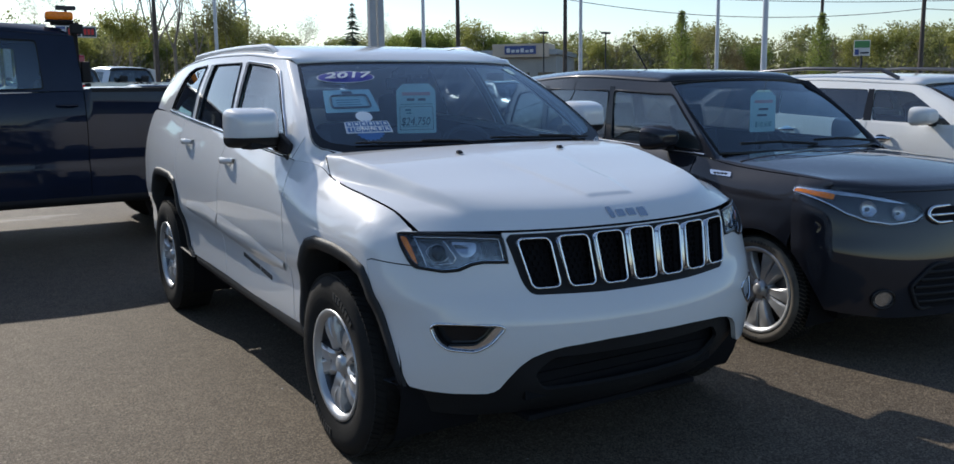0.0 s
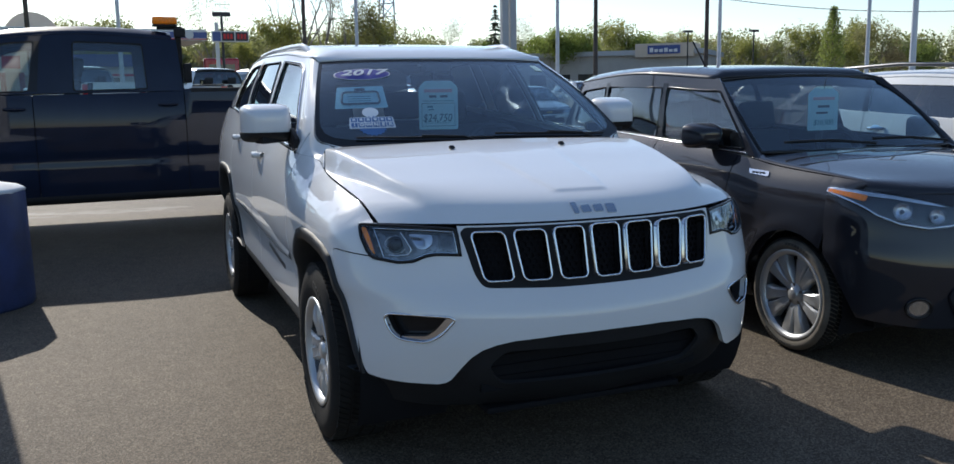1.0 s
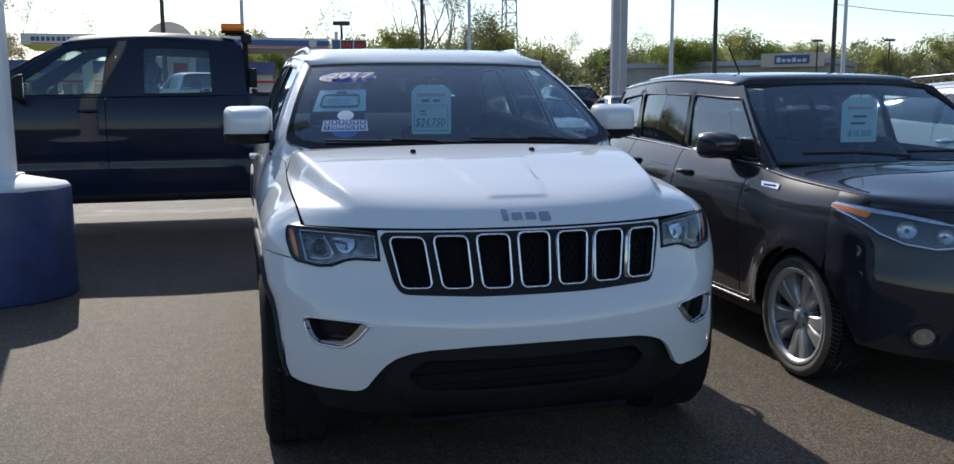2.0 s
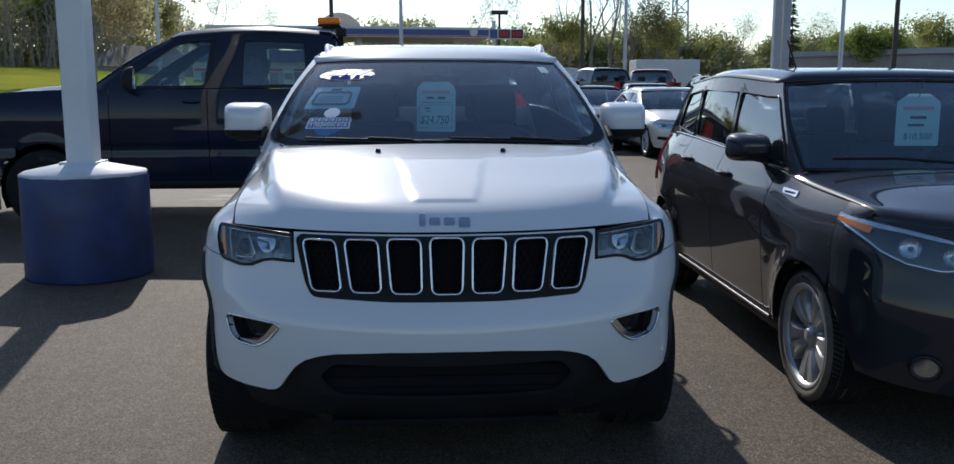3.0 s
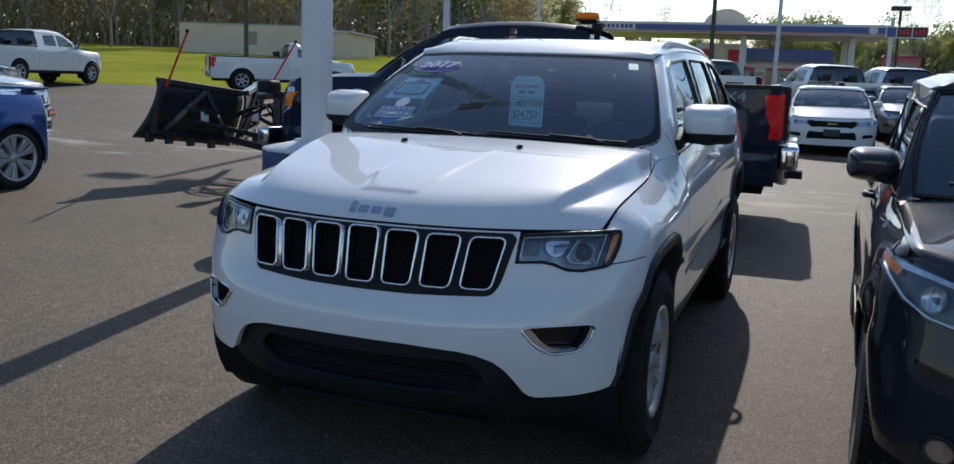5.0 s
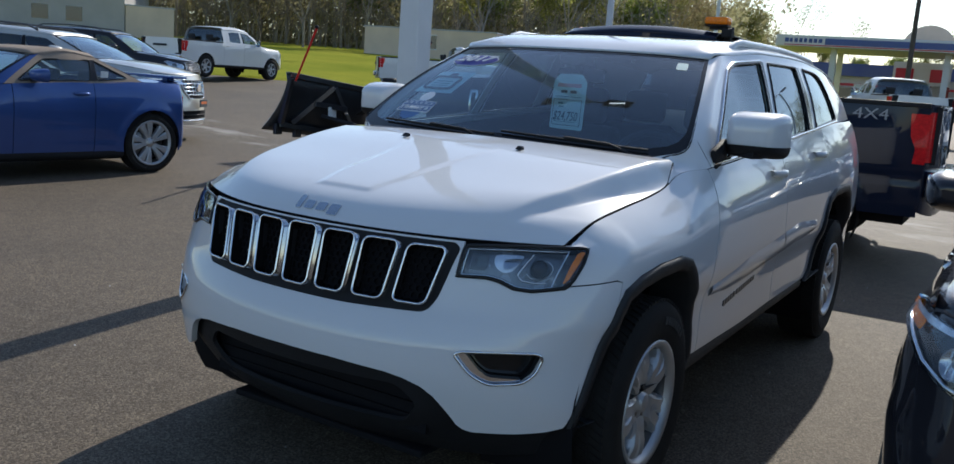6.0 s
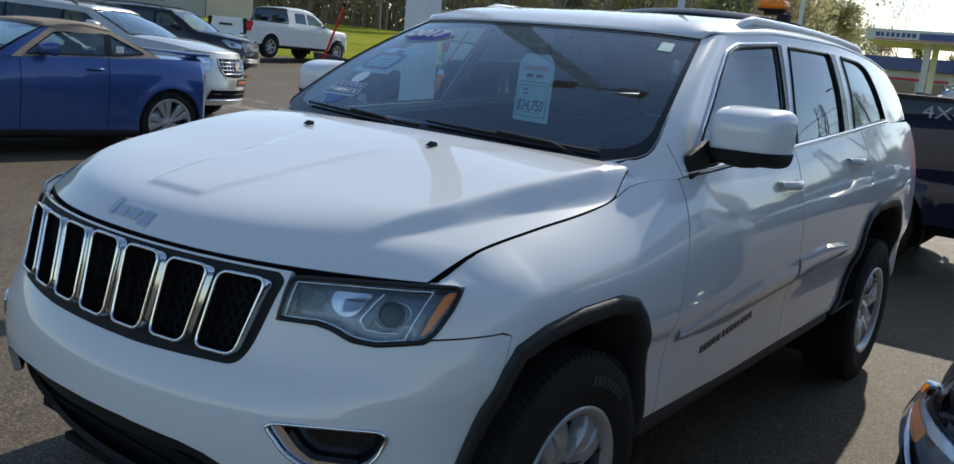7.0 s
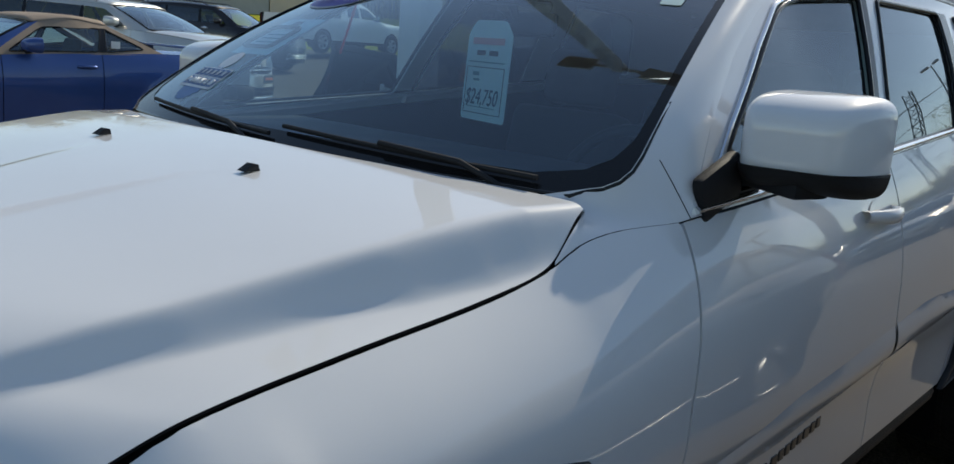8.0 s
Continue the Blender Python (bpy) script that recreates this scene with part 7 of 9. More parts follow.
    part("side_lamp", box(x + 0.03, x + 0.11, y - 0.12, y - 0.02, 1.55, 1.75, 0.015), M["plastic"], bc)


build_plough_truck()


def build_plough():
    """The V of a snow plough in front of the truck, on its lifting frame."""
    pl = thing("snow_plough", "black steel snow plough with ribs and two red marker rods", "snow plough", TRUCK @ pose(0, -1.97, 0))
    up = 0.36
    black = M["plough"]
    for s in (1, -1):
        # a curved mouldboard, its back turned to the truck
        t = np.linspace(0, 1, 14)
        low = lambda a: 0.45 + 0.15 * a
        lean = lambda k: -0.22 * (1 - k) ** 1.7 - 0.035 * max(0, k - 0.85) / 0.15
        n = 12
        P = []
        for i in range(n + 1):
            a = i / n
            P.append([(s * (0.03 + 1.15 * a * (1 + 0.10 * (1 - k) ** 2 * a)), 0.12 - 0.45 * a + lean(k) - 0.10 * a * a * (1 - k) ** 2, low(a) + 0.735 * k) for k in t])
        sheet("mouldboard", P, black, pl, "black curved plough blade", thick=0.02)
        # frame and ribs on the back
        at = lambda a, k: Vector((s * (0.03 + 1.15 * a), 0.12 - 0.45 * a + lean(k) + 0.045, low(a) + 0.735 * k))
        for a0, k0, a1, k1 in ((0.02, 0.97, 0.99, 0.97), (0.02, 0.10, 0.99, 0.10), (0.12, 0.15, 0.48, 0.90), (0.48, 0.90, 0.86, 0.15), (0.98, 0.12, 0.98, 0.92), (0.30, 0.55, 0.68, 0.55)):
            p, q = at(a0, k0), at(a1, k1)
            d = (q - p)
            m = Matrix.Translation((p + q) / 2) @ d.to_track_quat("Z", "Y").to_matrix().to_4x4()
            part("rib", box(-0.03, 0.03, -0.035, 0.035, -d.length / 2, d.length / 2, 0.006, 1, None, m), black, pl)
        cap_a, cap_b = at(0.0, 1.0), at(1.0, 1.0)
        d = cap_b - cap_a
        part("top_flange", box(-0.045, 0.045, -0.012, 0.012, -d.length / 2, d.length / 2, 0.004, 1, None, Matrix.Translation((cap_a + cap_b) / 2 - Vector((0, 0.02, 0))) @ d.to_track_quat("Z", "Y").to_matrix().to_4x4()), M["plough"], pl)
        for k in (0.25, 0.5, 0.75, 0.97):
            p = at(k, 0.0)
            part("trip_shoe", box(p.x - 0.06, p.x + 0.06, p.y - 0.05, p.y + 0.01, p.z - 0.06, p.z + 0.08, 0.015), black, pl)
        tube("marker_rod", [(s * 1.16, -0.22, 1.24), (s * 1.25, 0.17, 1.90)], 0.014, M["rod_red"], pl, "bright red marker rod")
        bm = bmesh.new()
        bmesh.ops.create_uvsphere(bm, u_segments=8, v_segments=6, radius=0.024, matrix=Matrix.Translation((s * 1.25, 0.17, 1.91)))
        part("rod_tip", bm, M["plastic"], pl)
        p = at(0.48, 0.45)
        part("warning_label", box(p.x - 0.08, p.x + 0.08, p.y + 0.04, p.y + 0.046, p.z - 0.09, p.z + 0.07), M["tag_white"], pl)
        # push beams and rams
        part("push_beam", cyl((s * 0.38, 1.10, 0.42), (s * 0.25, 0.10, 0.55), 0.05, 0.05, 10), black, pl)
        part("ram", cyl((s * 0.15, 0.95, 0.55), (s * 0.75, -0.12, 0.80), 0.035, 0.03, 12), M["plastic"], pl)
        part("upright", box(s * 0.42 - 0.04, s * 0.42 + 0.04, 0.86, 0.96, 0.40, 1.22, 0.008), black, pl)
        lamp = part("plough_lamp", box(s * 0.58 - 0.14, s * 0.58 + 0.14, 0.78, 0.98, 1.20, 1.36, 0.05, 3), M["plastic"], pl, "black plough headlamp housing", smooth=True)
        part("lamp_glass", box(s * 0.58 - 0.12, s * 0.58 + 0.12, 0.765, 0.785, 1.22, 1.34, 0.01), M["reflector"], lamp)
    part("lift_bar", box(-0.62, 0.62, 0.86, 0.96, 1.14, 1.22, 0.01), black, pl)
    part("lift_arm", cyl((0, 0.92, 1.18), (0, 0.35, 0.95 + up * 0.5), 0.045, 0.045, 10), black, pl)
    part("lift_ram", cyl((0, 0.90, 0.50), (0, 0.60, 1.08), 0.04, 0.035, 12), M["steel"], pl)
    part("pump_box", box(-0.28, 0.28, 0.72, 0.98, 0.62, 0.98, 0.03), M["plastic"], pl)
    part("a_frame", box(-0.40, 0.40, 0.80, 1.12, 0.34, 0.46, 0.02), black, pl)
    part("stand_foot", box(-0.30, -0.20, 0.86, 0.96, 0.0, 0.40, 0.008), black, pl)
    rnd = random.Random(4)
    for i in range(14):
        x0, x1 = rnd.uniform(-0.4, 0.4), rnd.uniform(-0.7, 0.7)
        tube("hose", [(x0, 0.80, 0.85), (x0 * 0.6 + x1 * 0.4, 0.6 + 0.1 * rnd.random(), 1.05), (x1, 0.40, 0.95), (x1 * 0.8, 0.15, 0.85)], 0.011, M["rubber"], pl)


build_plough()


# -- the blue convertible --
def build_convertible():
    car, S = simple_car("convertible", "blue metallic convertible with closed tan fabric roof", pose(-8.12, 1.40, 0.035, 0, 0, -2), M["blue"],
                        0.95, 2.81, 0.63, 0.93, 0.355, 0.262, "five_blade", 0.26, 0.72, (0.76, 0.98), 0.75, (1.00, 1.05), (1.315, 1.395), 1.47, 2.18, 2.74, deck=(1.10, 1.10),
                        pillars=(2.06,), edge_in=0.86, lean=0.24, detail=True, a_base=0.40, soft_top=M["canvas"], glass_mats=(M["side_glass"], M["side_glass"]), arch=1.10)
    for s in (1, -1):
        lamp_front(car, S, [(0.45, 0.62), (0.45, 0.70), (0.80, 0.73), (0.84, 0.66), (0.70, 0.61)], s)
        lamp_rear(car, S, [(0.30, 0.80), (0.80, 0.80), (0.82, 0.92), (0.30, 0.93)], s)
    part("spoiler", box(-0.80, 0.80, 3.14, 3.38, 1.125, 1.155, 0.012, 2), M["blue"], car, "blue boot spoiler", smooth=True)
    for s in (1, -1):
        part("spoiler_foot", box(s * 0.6 - 0.05, s * 0.6 + 0.05, 3.20, 3.30, 1.05, 1.13), M["blue"], car)
    part("window_label", box(0.862, 0.866, 2.16, 2.25, 1.10, 1.17), M["tag_white"], car)


build_convertible()


# -- cars further off; all stand on the land behind the lot --
def on_land(x, y, turn):
    return pose(x, y, float(far_rise(np.array(x), np.array(y))), 0, 0, turn)


def sedan(label, paint, x, y, turn, group="", dark_grille=True):
    car, S = simple_car("sedan", label, on_land(x, y, turn), paint, 0.95, 2.80, 1.08, 0.92, 0.33, 0.225, "five_twin", 0.27, 0.70, (0.78, 0.99), 0.42, (0.98, 1.02), (1.36, 1.46), 1.22, 2.55, 3.20, deck=(1.06, 1.06),
                        pillars=(1.55, 2.45), edge_in=0.86, lean=0.22, a_base=0.34, group=group)
    for s in (1, -1):
        lamp_front(car, S, [(0.48, 0.64), (0.46, 0.70), (0.84, 0.75), (0.87, 0.70), (0.74, 0.63)], s)
        lamp_rear(car, S, [(0.45, 0.80), (0.86, 0.80), (0.84, 0.94), (0.45, 0.94)], s)
    g = grille(car, S, [(-0.40, 0.60), (0.40, 0.60), (0.50, 0.69), (0.46, 0.72), (-0.46, 0.72), (-0.50, 0.69)], 2 if dark_grille else 3, M["gloss_black"] if dark_grille else M["chrome"])
    c = S.on_front([0], [0.665], 0.012)[0]
    part("emblem", box(-0.09, 0.09, c[1] - 0.012, c[1], 0.650, 0.680, 0.005), M["sign_yellow"], g, "small gold emblem")
    grille(car, S, [(-0.48, 0.36), (0.48, 0.36), (0.44, 0.50), (-0.44, 0.50)], 2, M["gloss_black"], "lower_grille")
    part("dealer_plate", box(-0.16, 0.16, c[1] - 0.05, c[1] - 0.035, 0.42, 0.56), M["ink"], car, "black dealer plate")
    for s in (1, -1):
        patch("fog_pocket", S.fp(rounded([(s * x, z) for x, z in [(0.60, 0.38), (0.60, 0.46), (0.80, 0.47), (0.82, 0.41)]], 0.02)), S.front, M["gloss_black"], car, step=0.05, sign=1, off=0.006)
    return car


def suv(name, label, paint, m, group="", tall=1.66, shield=False):
    k = tall / 1.66
    up = 0.10 if shield else 0.0
    car, S = simple_car(name, label, m, paint, 0.93, 2.80, 1.02, 0.945, 0.36, 0.24, "five_twin", 0.32, 0.80, (0.96 + up, 1.12 + up), 0.35, (1.10 + up, 1.20 + up), (1.53 * k, 1.64 * k), 1.15, 3.30, 3.62,
                        pillars=(1.50, 2.45), edge_in=0.86, lean=0.22, a_base=0.36, group=group)
    for s in (1, -1):
        lamp_front(car, S, [(0.58, 0.78), (0.52, 0.96), (0.78, 1.04), (0.89, 1.03), (0.86, 0.88), (0.70, 0.77)] if shield else [(0.56, 0.74), (0.54, 0.84), (0.84, 0.93), (0.89, 0.90), (0.82, 0.76)], s)
        lamp_rear(car, S, [(0.60, 0.90), (0.88, 0.90), (0.86, 1.18), (0.72, 1.18)], s)
        tube("roof_rail", [(s * 0.66, 1.40, 1.585 * k), (s * 0.68, 1.55, 1.66 * k), (s * 0.69, 2.3, 1.69 * k), (s * 0.68, 3.0, 1.665 * k), (s * 0.66, 3.15, 1.60 * k)], 0.016, M["alloy_dark"], car)
    if shield:
        g = grille(car, S, [(-0.30, 0.69), (0.30, 0.69), (0.43, 0.83), (0.44, 0.98), (-0.44, 0.98), (-0.43, 0.83)], 4)
        for x in np.linspace(-0.36, 0.36, 9):
            tube("grille_upright", S.on_front([x, x], [0.74 + 0.14 * abs(x) ** 1.5, 0.965], 0.010).tolist(), 0.006, M["chrome"], g)
        c = S.on_front([0], [0.86], 0.02)[0]
        part("emblem", cyl(tuple(c), tuple(c + [0, -0.02, 0]), 0.075, 0.065, 18), M["chrome"], g)
        grille(car, S, [(-0.66, 0.37), (0.66, 0.37), (0.60, 0.50), (-0.60, 0.50)], 1, M["plastic"], "lower_grille")
        tube("bumper_strip", S.on_front(np.linspace(-0.78, 0.78, 14), np.full(14, 0.345), 0.012).tolist(), 0.016, M["chrome"], car)
        pl = part("dealer_plate", box(-0.15, 0.15, c[1] - 0.10, c[1] - 0.085, 0.56, 0.68), M["ink"], car, "black dealer plate with orange print")
        part("plate_print", box(-0.12, 0.12, c[1] - 0.104, c[1] - 0.1, 0.61, 0.65), M["sign_orange"], pl)
    else:
        grille(car, S, [(-0.46, 0.66), (0.46, 0.66), (0.50, 0.90), (-0.50, 0.90)], 5)
        grille(car, S, [(-0.60, 0.36), (0.60, 0.36), (0.55, 0.52), (-0.55, 0.52)], 3, M["alloy"], "lower_grille")
    return car, S


def pickup(label, paint, x, y, turn, crew=True, group=""):
    cab = 2.72 if crew else 1.72
    wb = 3.65 if crew else 3.38
    car, S = simple_car("pickup_truck", label, on_land(x, y, turn), paint, 0.95, wb, 1.20, 0.99, 0.40, 0.235, "six", 0.46, 0.98, (1.12, 1.24), 0.40, (1.24, 1.27), (1.68, 1.84), 1.22, cab - 0.10, cab - 0.05,
                        pillars=(1.62,) if crew else (), truck=(cab, 1.26), edge_in=0.90, lean=0.185, a_base=0.30, nose_pow=0.55, nose_z=(0.3, 0.6, 0.9), group=group, category="truck")
    for s in (1, -1):
        lamp_front(car, S, [(0.66, 0.86), (0.66, 1.04), (0.93, 1.04), (0.95, 0.88)], s)
        lamp_rear(car, S, [(0.82, 0.86), (0.965, 0.86), (0.965, 1.20), (0.82, 1.20)], s)
        lamp_side(car, S, wb + 0.90, wb + 1.05, 0.86, 1.20, s)
    grille(car, S, [(-0.60, 0.74), (0.60, 0.74), (0.62, 1.06), (-0.62, 1.06)], 3)
    part("rear_bumper_bar", box(-0.95, 0.95, wb + 1.17, wb + 1.32, 0.55, 0.72, 0.03), M["chrome"], car, "chrome rear bumper")
    b = box(-0.30, 0.30, wb + 1.195, wb + 1.21, 0.98, 1.05)
    part("tailgate_badge", b, M["moulding"], car)
    return car


ROW = "cars parked in the lot"
suv("estate_suv", "white crossover with grey roof rails parked beside the black hatchback", M["white2"], pose(5.20, -0.10, 0, 0, 0, -1), "", 1.56)
suv("luxury_suv", "pale silver crossover with bright slatted grille, parked on the lot", M["champagne"], on_land(-10.6, 6.7, 119), ROW, 1.66, True)
sedan("black sedan facing the camera's lane, pale label in windscreen", M["dark"], 4.15, 16.9, 3, ROW)
sedan("white sedan with dark barred grille parked behind the dark pickup", M["white2"], 1.55, 17.4, 2, ROW)
sedan("pale silver sedan parked in the row behind", M["champagne"], 5.45, 14.7, 2, ROW)
sedan("dark grey sedan parked in the row behind", M["grey"], 3.6, 22.6, 4, ROW)
sedan("dark sedan parked in the row behind", M["dark"], 7.3, 24.6, -6, ROW)
sedan("silver sedan parked further back in the lot", M["silver"], 10.6, 21.5, -8, ROW)
pickup("white crew-cab pickup with chrome bumper by the grass", M["white2"], -24.7, 22.3, 188, True, ROW)
pickup("white single-cab pickup with red tail lamps by the grass", M["white2"], -16.6, 27.2, 132, False, ROW)
pickup("silver crew-cab pickup, tailgate towards the lane", M["silver"], 0.56, 29.6, 204, True, ROW)
pickup("silver-grey crew-cab pickup, tailgate towards the lane", M["silver"], 2.8, 32.4, 204, True, ROW)
pickup("white crew-cab pickup, tailgate towards the lane", M["white2"], -3.4, 31.5, 204, True, ROW)
pickup("grey crew-cab pickup in the far row", M["grey"], 6.6, 34.8, 200, True, ROW)
pickup("dark red pickup in the far row", M["red"], 9.8, 35.5, 170, True, ROW)
suv("estate_suv", "dark crossover parked in the far row", M["dark"], on_land(10.2, 28.6, 172), ROW)
suv("estate_suv", "black crossover parked behind the pale crossover", M["black"], on_land(-18.6, 13.4, 119), ROW)
for x, y, turn, p, word in ((16.0, 27.0, -8, "silver", "silver"), (19.5, 26.0, -8, "white2", "white"), (14.5, 21.0, -6, "grey", "grey"), (18.2, 17.5, -6, "white2", "white"), (24.0, 24.0, -10, "red", "red"), (13.5, 11.5, -4, "champagne", "pale silver")):
    suv("estate_suv", word + " crossover parked in the rows across the lot", M[p], on_land(x, y, turn), ROW)


# ---- the lot's lamp post on its blue concrete foot ----
def build_post():
    th = thing("lamp_post", "white steel lamp post on a round blue-painted concrete foot", "lamp post", pose(-2.705, 3.40, 0))
    sheet("foot", lathe([(0.0, 0.002), (0.0, 0.47), (0.02, 0.475), (0.40, 0.472), (0.775, 0.468), (0.79, 0.463)], 56)[..., [1, 2, 0]], M["foot_blue"], th, "blue-painted concrete foot", close=True)
    sheet("foot_cap", lathe([(0.786, 0.468), (0.80, 0.474), (0.815, 0.46), (0.885, 0.13), (0.885, 0.01)], 12)[..., [1, 2, 0]], M["foot_white"], th, "white faceted cap", close=True)
    part("pole", box(-0.1, 0.1, -0.1, 0.1, 0.87, 8.6, 0.018, 3), M["pole_white"], th, "square white steel pole", smooth=True)
    part("base_plate", box(-0.14, 0.14, -0.14, 0.14, 0.868, 0.892, 0.006), M["pole_white"], th)
    for s in (-1, 1):
        part("lamp_head", box(s * 0.75 - 0.32, s * 0.75 + 0.32, -0.2, 0.2, 8.45, 8.6, 0.04), M["pole_white"], th)
        part("lamp_arm", box(min(0, s * 0.5), max(0, s * 0.5), -0.04, 0.04, 8.48, 8.56), M["pole_white"], th)


build_post()


# ---- grass field ----
def build_grass():
    th = np.radians(np.linspace(-82, -6, 40))
    rr = np.linspace(0, 1, 30)
    P = []
    for a in th:
        d = np.array([math.sin(a), math.cos(a)])
        near = 32.2 / max(0.2, (-0.53 * d[0] + 0.85 * d[1]))
        far_ = 115.0
        r = near + (far_ - near) * rr ** 1.5 if near < far_ else np.full(30, far_)
        x, y = d[0] * r, d[1] * r
        z = far_rise(x, y) + 0.05
        z[0] -= 0.12
        P.append(np.stack([x, y, z], -1))
    tagged(sheet("lawn", P, M["grass"]), "mown green lawn beyond the lot", "lawn", kind="stuff")


build_grass()


def land(x, y):
    return float(far_rise(np.array(x), np.array(y)))


# ---- trees ----
def limb(rnd, p, d, length, r, depth, segs, leaves, spread, up, leafy):
    n = 4
    q = p.copy()
    for i in range(n):
        nd = (d + Vector((rnd.uniform(-1, 1), rnd.uniform(-1, 1), rnd.uniform(-0.6, 0.9))) * 0.18 + Vector((0, 0, up))).normalized()
        e = q + nd * (length / n)
        r1 = r * (1 - 0.13)
        segs.append((q, e, r, r1))
        q, d, r = e, nd, r1
        if depth <= 1 and rnd.random() < leafy:
            for _ in range(3):
                leaves.append(q + Vector((rnd.uniform(-1, 1), rnd.uniform(-1, 1), rnd.uniform(-1, 1))) * spread * 1.2)
    if depth > 0:
        for k in range(3 if depth > 1 else 4):
            a = rnd.uniform(0, 2 * math.pi)
            side = Vector((math.cos(a), math.sin(a), rnd.uniform(0.1, 0.9)))
            nd = (d * 0.9 + side * 0.75).normalized()
            limb(rnd, q if k < 2 else (p + q) / 2, nd, length * rnd.uniform(0.58, 0.8), r * 0.62, depth - 1, segs, leaves, spread, up, leafy)


def tree(name, label, seed, height, bare, bark, leaf, depth=4, leaf_size=0.26, spread=0.35, up=0.05, trunk=0.28, per=1.0, columnar=False):
    rnd = random.Random(seed)
    th = thing(name, label, "tree", None, "trees round the lot")
    segs, leaves = [], []
    h0 = height * trunk
    segs.append((Vector((0, 0, -0.6)), Vector((0.05, 0, h0)), height * 0.012, height * 0.009))
    if columnar:
        top = Vector((0.1, 0, height))
        segs.append((Vector((0.05, 0, h0)), top, height * 0.012, height * 0.003))
        for i in range(34):
            t = i / 33
            z = h0 * 0.5 + (height - h0 * 0.5) * t
            a = i * 2.4
            w = height * 0.17 * (1 - t) ** 0.6 + 0.15
            e = Vector((math.cos(a) * w, math.sin(a) * w, z + w * 1.4))
            segs.append((Vector((0.05, 0, z)), e, height * 0.004, height * 0.002))
        for i in range(1500):
            t = rnd.random() ** 1.25
            w = height * 0.20 * (0.45 + 0.9 * t if t < 0.35 else 1.12 * (1 - t) ** 0.75) * (1 + 0.25 * math.sin(9 * t + 3 * rnd.random()))
            q, r = rnd.uniform(0, 2 * math.pi), w * math.sqrt(rnd.random())
            leaves.append(Vector((0.05 + r * math.cos(q), r * math.sin(q), height * (0.12 + 0.90 * t))))
    else:
        for k in range(4):
            a = k * 1.6 + rnd.uniform(-0.4, 0.4)
            d = Vector((math.cos(a) * 0.55, math.sin(a) * 0.55, 1)).normalized()
            limb(rnd, Vector((0.05, 0, h0 * (0.75 + 0.08 * k))), d, height * 0.26, height * 0.0058, depth - 1, segs, leaves, spread, up, 1 - bare)
    pieces = []
    for p, q, r0, r1 in segs:
        ax = (q - p).normalized()
        u = ax.orthogonal().normalized()
        w = ax.cross(u)
        n = 5 if r0 > 0.05 else 3
        v = [p + (u * math.cos(2 * math.pi * i / n) + w * math.sin(2 * math.pi * i / n)) * r0 for i in range(n)] + [q + (u * math.cos(2 * math.pi * i / n) + w * math.sin(2 * math.pi * i / n)) * r1 for i in range(n)]
        pieces.append((v, [(i, (i + 1) % n, n + (i + 1) % n, n + i) for i in range(n)]))
    joined("trunk", pieces, bark, th)
    lv = []
    for c in leaves:
        for _ in range(int(per) + (rnd.random() < per % 1)):
            s = leaf_size * rnd.uniform(0.55, 1.25)
            a = Vector((rnd.gauss(0, 1), rnd.gauss(0, 1), rnd.gauss(0, 1))).normalized()
            b = a.orthogonal().normalized()
            o = c + Vector((rnd.uniform(-1, 1), rnd.uniform(-1, 1), rnd.uniform(-1, 1))) * spread
            cx = a.cross(b)
            lv.append(([o - b * s, o + cx * s * 0.9, o + b * s], [(0, 1, 2)]))
    if lv:
        joined("crown", lv, leaf, th)
    return th


def conifer(seed, height):
    rnd = random.Random(seed)
    th = thing("spruce", "dark green spruce far behind the lot", "tree", None, "trees round the lot")
    part("trunk", cyl((0, 0, -0.5), (0, 0, height), height * 0.018, 0.02, 6), M["bark"], th)
    lv = []
    for i in range(60):
        t = i / 59
        z = height * (0.12 + 0.88 * t) + rnd.uniform(-0.2, 0.2)
        w = height * 0.20 * (1 - t) + 0.1
        for k in range(9):
            a = rnd.uniform(0, 2 * math.pi)
            w *= rnd.uniform(0.9, 1.1)
            for m in np.linspace(0.25, 1, 4):
                o = Vector((math.cos(a) * w * m, math.sin(a) * w * m, z - 0.25 * w * m))
                s = 0.28
                d = Vector((math.cos(a), math.sin(a), -0.35))
                e = d.cross(Vector((0, 0, 1))).normalized()
                lv.append(([o - d * s, o + e * s * 0.5, o + d * s, o - e * s * 0.5], [(0, 1, 2, 3)]))
    joined("crown", lv, M["leaf_dark"], th)
    return th


def put(ob, x, y, size=1.0, turn=0.0):
    m = pose(x, y, float(far_rise(np.array(x), np.array(y))) - 0.1, 0, 0, turn)
    c = copy_thing(ob, m)
    c.scale = (size, size, size)
    return c


def polar(az, r):
    return math.sin(radians(az)) * r, math.cos(radians(az)) * r


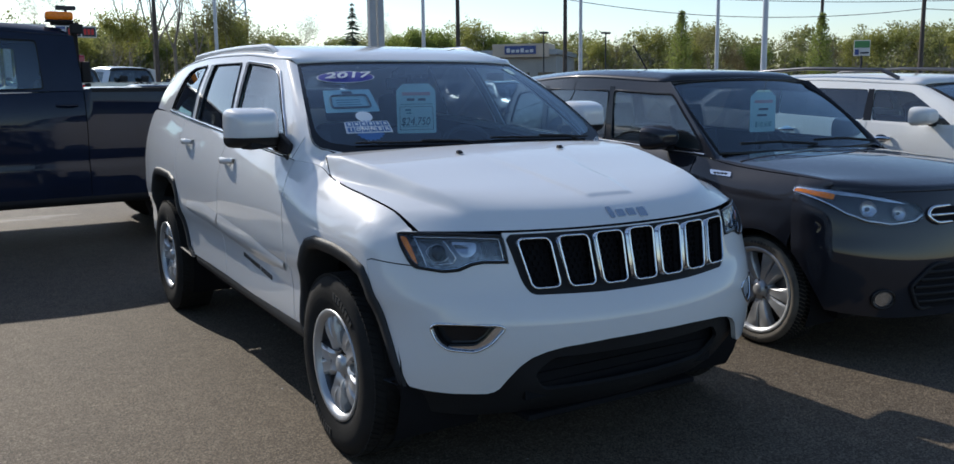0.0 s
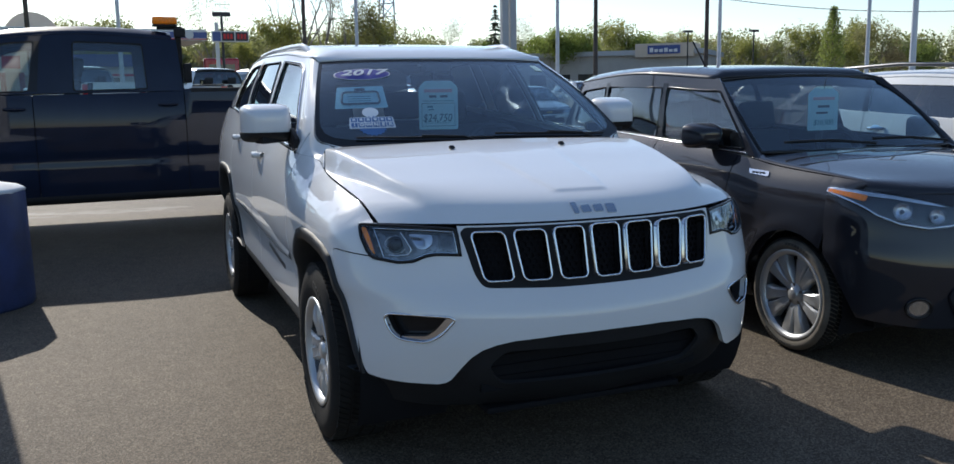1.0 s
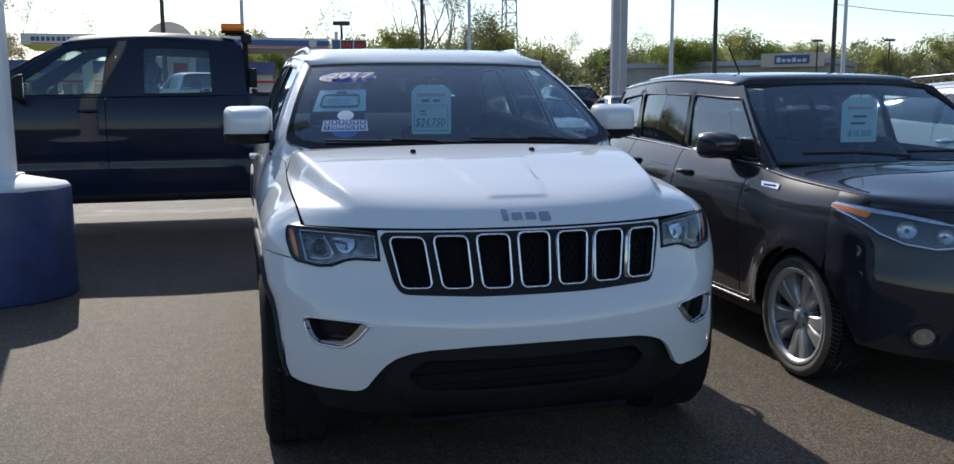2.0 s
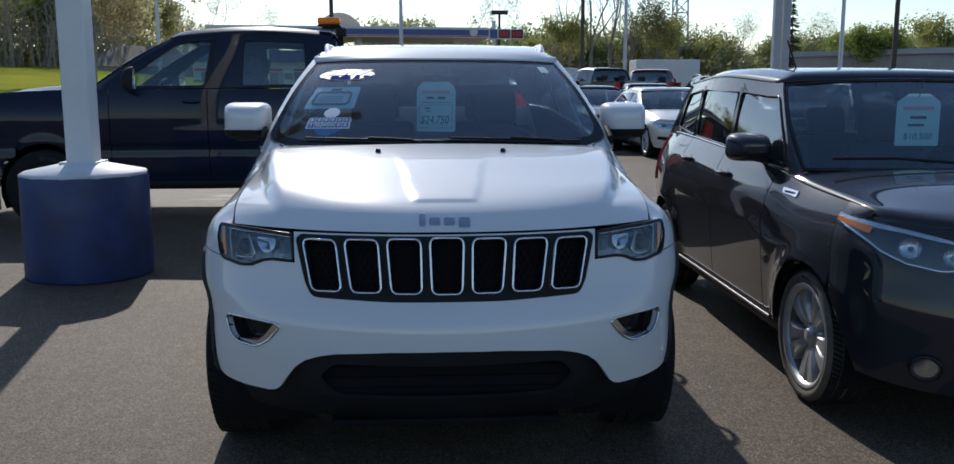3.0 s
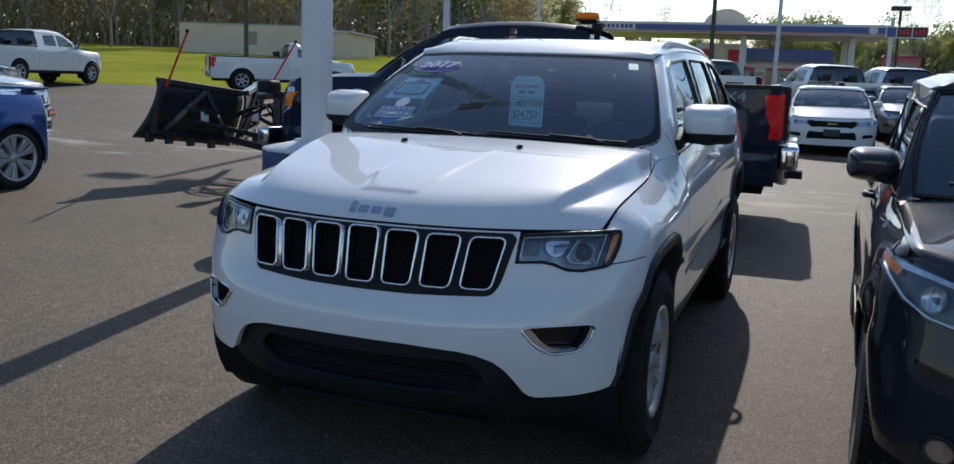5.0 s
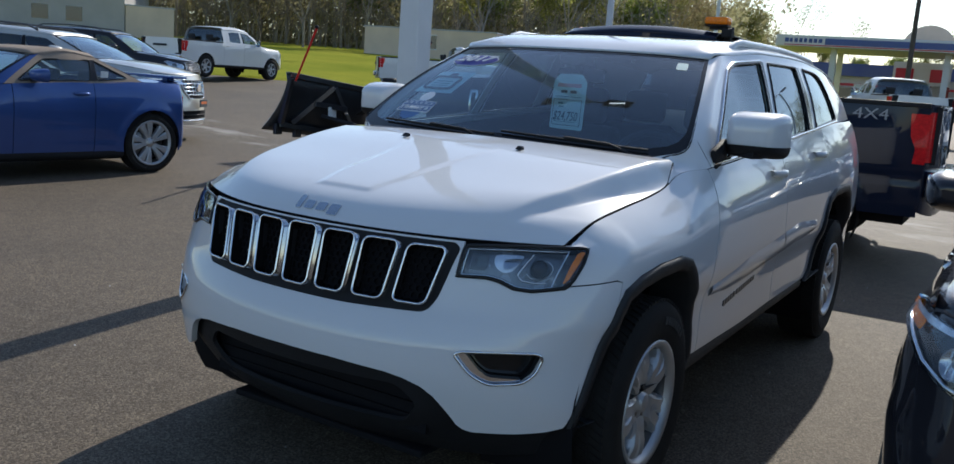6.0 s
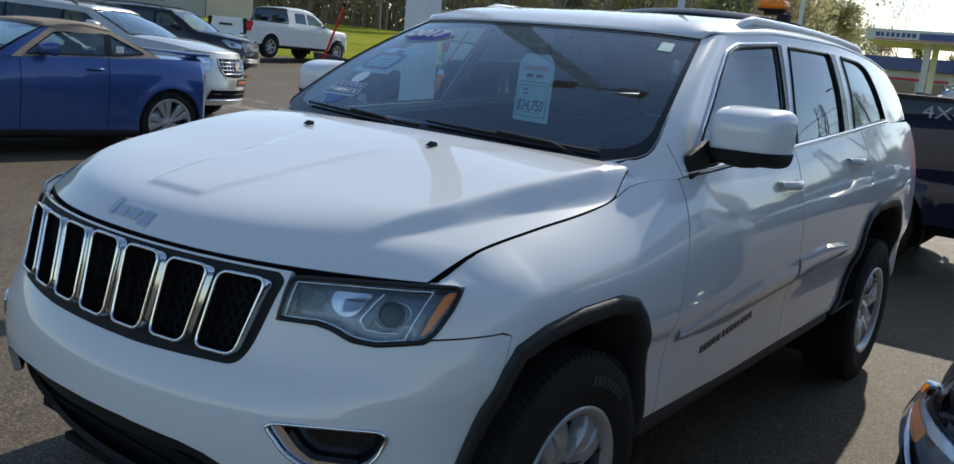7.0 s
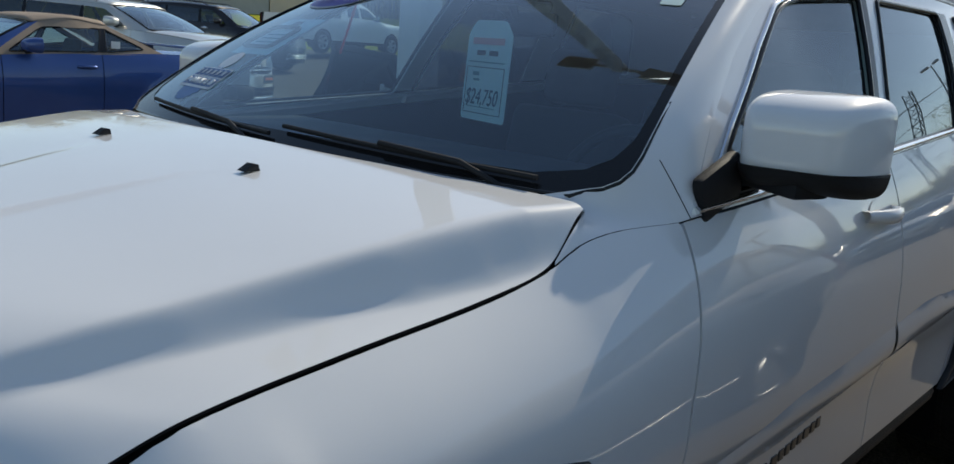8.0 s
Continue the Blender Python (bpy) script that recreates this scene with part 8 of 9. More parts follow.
def build_trees():
    rnd = random.Random(7)
    kinds = [
        tree("maple", "maple with fresh yellow-green spring leaves", 1, 11.5, 0.15, M["bark"], M["leaf_spring"], 4, 0.17, 0.40, 0.04, 0.26, 2.0),
        tree("oak", "broad tree with thin olive spring foliage", 2, 12.0, 0.45, M["bark"], M["leaf_olive"], 4, 0.15, 0.36, 0.05, 0.24, 2.4),
        tree("ash", "tall nearly bare tree with fine twigs", 3, 15.0, 0.72, M["bark"], M["leaf_olive"], 5, 0.10, 0.32, 0.10, 0.28, 1.0),
        tree("maple", "round tree with green spring foliage", 5, 9.5, 0.05, M["bark"], M["leaf_green"], 4, 0.17, 0.42, 0.02, 0.24, 2.2),
        tree("alder", "many-stemmed tree with sparse brownish buds", 8, 10.0, 0.6, M["bark"], M["leaf_brown"], 4, 0.14, 0.38, 0.06, 0.16, 2.2),
    ]
    pop = tree("poplar", "narrow upright tree with bright green leaves", 11, 8.5, 0, M["bark"], M["leaf_bright"], 3, 0.13, 0.24, 0, 0.2, 3.0, True)
    fir = conifer(5, 10)
    # the far belt all round the view: trees of mixed kinds, closer together than they are wide
    az = -78.0
    while az < 76:
        left = az < -18
        r = rnd.uniform(88, 104) if left else rnd.uniform(118, 140)
        x, y = polar(az, r)
        k = rnd.choices(range(5), [2, 3, 1.2, 2, 2] if left else [3, 2, 0.8, 3, 1.5])[0]
        size = rnd.uniform(0.95, 1.35) if left else rnd.uniform(0.8, 1.12)
        if -14 < az < -6:
            size *= 0.6
        elif az >= -6 and not 28 < az < 33 and az < 55:
            size *= 0.84
        put(kinds[k], x, y, size, rnd.uniform(0, 360))
        az += rnd.uniform(1.3, 2.4)
    az = -78.0
    while az < 76:
        x, y = polar(az, rnd.uniform(106, 112) if az < -18 else rnd.uniform(142, 155))
        if not -13 < az < -5:
            put(kinds[rnd.choice((0, 1, 3, 4, 3))], x, y, rnd.uniform(0.75, 1.1) * (1.0 if az < -18 else 1.0 if az < 55 else 1.15), rnd.uniform(0, 360))
        az += rnd.uniform(1.5, 2.4)
    # ones that stand out
    for t, az_, r, s in ((2, 9.6, 108, 1.35), (2, 11.0, 105, 1.5), (2, 12.2, 107, 1.4), (2, 13.6, 110, 1.2), (2, 5.2, 112, 0.95), (0, 8.8, 105, 0.95), (1, 15.0, 100, 1.05), (0, 15.9, 104, 0.9), (3, 27.0, 110, 1.0), (3, 28.6, 112, 1.0), (3, 26, 118, 0.95),
                         (2, -27.0, 84, 0.95), (1, -20.5, 60, 0.95), (4, -19.0, 62, 0.85), (2, -36.0, 88, 1.1), (1, -40, 84, 1.2), (3, -44, 82, 1.2), (1, -32.5, 86, 1.2), (3, -48.5, 86, 1.15), (1, -55, 84, 1.1), (2, -12.5, 110, 0.75), (2, -9.8, 120, 0.7)):
        x, y = polar(az_, r)
        put(kinds[t], x, y, s, az_ * 37 % 360)
    for az_, r, s in ((44.4, 66, 0.78), (52.9, 66, 0.74)):
        x, y = polar(az_, r)
        put(pop, x, y, s)
    x, y = polar(23.2, 118)
    put(fir, x, y, 1.15)
    for ob in kinds + [pop, fir]:
        for o in (*ob.children_recursive, ob):
            bpy.data.objects.remove(o)
    # undergrowth under the belt
    lv, far_lv = [], []
    rn = random.Random(9)
    for i in range(120000):
        a = rn.uniform(-80, 78)
        left = a < -18
        if not left and i % 2:
            a, left = rn.uniform(-80, -16), True
        r = rn.uniform(100, 117) if left else rn.uniform(122, 152)
        if -13.5 < a < -4.5:
            continue
        x, y = polar(a, r)
        up = rn.uniform(0, 1) ** 1.6 * 9.0 if left else rn.uniform(0, 1) ** 1.5 * 4.6
        o = Vector((x, y, float(far_rise(np.array(x), np.array(y))) + up))
        d = Vector((rn.gauss(0, 1), rn.gauss(0, 1), rn.gauss(0, 1))).normalized()
        b = d.orthogonal().normalized()
        c = d.cross(b)
        s = rn.uniform(0.18, 0.42)
        (lv if left else far_lv).append(([o - b * s, o + c * s * 0.9, o + b * s], [(0, 1, 2)]))
    # crowns of the far woods: clumps round several boughs each
    for i in range(690):
        left = i % 3 == 0 and i < 560
        a = rn.uniform(-80, -15) if left else rn.uniform(-4, 78) if i < 560 else rn.uniform(-3, 20)
        r = rn.uniform(112, 122) if left else rn.uniform(128, 160)
        x, y = polar(a, r)
        z0 = land(x, y)
        h = rn.uniform(7.0, 12.5) if left else rn.uniform(5.5, 9.8) * (1.15 if a > 55 or a < 14 else 1.0)
        w = h * rn.uniform(0.20, 0.34)
        boughs = [(rn.gauss(0, 0.5) * w, rn.gauss(0, 0.5) * w, h * rn.uniform(0.35, 0.92), w * rn.uniform(0.35, 0.65)) for _ in range(rn.randint(6, 9))]
        for bx, by, bz, br in boughs:
            for _ in range(48 if left else 64):
                o = Vector((rn.gauss(0, 1), rn.gauss(0, 1), rn.gauss(0, 1))).normalized() * br * rn.random() ** 0.4
                o = o + Vector((x + bx, y + by, z0 + bz))
                d = Vector((rn.gauss(0, 1), rn.gauss(0, 1), rn.gauss(0, 1))).normalized()
                b = d.orthogonal().normalized()
                c = d.cross(b)
                s = rn.uniform(0.14, 0.32)
                (lv if left else far_lv).append(([o - b * s, o + c * s * 0.9, o + b * s], [(0, 1, 2)]))
    sticks = []
    for i in range(3600):
        a = rn.uniform(-80, 78)
        if -13.5 < a < -4.5:
            continue
        x, y = polar(a, rn.uniform(90, 113) if a < -18 else rn.uniform(120, 154))
        z = land(x, y)
        h = rn.uniform(3.5, 9.5) * (1.0 if a < -18 else 0.85)
        lx, ly, w = rn.gauss(0, 0.9), rn.gauss(0, 0.9), rn.uniform(0.03, 0.08)
        v = [(x + w * math.cos(q), y + w * math.sin(q), z - 0.3) for q in (0, 2.1, 4.2)] + [(x + lx, y + ly, z + h)]
        fs = [(0, 1, 3), (1, 2, 3), (2, 0, 3)]
        for b in range(5):
            k = rn.uniform(0.35, 0.95)
            p = (x + lx * k, y + ly * k, z + h * k)
            q = (p[0] + rn.gauss(0, 0.9), p[1] + rn.gauss(0, 0.9), p[2] + rn.uniform(0.5, 1.6))
            n0 = len(v)
            v += [(p[0], p[1], p[2] - 0.035), (p[0] + 0.03, p[1] + 0.03, p[2] + 0.03), (p[0] - 0.03, p[1] + 0.02, p[2] + 0.03), q]
            fs += [(n0, n0 + 1, n0 + 3), (n0 + 1, n0 + 2, n0 + 3), (n0 + 2, n0, n0 + 3)]
        sticks.append((v, fs))
    ob = joined("thicket", sticks, M["bark"])
    tagged(ob, "grey thicket of thin bare saplings behind the trees", "saplings", kind="stuff")
    ob = joined("undergrowth", lv, M["leaf_under"])
    tagged(ob, "spring brushwood and leafy crowns of the far woods", "woods", kind="stuff")
    ob = joined("far_woods", far_lv, M["leaf_far"])
    tagged(ob, "low round green crowns of the woods across the road", "woods", kind="stuff")


build_trees()


# ---- buildings ----
def wall_box(name, th, p, q, depth, z0, z1, mt, label="", t=0.0):
    """A block whose front runs from p to q in plan; its depth goes away from the lot."""
    p, q = Vector((*p, 0)), Vector((*q, 0))
    d = (q - p).normalized()
    n = Vector((-d.y, d.x, 0))
    if n.dot((p + q) / 2) < 0:
        n = -n
    m = Matrix((d, n, Vector((0, 0, 1)))).transposed().to_4x4()
    m.translation = p
    return part(name, box(0, (q - p).length, t, depth, z0, z1, 0.0, 1, None, m), mt, th, label), m, (q - p).length


def build_block():
    a, b, c = (-48.4, 57.4), (-37.2, 60.5), (-35.0, 61.0)
    z = land(*b)
    th = thing("workshop", "low beige block building with a flat roof", "building")
    w, m, L = wall_box("wall", th, a, b, 14, z - 2, z + 2.45, M["block"], "beige block wall")
    for x in (5.6,):
        win = part("window", box(x, x + 0.9, -0.03, 0.05, z + 0.9, z + 2.0, 0, 1, None, m), M["pane_dark"], th)
        part("frame", box(x - 0.06, x + 0.96, -0.06, -0.03, z + 0.84, z + 0.90, 0, 1, box(x - 0.06, x + 0.96, -0.06, -0.03, z + 2.0, z + 2.06, m=m), m), M["pole_white"], win)
    part("coping", box(-0.1, L + 0.1, -0.08, 14, z + 2.45, z + 2.55, 0, 1, None, m), M["trim_grey"], th)
    w2, m2, L2 = wall_box("wing_wall", th, b, c, 9, z - 2, z + 2.1, M["block"], "", 0.4)
    part("wing_roof", box(-0.05, L2 + 0.3, 0.2, 9, z + 2.1, z + 2.25, 0, 1, None, m2), M["trim_grey"], th)
    part("meter_box", box(8.6, 9.0, -0.15, 0, z + 0.1, z + 0.7, 0, 1, None, m), M["trim_grey"], th)
    # the taller hall further round
    th = thing("workshop", "grey-beige block hall with dark windows", "building")
    a, b = (-78.0, 27.0), (-61.2, 43.2)
    z = land(*b)
    w, m, L = wall_box("wall", th, a, b, 12, z - 2, z + 3.8, M["block_grey"])
    for x in (4.5, 8.5, 12.5, 16.5, 19.0):
        win = part("window", box(x, x + 1.2, -0.03, 0.05, z + 1.0, z + 2.1, 0, 1, None, m), M["pane_dark"], th)
    part("coping", box(-0.1, L + 0.1, -0.08, 12, z + 3.8, z + 3.95, 0, 1, None, m), M["trim_grey"], th)
    th = thing("workshop", "low beige block annexe beside the grey hall", "building")
    c = (-59.0, 46.2)
    w, m, L = wall_box("wall", th, (b[0] + 0.05, b[1] + 0.05), c, 9, z - 2, z + 2.5, M["block"])
    part("coping", box(-0.05, L + 0.1, -0.06, 9, z + 2.5, z + 2.6, 0, 1, None, m), M["trim_grey"], th)


build_block()


def build_station():
    """A petrol station: canopy on posts, shop, price sign."""
    a, b = Vector((-15.5, 63.0, 0)), Vector((5.1, 64.96, 0))
    d = (b - a).normalized()
    n = Vector((-d.y, d.x, 0))
    m = Matrix((d, n, Vector((0, 0, 1)))).transposed().to_4x4()
    m.translation = a
    L = (b - a).length
    g = land(-6, 64)
    zt = 6.12
    th = thing("station_canopy", "white petrol station canopy with blue band on white posts", "canopy")
    part("deck", box(0, L, 0, 8, zt - 0.78, zt, 0.03, 1, None, m), M["canopy_white"], th)
    part("blue_band", box(3.3, L + 0.02, -0.03, 0, zt - 0.60, zt - 0.18, 0, 1, None, m), M["canopy_blue"], th)
    part("end_band", box(L, L + 0.03, 0, 8, zt - 0.60, zt - 0.18, 0, 1, None, m), M["canopy_blue"], th)
    part("red_line", box(0.6, L + 0.02, -0.035, -0.005, zt - 0.70, zt - 0.64, 0, 1, None, m), M["canopy_red"], th)
    bm = bmesh.new()
    for i, w in enumerate((0.30, 0.22, 0.24, 0.24, 0.22, 0.26, 0.26, 0.28)):
        x = 0.62 + 0.32 * i
        bm = box(x, x + w * 0.9, -0.03, -0.004, zt - 0.50, zt - 0.22, 0, 1, bm, m)
    part("name_bars", bm, M["canopy_blue"], th, "dark blue bars of the station's name")
    for x in (3.8, 11.0, 18.4):
        for y in (1.6, 6.2):
            part("post", box(x - 0.2, x + 0.2, y - 0.2, y + 0.2, g - 0.4, zt - 0.78, 0, 1, None, m), M["canopy_white"], th)
            part("post_foot", box(x - 0.24, x + 0.24, y - 0.24, y + 0.24, g - 0.4, g + 1.0, 0, 1, None, m), M["canopy_blue"], th)
    part("emblem", cyl(m @ Vector((L - 1.2, -0.06, zt - 0.38)), m @ Vector((L - 1.2, -0.01, zt - 0.38)), 0.30, 0.30, 20), M["canopy_white"], th)
    # round gable rising behind the deck
    t = np.linspace(0, math.pi, 18)
    P = [[(9.6 + 1.9 * math.cos(k), y, zt - 0.2 + 1.85 * math.sin(k)) for k in t] for y in (8.2, 15.0)]
    P = [[tuple(m @ Vector(p)) for p in r] for r in P]
    gable = sheet("arch_roof", P, M["block"], th)
    sheet("arch_face", [[tuple(m @ Vector((9.6 + 1.9 * k * math.cos(q), 8.2, zt - 0.2 + 1.85 * k * math.sin(q)))) for q in t] for k in (0.02, 0.7, 1.0)], M["block"], gable)
    # pumps under it
    for x in (5.6, 12.4):
        pu = thing("fuel_pump", "white fuel pump under the canopy", "fuel pump", None, "fuel pumps")
        part("body", box(x - 0.4, x + 0.4, 3.6, 4.2, g - 0.1, g + 1.9, 0.04, 1, None, m), M["canopy_white"], pu)
        part("display", box(x - 0.3, x + 0.3, 3.57, 3.6, g + 1.1, g + 1.6, 0, 1, None, m), M["pane_dark"], pu)
    # shop behind
    sh = thing("station_shop", "low shop with white wall, blue fascia and glazed front", "building")
    part("wall", box(-3, 18.2, 14, 24, g - 1, g + 3.4, 0, 1, None, m), M["canopy_white"], sh)
    for x0, x1 in ((-2.8, 7.2), (11.4, 18.4)):
        part("fascia", box(x0, x1, 13.4, 14.6, g + 2.75, g + 3.75, 0, 1, None, m), M["canopy_blue"], sh, "blue fascia band")
        part("fascia_edge", box(x0, x1, 13.3, 13.42, g + 1.95, g + 2.15, 0, 1, None, m), M["canopy_red"], sh, "red stripe")
        for x in np.arange(x0 + 0.5, x1 - 2.0, 2.3):
            part("window", box(x, x + 1.9, 13.94, 14.02, g + 0.3, g + 1.85, 0, 1, None, m), M["pane_dark"], sh)
    part("portal", box(7.2, 11.4, 13.2, 14.4, g + 2.3, g + 4.1, 0, 1, None, m), M["canopy_white"], sh, "white portal over the entrance")
    for x in (7.4, 9.9):
        part("red_panel", box(x, x + 1.3, 13.1, 13.22, g + 2.6, g + 3.6, 0, 1, None, m), M["canopy_red"], sh, "red panel")
    for x in (7.2, 8.55, 9.7, 11.0):
        part("brick_pier", box(x, x + 0.4, 13.3, 14.1, g - 0.2, g + 2.3, 0, 1, None, m), M["brick_red"], sh, "red brick pier")
    part("entrance", box(8.95, 9.7, 13.92, 14.02, g - 0.2, g + 2.1, 0, 1, None, m), M["pane_dark"], sh)
    hs = thing("house", "grey-brown house with a pitched roof beside the shop", "building")
    part("wall", box(-14, -4.5, 22, 30, g - 1, g + 2.6, 0, 1, None, m), M["block_grey"], hs)
    bm = bmesh.new()
    vs = [bm.verts.new(m @ Vector(p)) for p in ((-14.6, 21.5, g + 2.5), (-3.9, 21.5, g + 2.5), (-3.9, 30.5, g + 2.5), (-14.6, 30.5, g + 2.5), (-12, 26, g + 4.6), (-6.5, 26, g + 4.6))]
    for f in ((0, 1, 5, 4), (1, 2, 5), (2, 3, 4, 5), (3, 0, 4), (0, 3, 2, 1)):
        bm.faces.new([vs[i] for i in f])
    part("roof", bm, M["roof_brown"], hs)
    # price sign by the road
    x, y = 5.0, 51.4
    gz = land(x, y)
    sg = thing("price_sign", "fuel price sign with red figures on a white post", "sign")
    part("post", box(x - 0.75, x - 0.55, y - 0.1, y + 0.1, gz - 0.3, 5.6), M["canopy_white"], sg)
    part("board", box(x - 0.95, x + 1.15, y - 0.14, y + 0.14, 4.50, 5.12, 0.02), M["canopy_white"], sg)
    part("emblem_panel", box(x - 0.90, x - 0.45, y - 0.16, y - 0.14, 4.55, 5.07), M["canopy_blue"], sg)
    for k in (-0.38, 0.40):
        f = part("price_field", box(x + k, x + k + 0.70, y - 0.16, y - 0.14, 4.56, 5.06), M["ink"], sg, "black field with red figures")
        for i in range(3):
            part("figure_bar", box(x + k + 0.09 + 0.19 * i, x + k + 0.22 + 0.19 * i, y - 0.175, y - 0.16, 4.66, 4.96), M["sign_red"], f)


build_station()


def build_stores():
    """A low shop across the road."""
    th = thing("store", "long low grey-tan store with a flat roof across the road", "building")
    p, q = (45.7, 105.5), (63.9, 87.0)
    z, top = land(*q), 6.1
    w, m, L = wall_box("wall", th, p, q, 16, -1, top - 0.6, M["block_grey"])
    part("roof_edge", box(-0.3, L + 0.3, -0.5, 16, top - 0.6, top, 0, 1, None, m), M["trim_grey"], th)
    part("raised_front", box(L * 0.70, L * 0.97, -0.8, 4, top - 0.9, top + 0.7, 0, 1, None, m), M["block"], th, "raised tan shopfront")
    sign = part("sign_field", box(L * 0.76, L * 0.91, -0.95, -0.8, top - 0.55, top + 0.45, 0, 1, None, m), M["canopy_blue"], th, "blue shop sign with pale bars")
    for i, k in enumerate((0.9, 0.6, 0.6, 0.8, 0.5, 0.6)):
        part("sign_bar", box(L * 0.77 + i * 0.58, L * 0.77 + i * 0.58 + 0.42, -1.0, -0.95, top - 0.35, top - 0.35 + 0.6 * k, 0, 1, None, m), M["pole_white"], sign)
    for i in range(8):
        part("window", box(1 + i * L / 8, 1 + i * L / 8 + 2.2, -0.05, 0.05, z + 0.4, z + 2.6, 0, 1, None, m), M["pane_dark"], th)
    part("roof_unit", box(L * 0.35, L * 0.35 + 2.0, 5, 7, top - 0.1, top + 1.0, 0, 1, None, m), M["trim_grey"], th)


build_stores()


# ---- posts, wires, mast ----
def steel_post(x, y, h=9.5, r=0.10, head=True, mt="pole_grey", name="lamp_post", label="grey steel lamp post in the lot"):
    th = thing(name, label, "lamp post", None, "lamp posts in the lot")
    z = land(x, y)
    part("pole", cyl((x, y, z - 0.2), (x, y, z + h), r, r * 0.62, 12), M[mt], th, smooth=True)
    if head:
        for s in (-1, 1):
            part("lamp_head", box(x + s * 0.55 - 0.35, x + s * 0.55 + 0.35, y - 0.18, y + 0.18, z + h - 0.05, z + h + 0.12, 0.03), M[mt], th)


for px_, py_ in ((10.5, 43.0), (19.5, 37.7), (26.3, 33.6), (32.2, 30.0), (22.1, 18.1), (-12.8, 41.6), (-1.05, 42.4), (-9.2, 21.3)):
    steel_post(px_, py_, 10.0, 0.11, True, "pole_pale")
# a square lattice-free double column of a tall sign
th = thing("sign_columns", "pair of tall grey steel sign columns", "sign")
for k in (-0.19, 0.19):
    part("column", box(14.8 + k - 0.145, 14.8 + k + 0.145, 33.1, 33.4, -0.2, 14, 0.02), M["pole_grey"], th)
for a, r, h in ((5.2, 52, 5.2), (35.5, 95, 6.5), (39.5, 96, 6.5)):
    x, y = polar(a, r)
    th = thing("flood_lamp", "short dark lamp post with flat heads", "lamp post", None, "lamp posts in the lot")
    part("pole", cyl((x, y, -0.3), (x, y, land(x, y) + h), 0.09, 0.07, 8), M["pole_dark"], th)
    part("head", box(x - 0.5, x + 0.5, y - 0.2, y + 0.2, land(x, y) + h, land(x, y) + h + 0.22), M["pole_dark"], th)


def utility(x, y, h=11.5):
    th = thing("utility_pole", "brown wooden utility pole carrying wires", "utility pole", None, "utility poles along the road")
    z = land(x, y)
    part("pole", cyl((x, y, z - 0.5), (x, y, z + h), 0.17, 0.11, 10), M["wood_pole"], th, smooth=True)
    part("cross_arm", box(x - 1.1, x + 1.1, y - 0.06, y + 0.06, z + h - 0.7, z + h - 0.55), M["wood_pole"], th)
    for s in (-1, -0.4, 0.4, 1):
        part("insulator", cyl((x + s, y, z + h - 0.55), (x + s, y, z + h - 0.38), 0.04, 0.03, 8), M["trim_grey"], th)
    return Vector((x, y, z + h))


spots = [(-36.8, 50.2, 11.5), (28.7, 50.1, 12.0), (34.9, 46.4, 11.0), (55.6, 34.0, 11.0), (78, 15, 11.0), (62.7, 47.7, 12.0), (-6.0, 58.0, 11.5), (12.0, 64.0, 12.0)]
tops_ = [utility(*s) for s in spots]


def wire(p, q, sag, name="overhead_wire"):
    pts = [(p.lerp(q, t) - Vector((0, 0, sag * 4 * t * (1 - t)))) for t in np.linspace(0, 1, 22)]
    ob = tube(name, [tuple(v) for v in pts], 0.022, M["pole_dark"])
    tagged(ob, "thin black overhead wire between utility poles", "wire", "overhead wires")


for a, b in ((2, 3), (3, 4), (1, 5), (7, 1)):
    for off, dz in ((-1.0, -0.4), (0.4, -0.4), (0.0, -2.2)):
        wire(tops_[a] + Vector((off, 0, dz)), tops_[b] + Vector((off, 0, dz)), 0.9)
# the lower pair, slung well down the poles
for za, zb, sag in ((7.3, 6.4, 0.85), (8.0, 6.9, 0.35)):
    wire(Vector((*tops_[2].xy, za)), Vector((*tops_[3].xy, zb)), sag)
    wire(Vector((*tops_[3].xy, zb)), Vector((*tops_[4].xy, za)), sag)


def build_mast(x, y, h):
    th = thing("lattice_mast", "slender grey steel lattice mast far behind the lot", "mast")
    z = land(x, y)
    w0, w1 = 2.1, 1.25
    legs = []
    for k in range(3):
        a = 2 * math.pi * k / 3
        lo = Vector((x + w0 * math.cos(a), y + w0 * math.sin(a), z - 0.5))
        hi = Vector((x + w1 * math.cos(a), y + w1 * math.sin(a), z + h))
        legs.append((lo, hi))
        part("leg", cyl(lo, hi, 0.17, 0.14, 6), M["pole_grey"], th)
    n = 14
    for i in range(n):
        for k in range(3):
            p, q = legs[k][0].lerp(legs[k][1], i / n), legs[(k + 1) % 3][0].lerp(legs[(k + 1) % 3][1], (i + 1) / n)
            part("brace", cyl(p, q, 0.09, 0.09, 5), M["pole_grey"], th)
            r = legs[(k + 1) % 3][0].lerp(legs[(k + 1) % 3][1], i / n)
            part("strut", cyl(p, r, 0.08, 0.08, 5), M["pole_grey"], th)


build_mast(49.0, 168.0, 34)


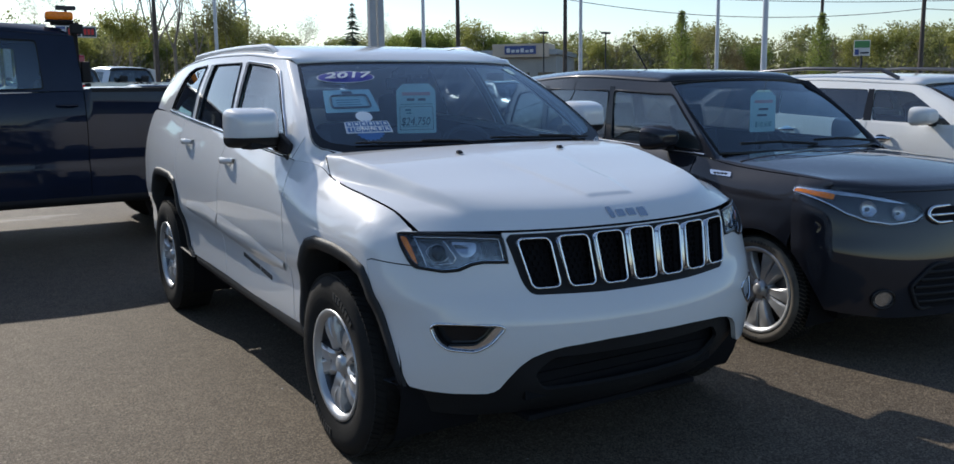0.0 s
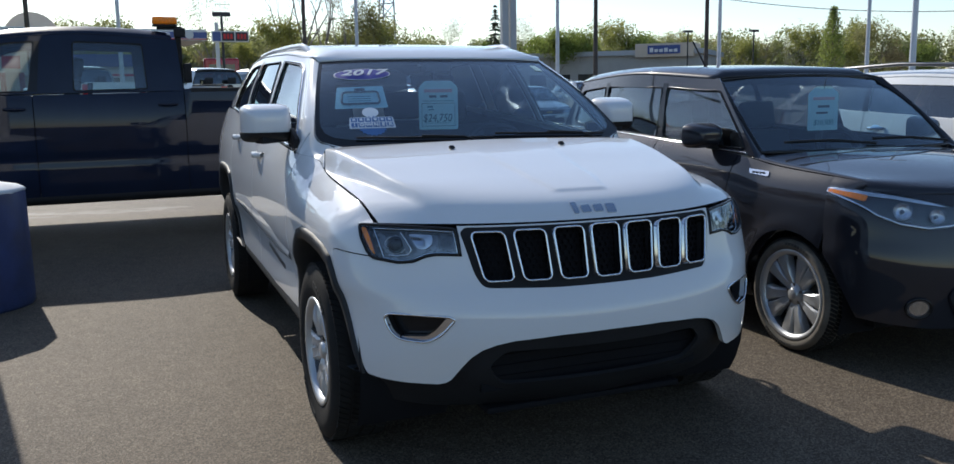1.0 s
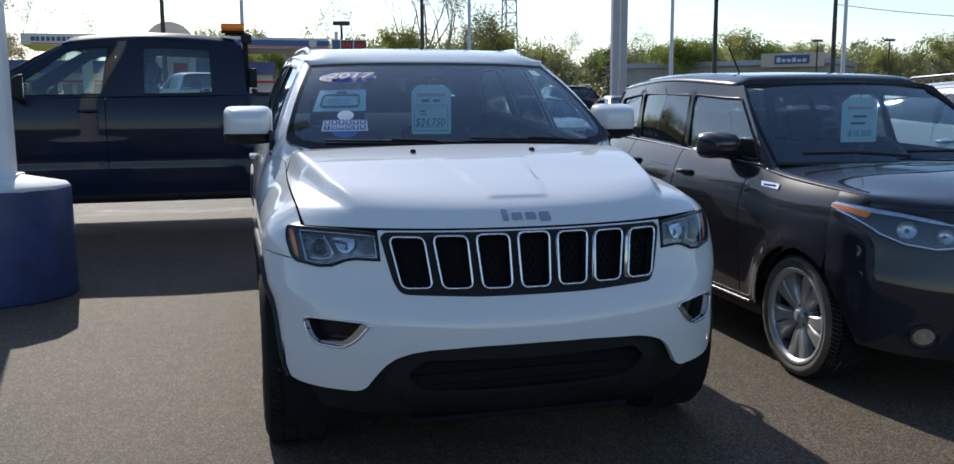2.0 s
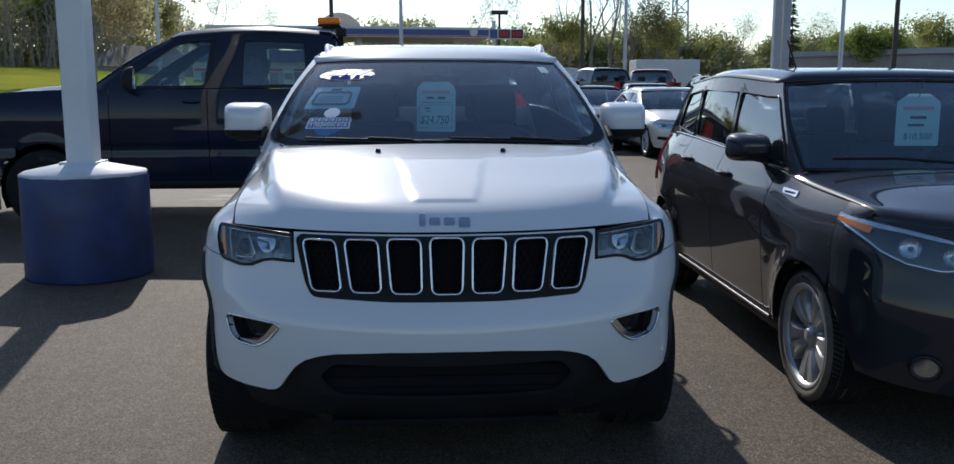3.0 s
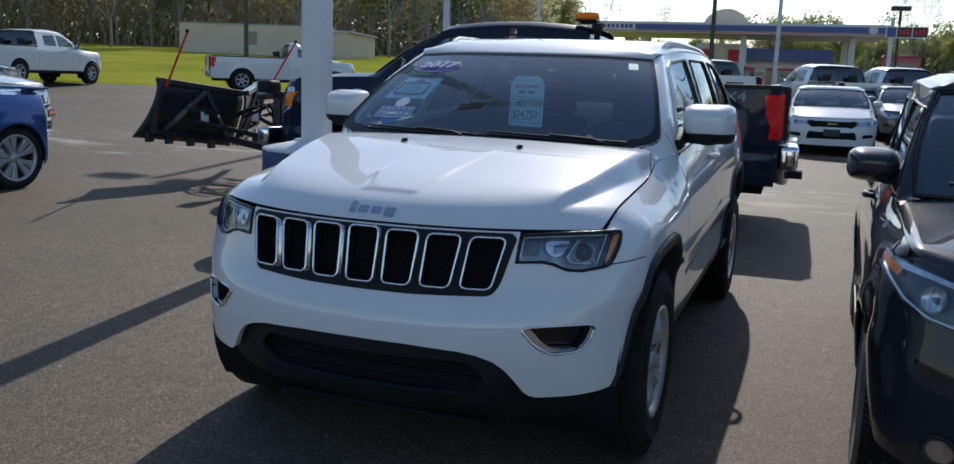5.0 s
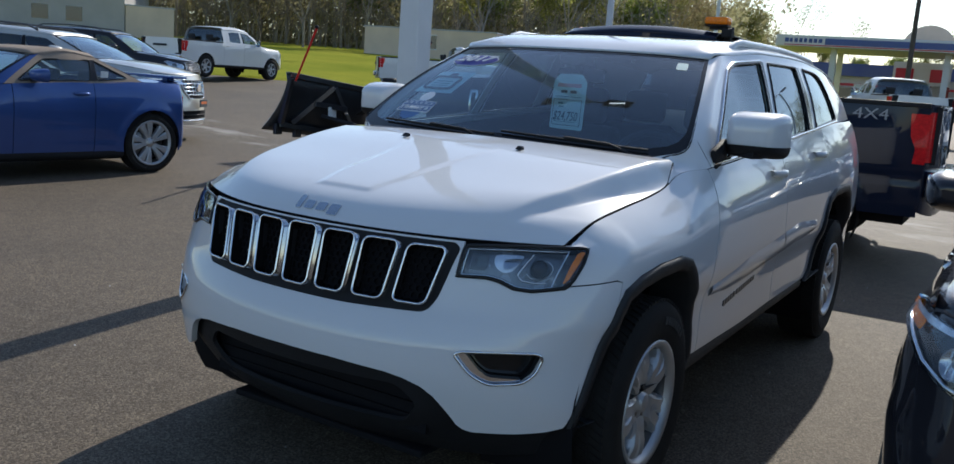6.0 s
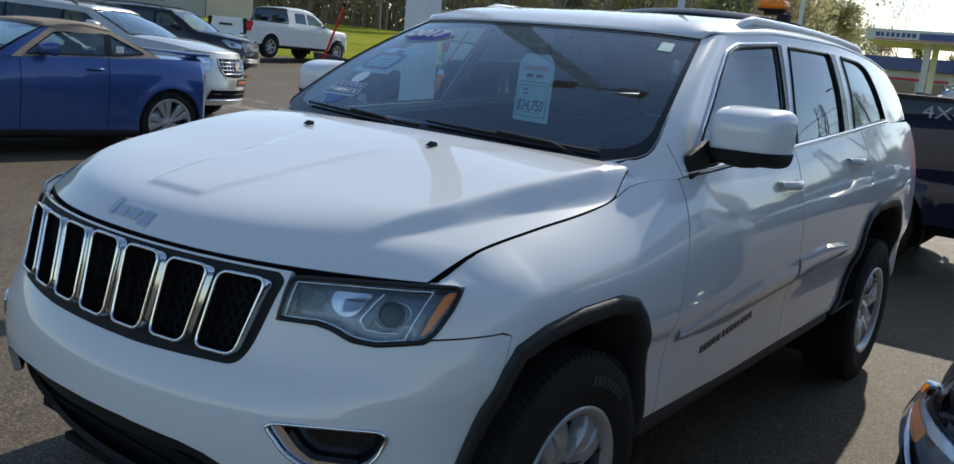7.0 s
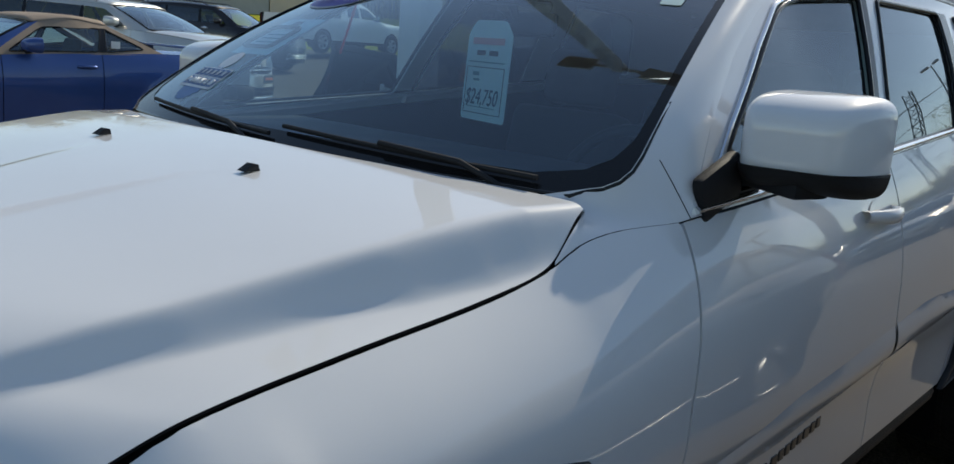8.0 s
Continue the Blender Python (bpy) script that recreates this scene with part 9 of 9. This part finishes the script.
def box_truck(x, y, turn, L, h, z0, label):
    m = on_land(x, y, turn)
    th = thing("box_trailer", label, "trailer", m)
    part("box", box(-1.25, 1.25, -L / 2, L / 2, z0, z0 + h, 0.04), M["canopy_white"], th)
    part("skirt", box(-1.2, 1.2, -L / 2 + 0.3, L / 2 - 0.3, z0 - 0.25, z0), M["plastic"], th)
    part("print_field", box(-1.262, -1.25, -L * 0.22, L * 0.12, z0 + h * 0.15, z0 + h * 0.62), M["sign_orange"], th)
    part("print_small", box(-1.262, -1.25, L * 0.30, L * 0.44, z0 + h * 0.30, z0 + h * 0.58), M["sign_orange"], th)
    for k in (-0.32, 0.30, 0.42):
        for s in (-1, 1):
            part("wheel", cyl((s * 1.0, L * k, 0.48), (s * 1.25, L * k, 0.48), 0.48, 0.48, 16), M["rubber"], th)


box_truck(16.9, 59.0, 268, 4.4, 2.0, 0.75, "white box trailer with orange print in the far row")
box_truck(9.8, 60.5, 250, 2.2, 1.4, 0.75, "small white box trailer in the far row")
th = thing("freight_cab", "red freight truck cab in the far row", "truck", on_land(5.5, 61, 180))
part("cab", box(-1.15, 1.15, -0.9, 1.2, 0.8, 3.0, 0.15, 3), M["red"], th, smooth=True)
part("cab_window", box(-0.95, 0.95, -0.93, -0.88, 2.0, 2.6), M["pane_dark"], th)
part("rear_glass", box(-0.85, 0.85, 1.19, 1.215, 2.0, 2.6), M["pane_dark"], th)
for s in (-1, 1):
    part("wheel", cyl((s * 0.9, 0, 0.5), (s * 1.15, 0, 0.5), 0.5, 0.5, 16), M["rubber"], th)
    part("rear_wheel", cyl((s * 0.9, 2.6, 0.5), (s * 1.15, 2.6, 0.5), 0.5, 0.5, 16), M["rubber"], th)
part("chassis", box(-0.45, 0.45, 0.8, 3.4, 0.6, 0.85), M["plastic"], th)
x, y = 87.6, 61.7
th = thing("road_sign", "small white and green board on a dark post", "sign")
part("post", cyl((x, y, -0.5), (x, y, 4.6), 0.12, 0.12, 8), M["pole_dark"], th)
part("board", box(-0.85, 0.85, -0.1, 0.1, 4.55, 6.28, 0.03, 1, None, pose(x, y, 0, 0, 0, -55)), M["canopy_white"], th)
part("emblem", box(-0.72, -0.30, -0.12, -0.1, 4.68, 5.28, 0, 1, None, pose(x, y, 0, 0, 0, -55)), M["canopy_blue"], th)
part("print_bar", box(-0.18, 0.72, -0.12, -0.1, 4.80, 4.98, 0, 1, None, pose(x, y, 0, 0, 0, -55)), M["ink"], th)
part("green_field", box(-0.78, 0.78, -0.12, -0.1, 5.45, 6.20, 0, 1, None, pose(x, y, 0, 0, 0, -55)), M["sign_green"], th)


# ---- grit lying on the asphalt ----
def build_grit():
    rn = random.Random(21)
    bits = []
    for i in range(110):
        x, y = rn.uniform(-6, 5.5), rn.uniform(-4.6, 9.0)
        r = rn.uniform(0.0025, 0.0065)
        c = Vector((x, y, r * 0.5))
        v = [c + Vector((rn.uniform(0.6, 1.2) * r * math.cos(q), rn.uniform(0.6, 1.2) * r * math.sin(q), -r * 0.5)) for q in (0, 1.3, 2.5, 3.8, 5.0)] + [c + Vector((rn.gauss(0, 0.2) * r, rn.gauss(0, 0.2) * r, r * 0.6))]
        bits.append((v, [(k, (k + 1) % 5, 5) for k in range(5)]))
    tagged(joined("grit", bits, M["trim_grey"]), "pale stones and grit scattered on the asphalt", "grit", kind="stuff")


build_grit()
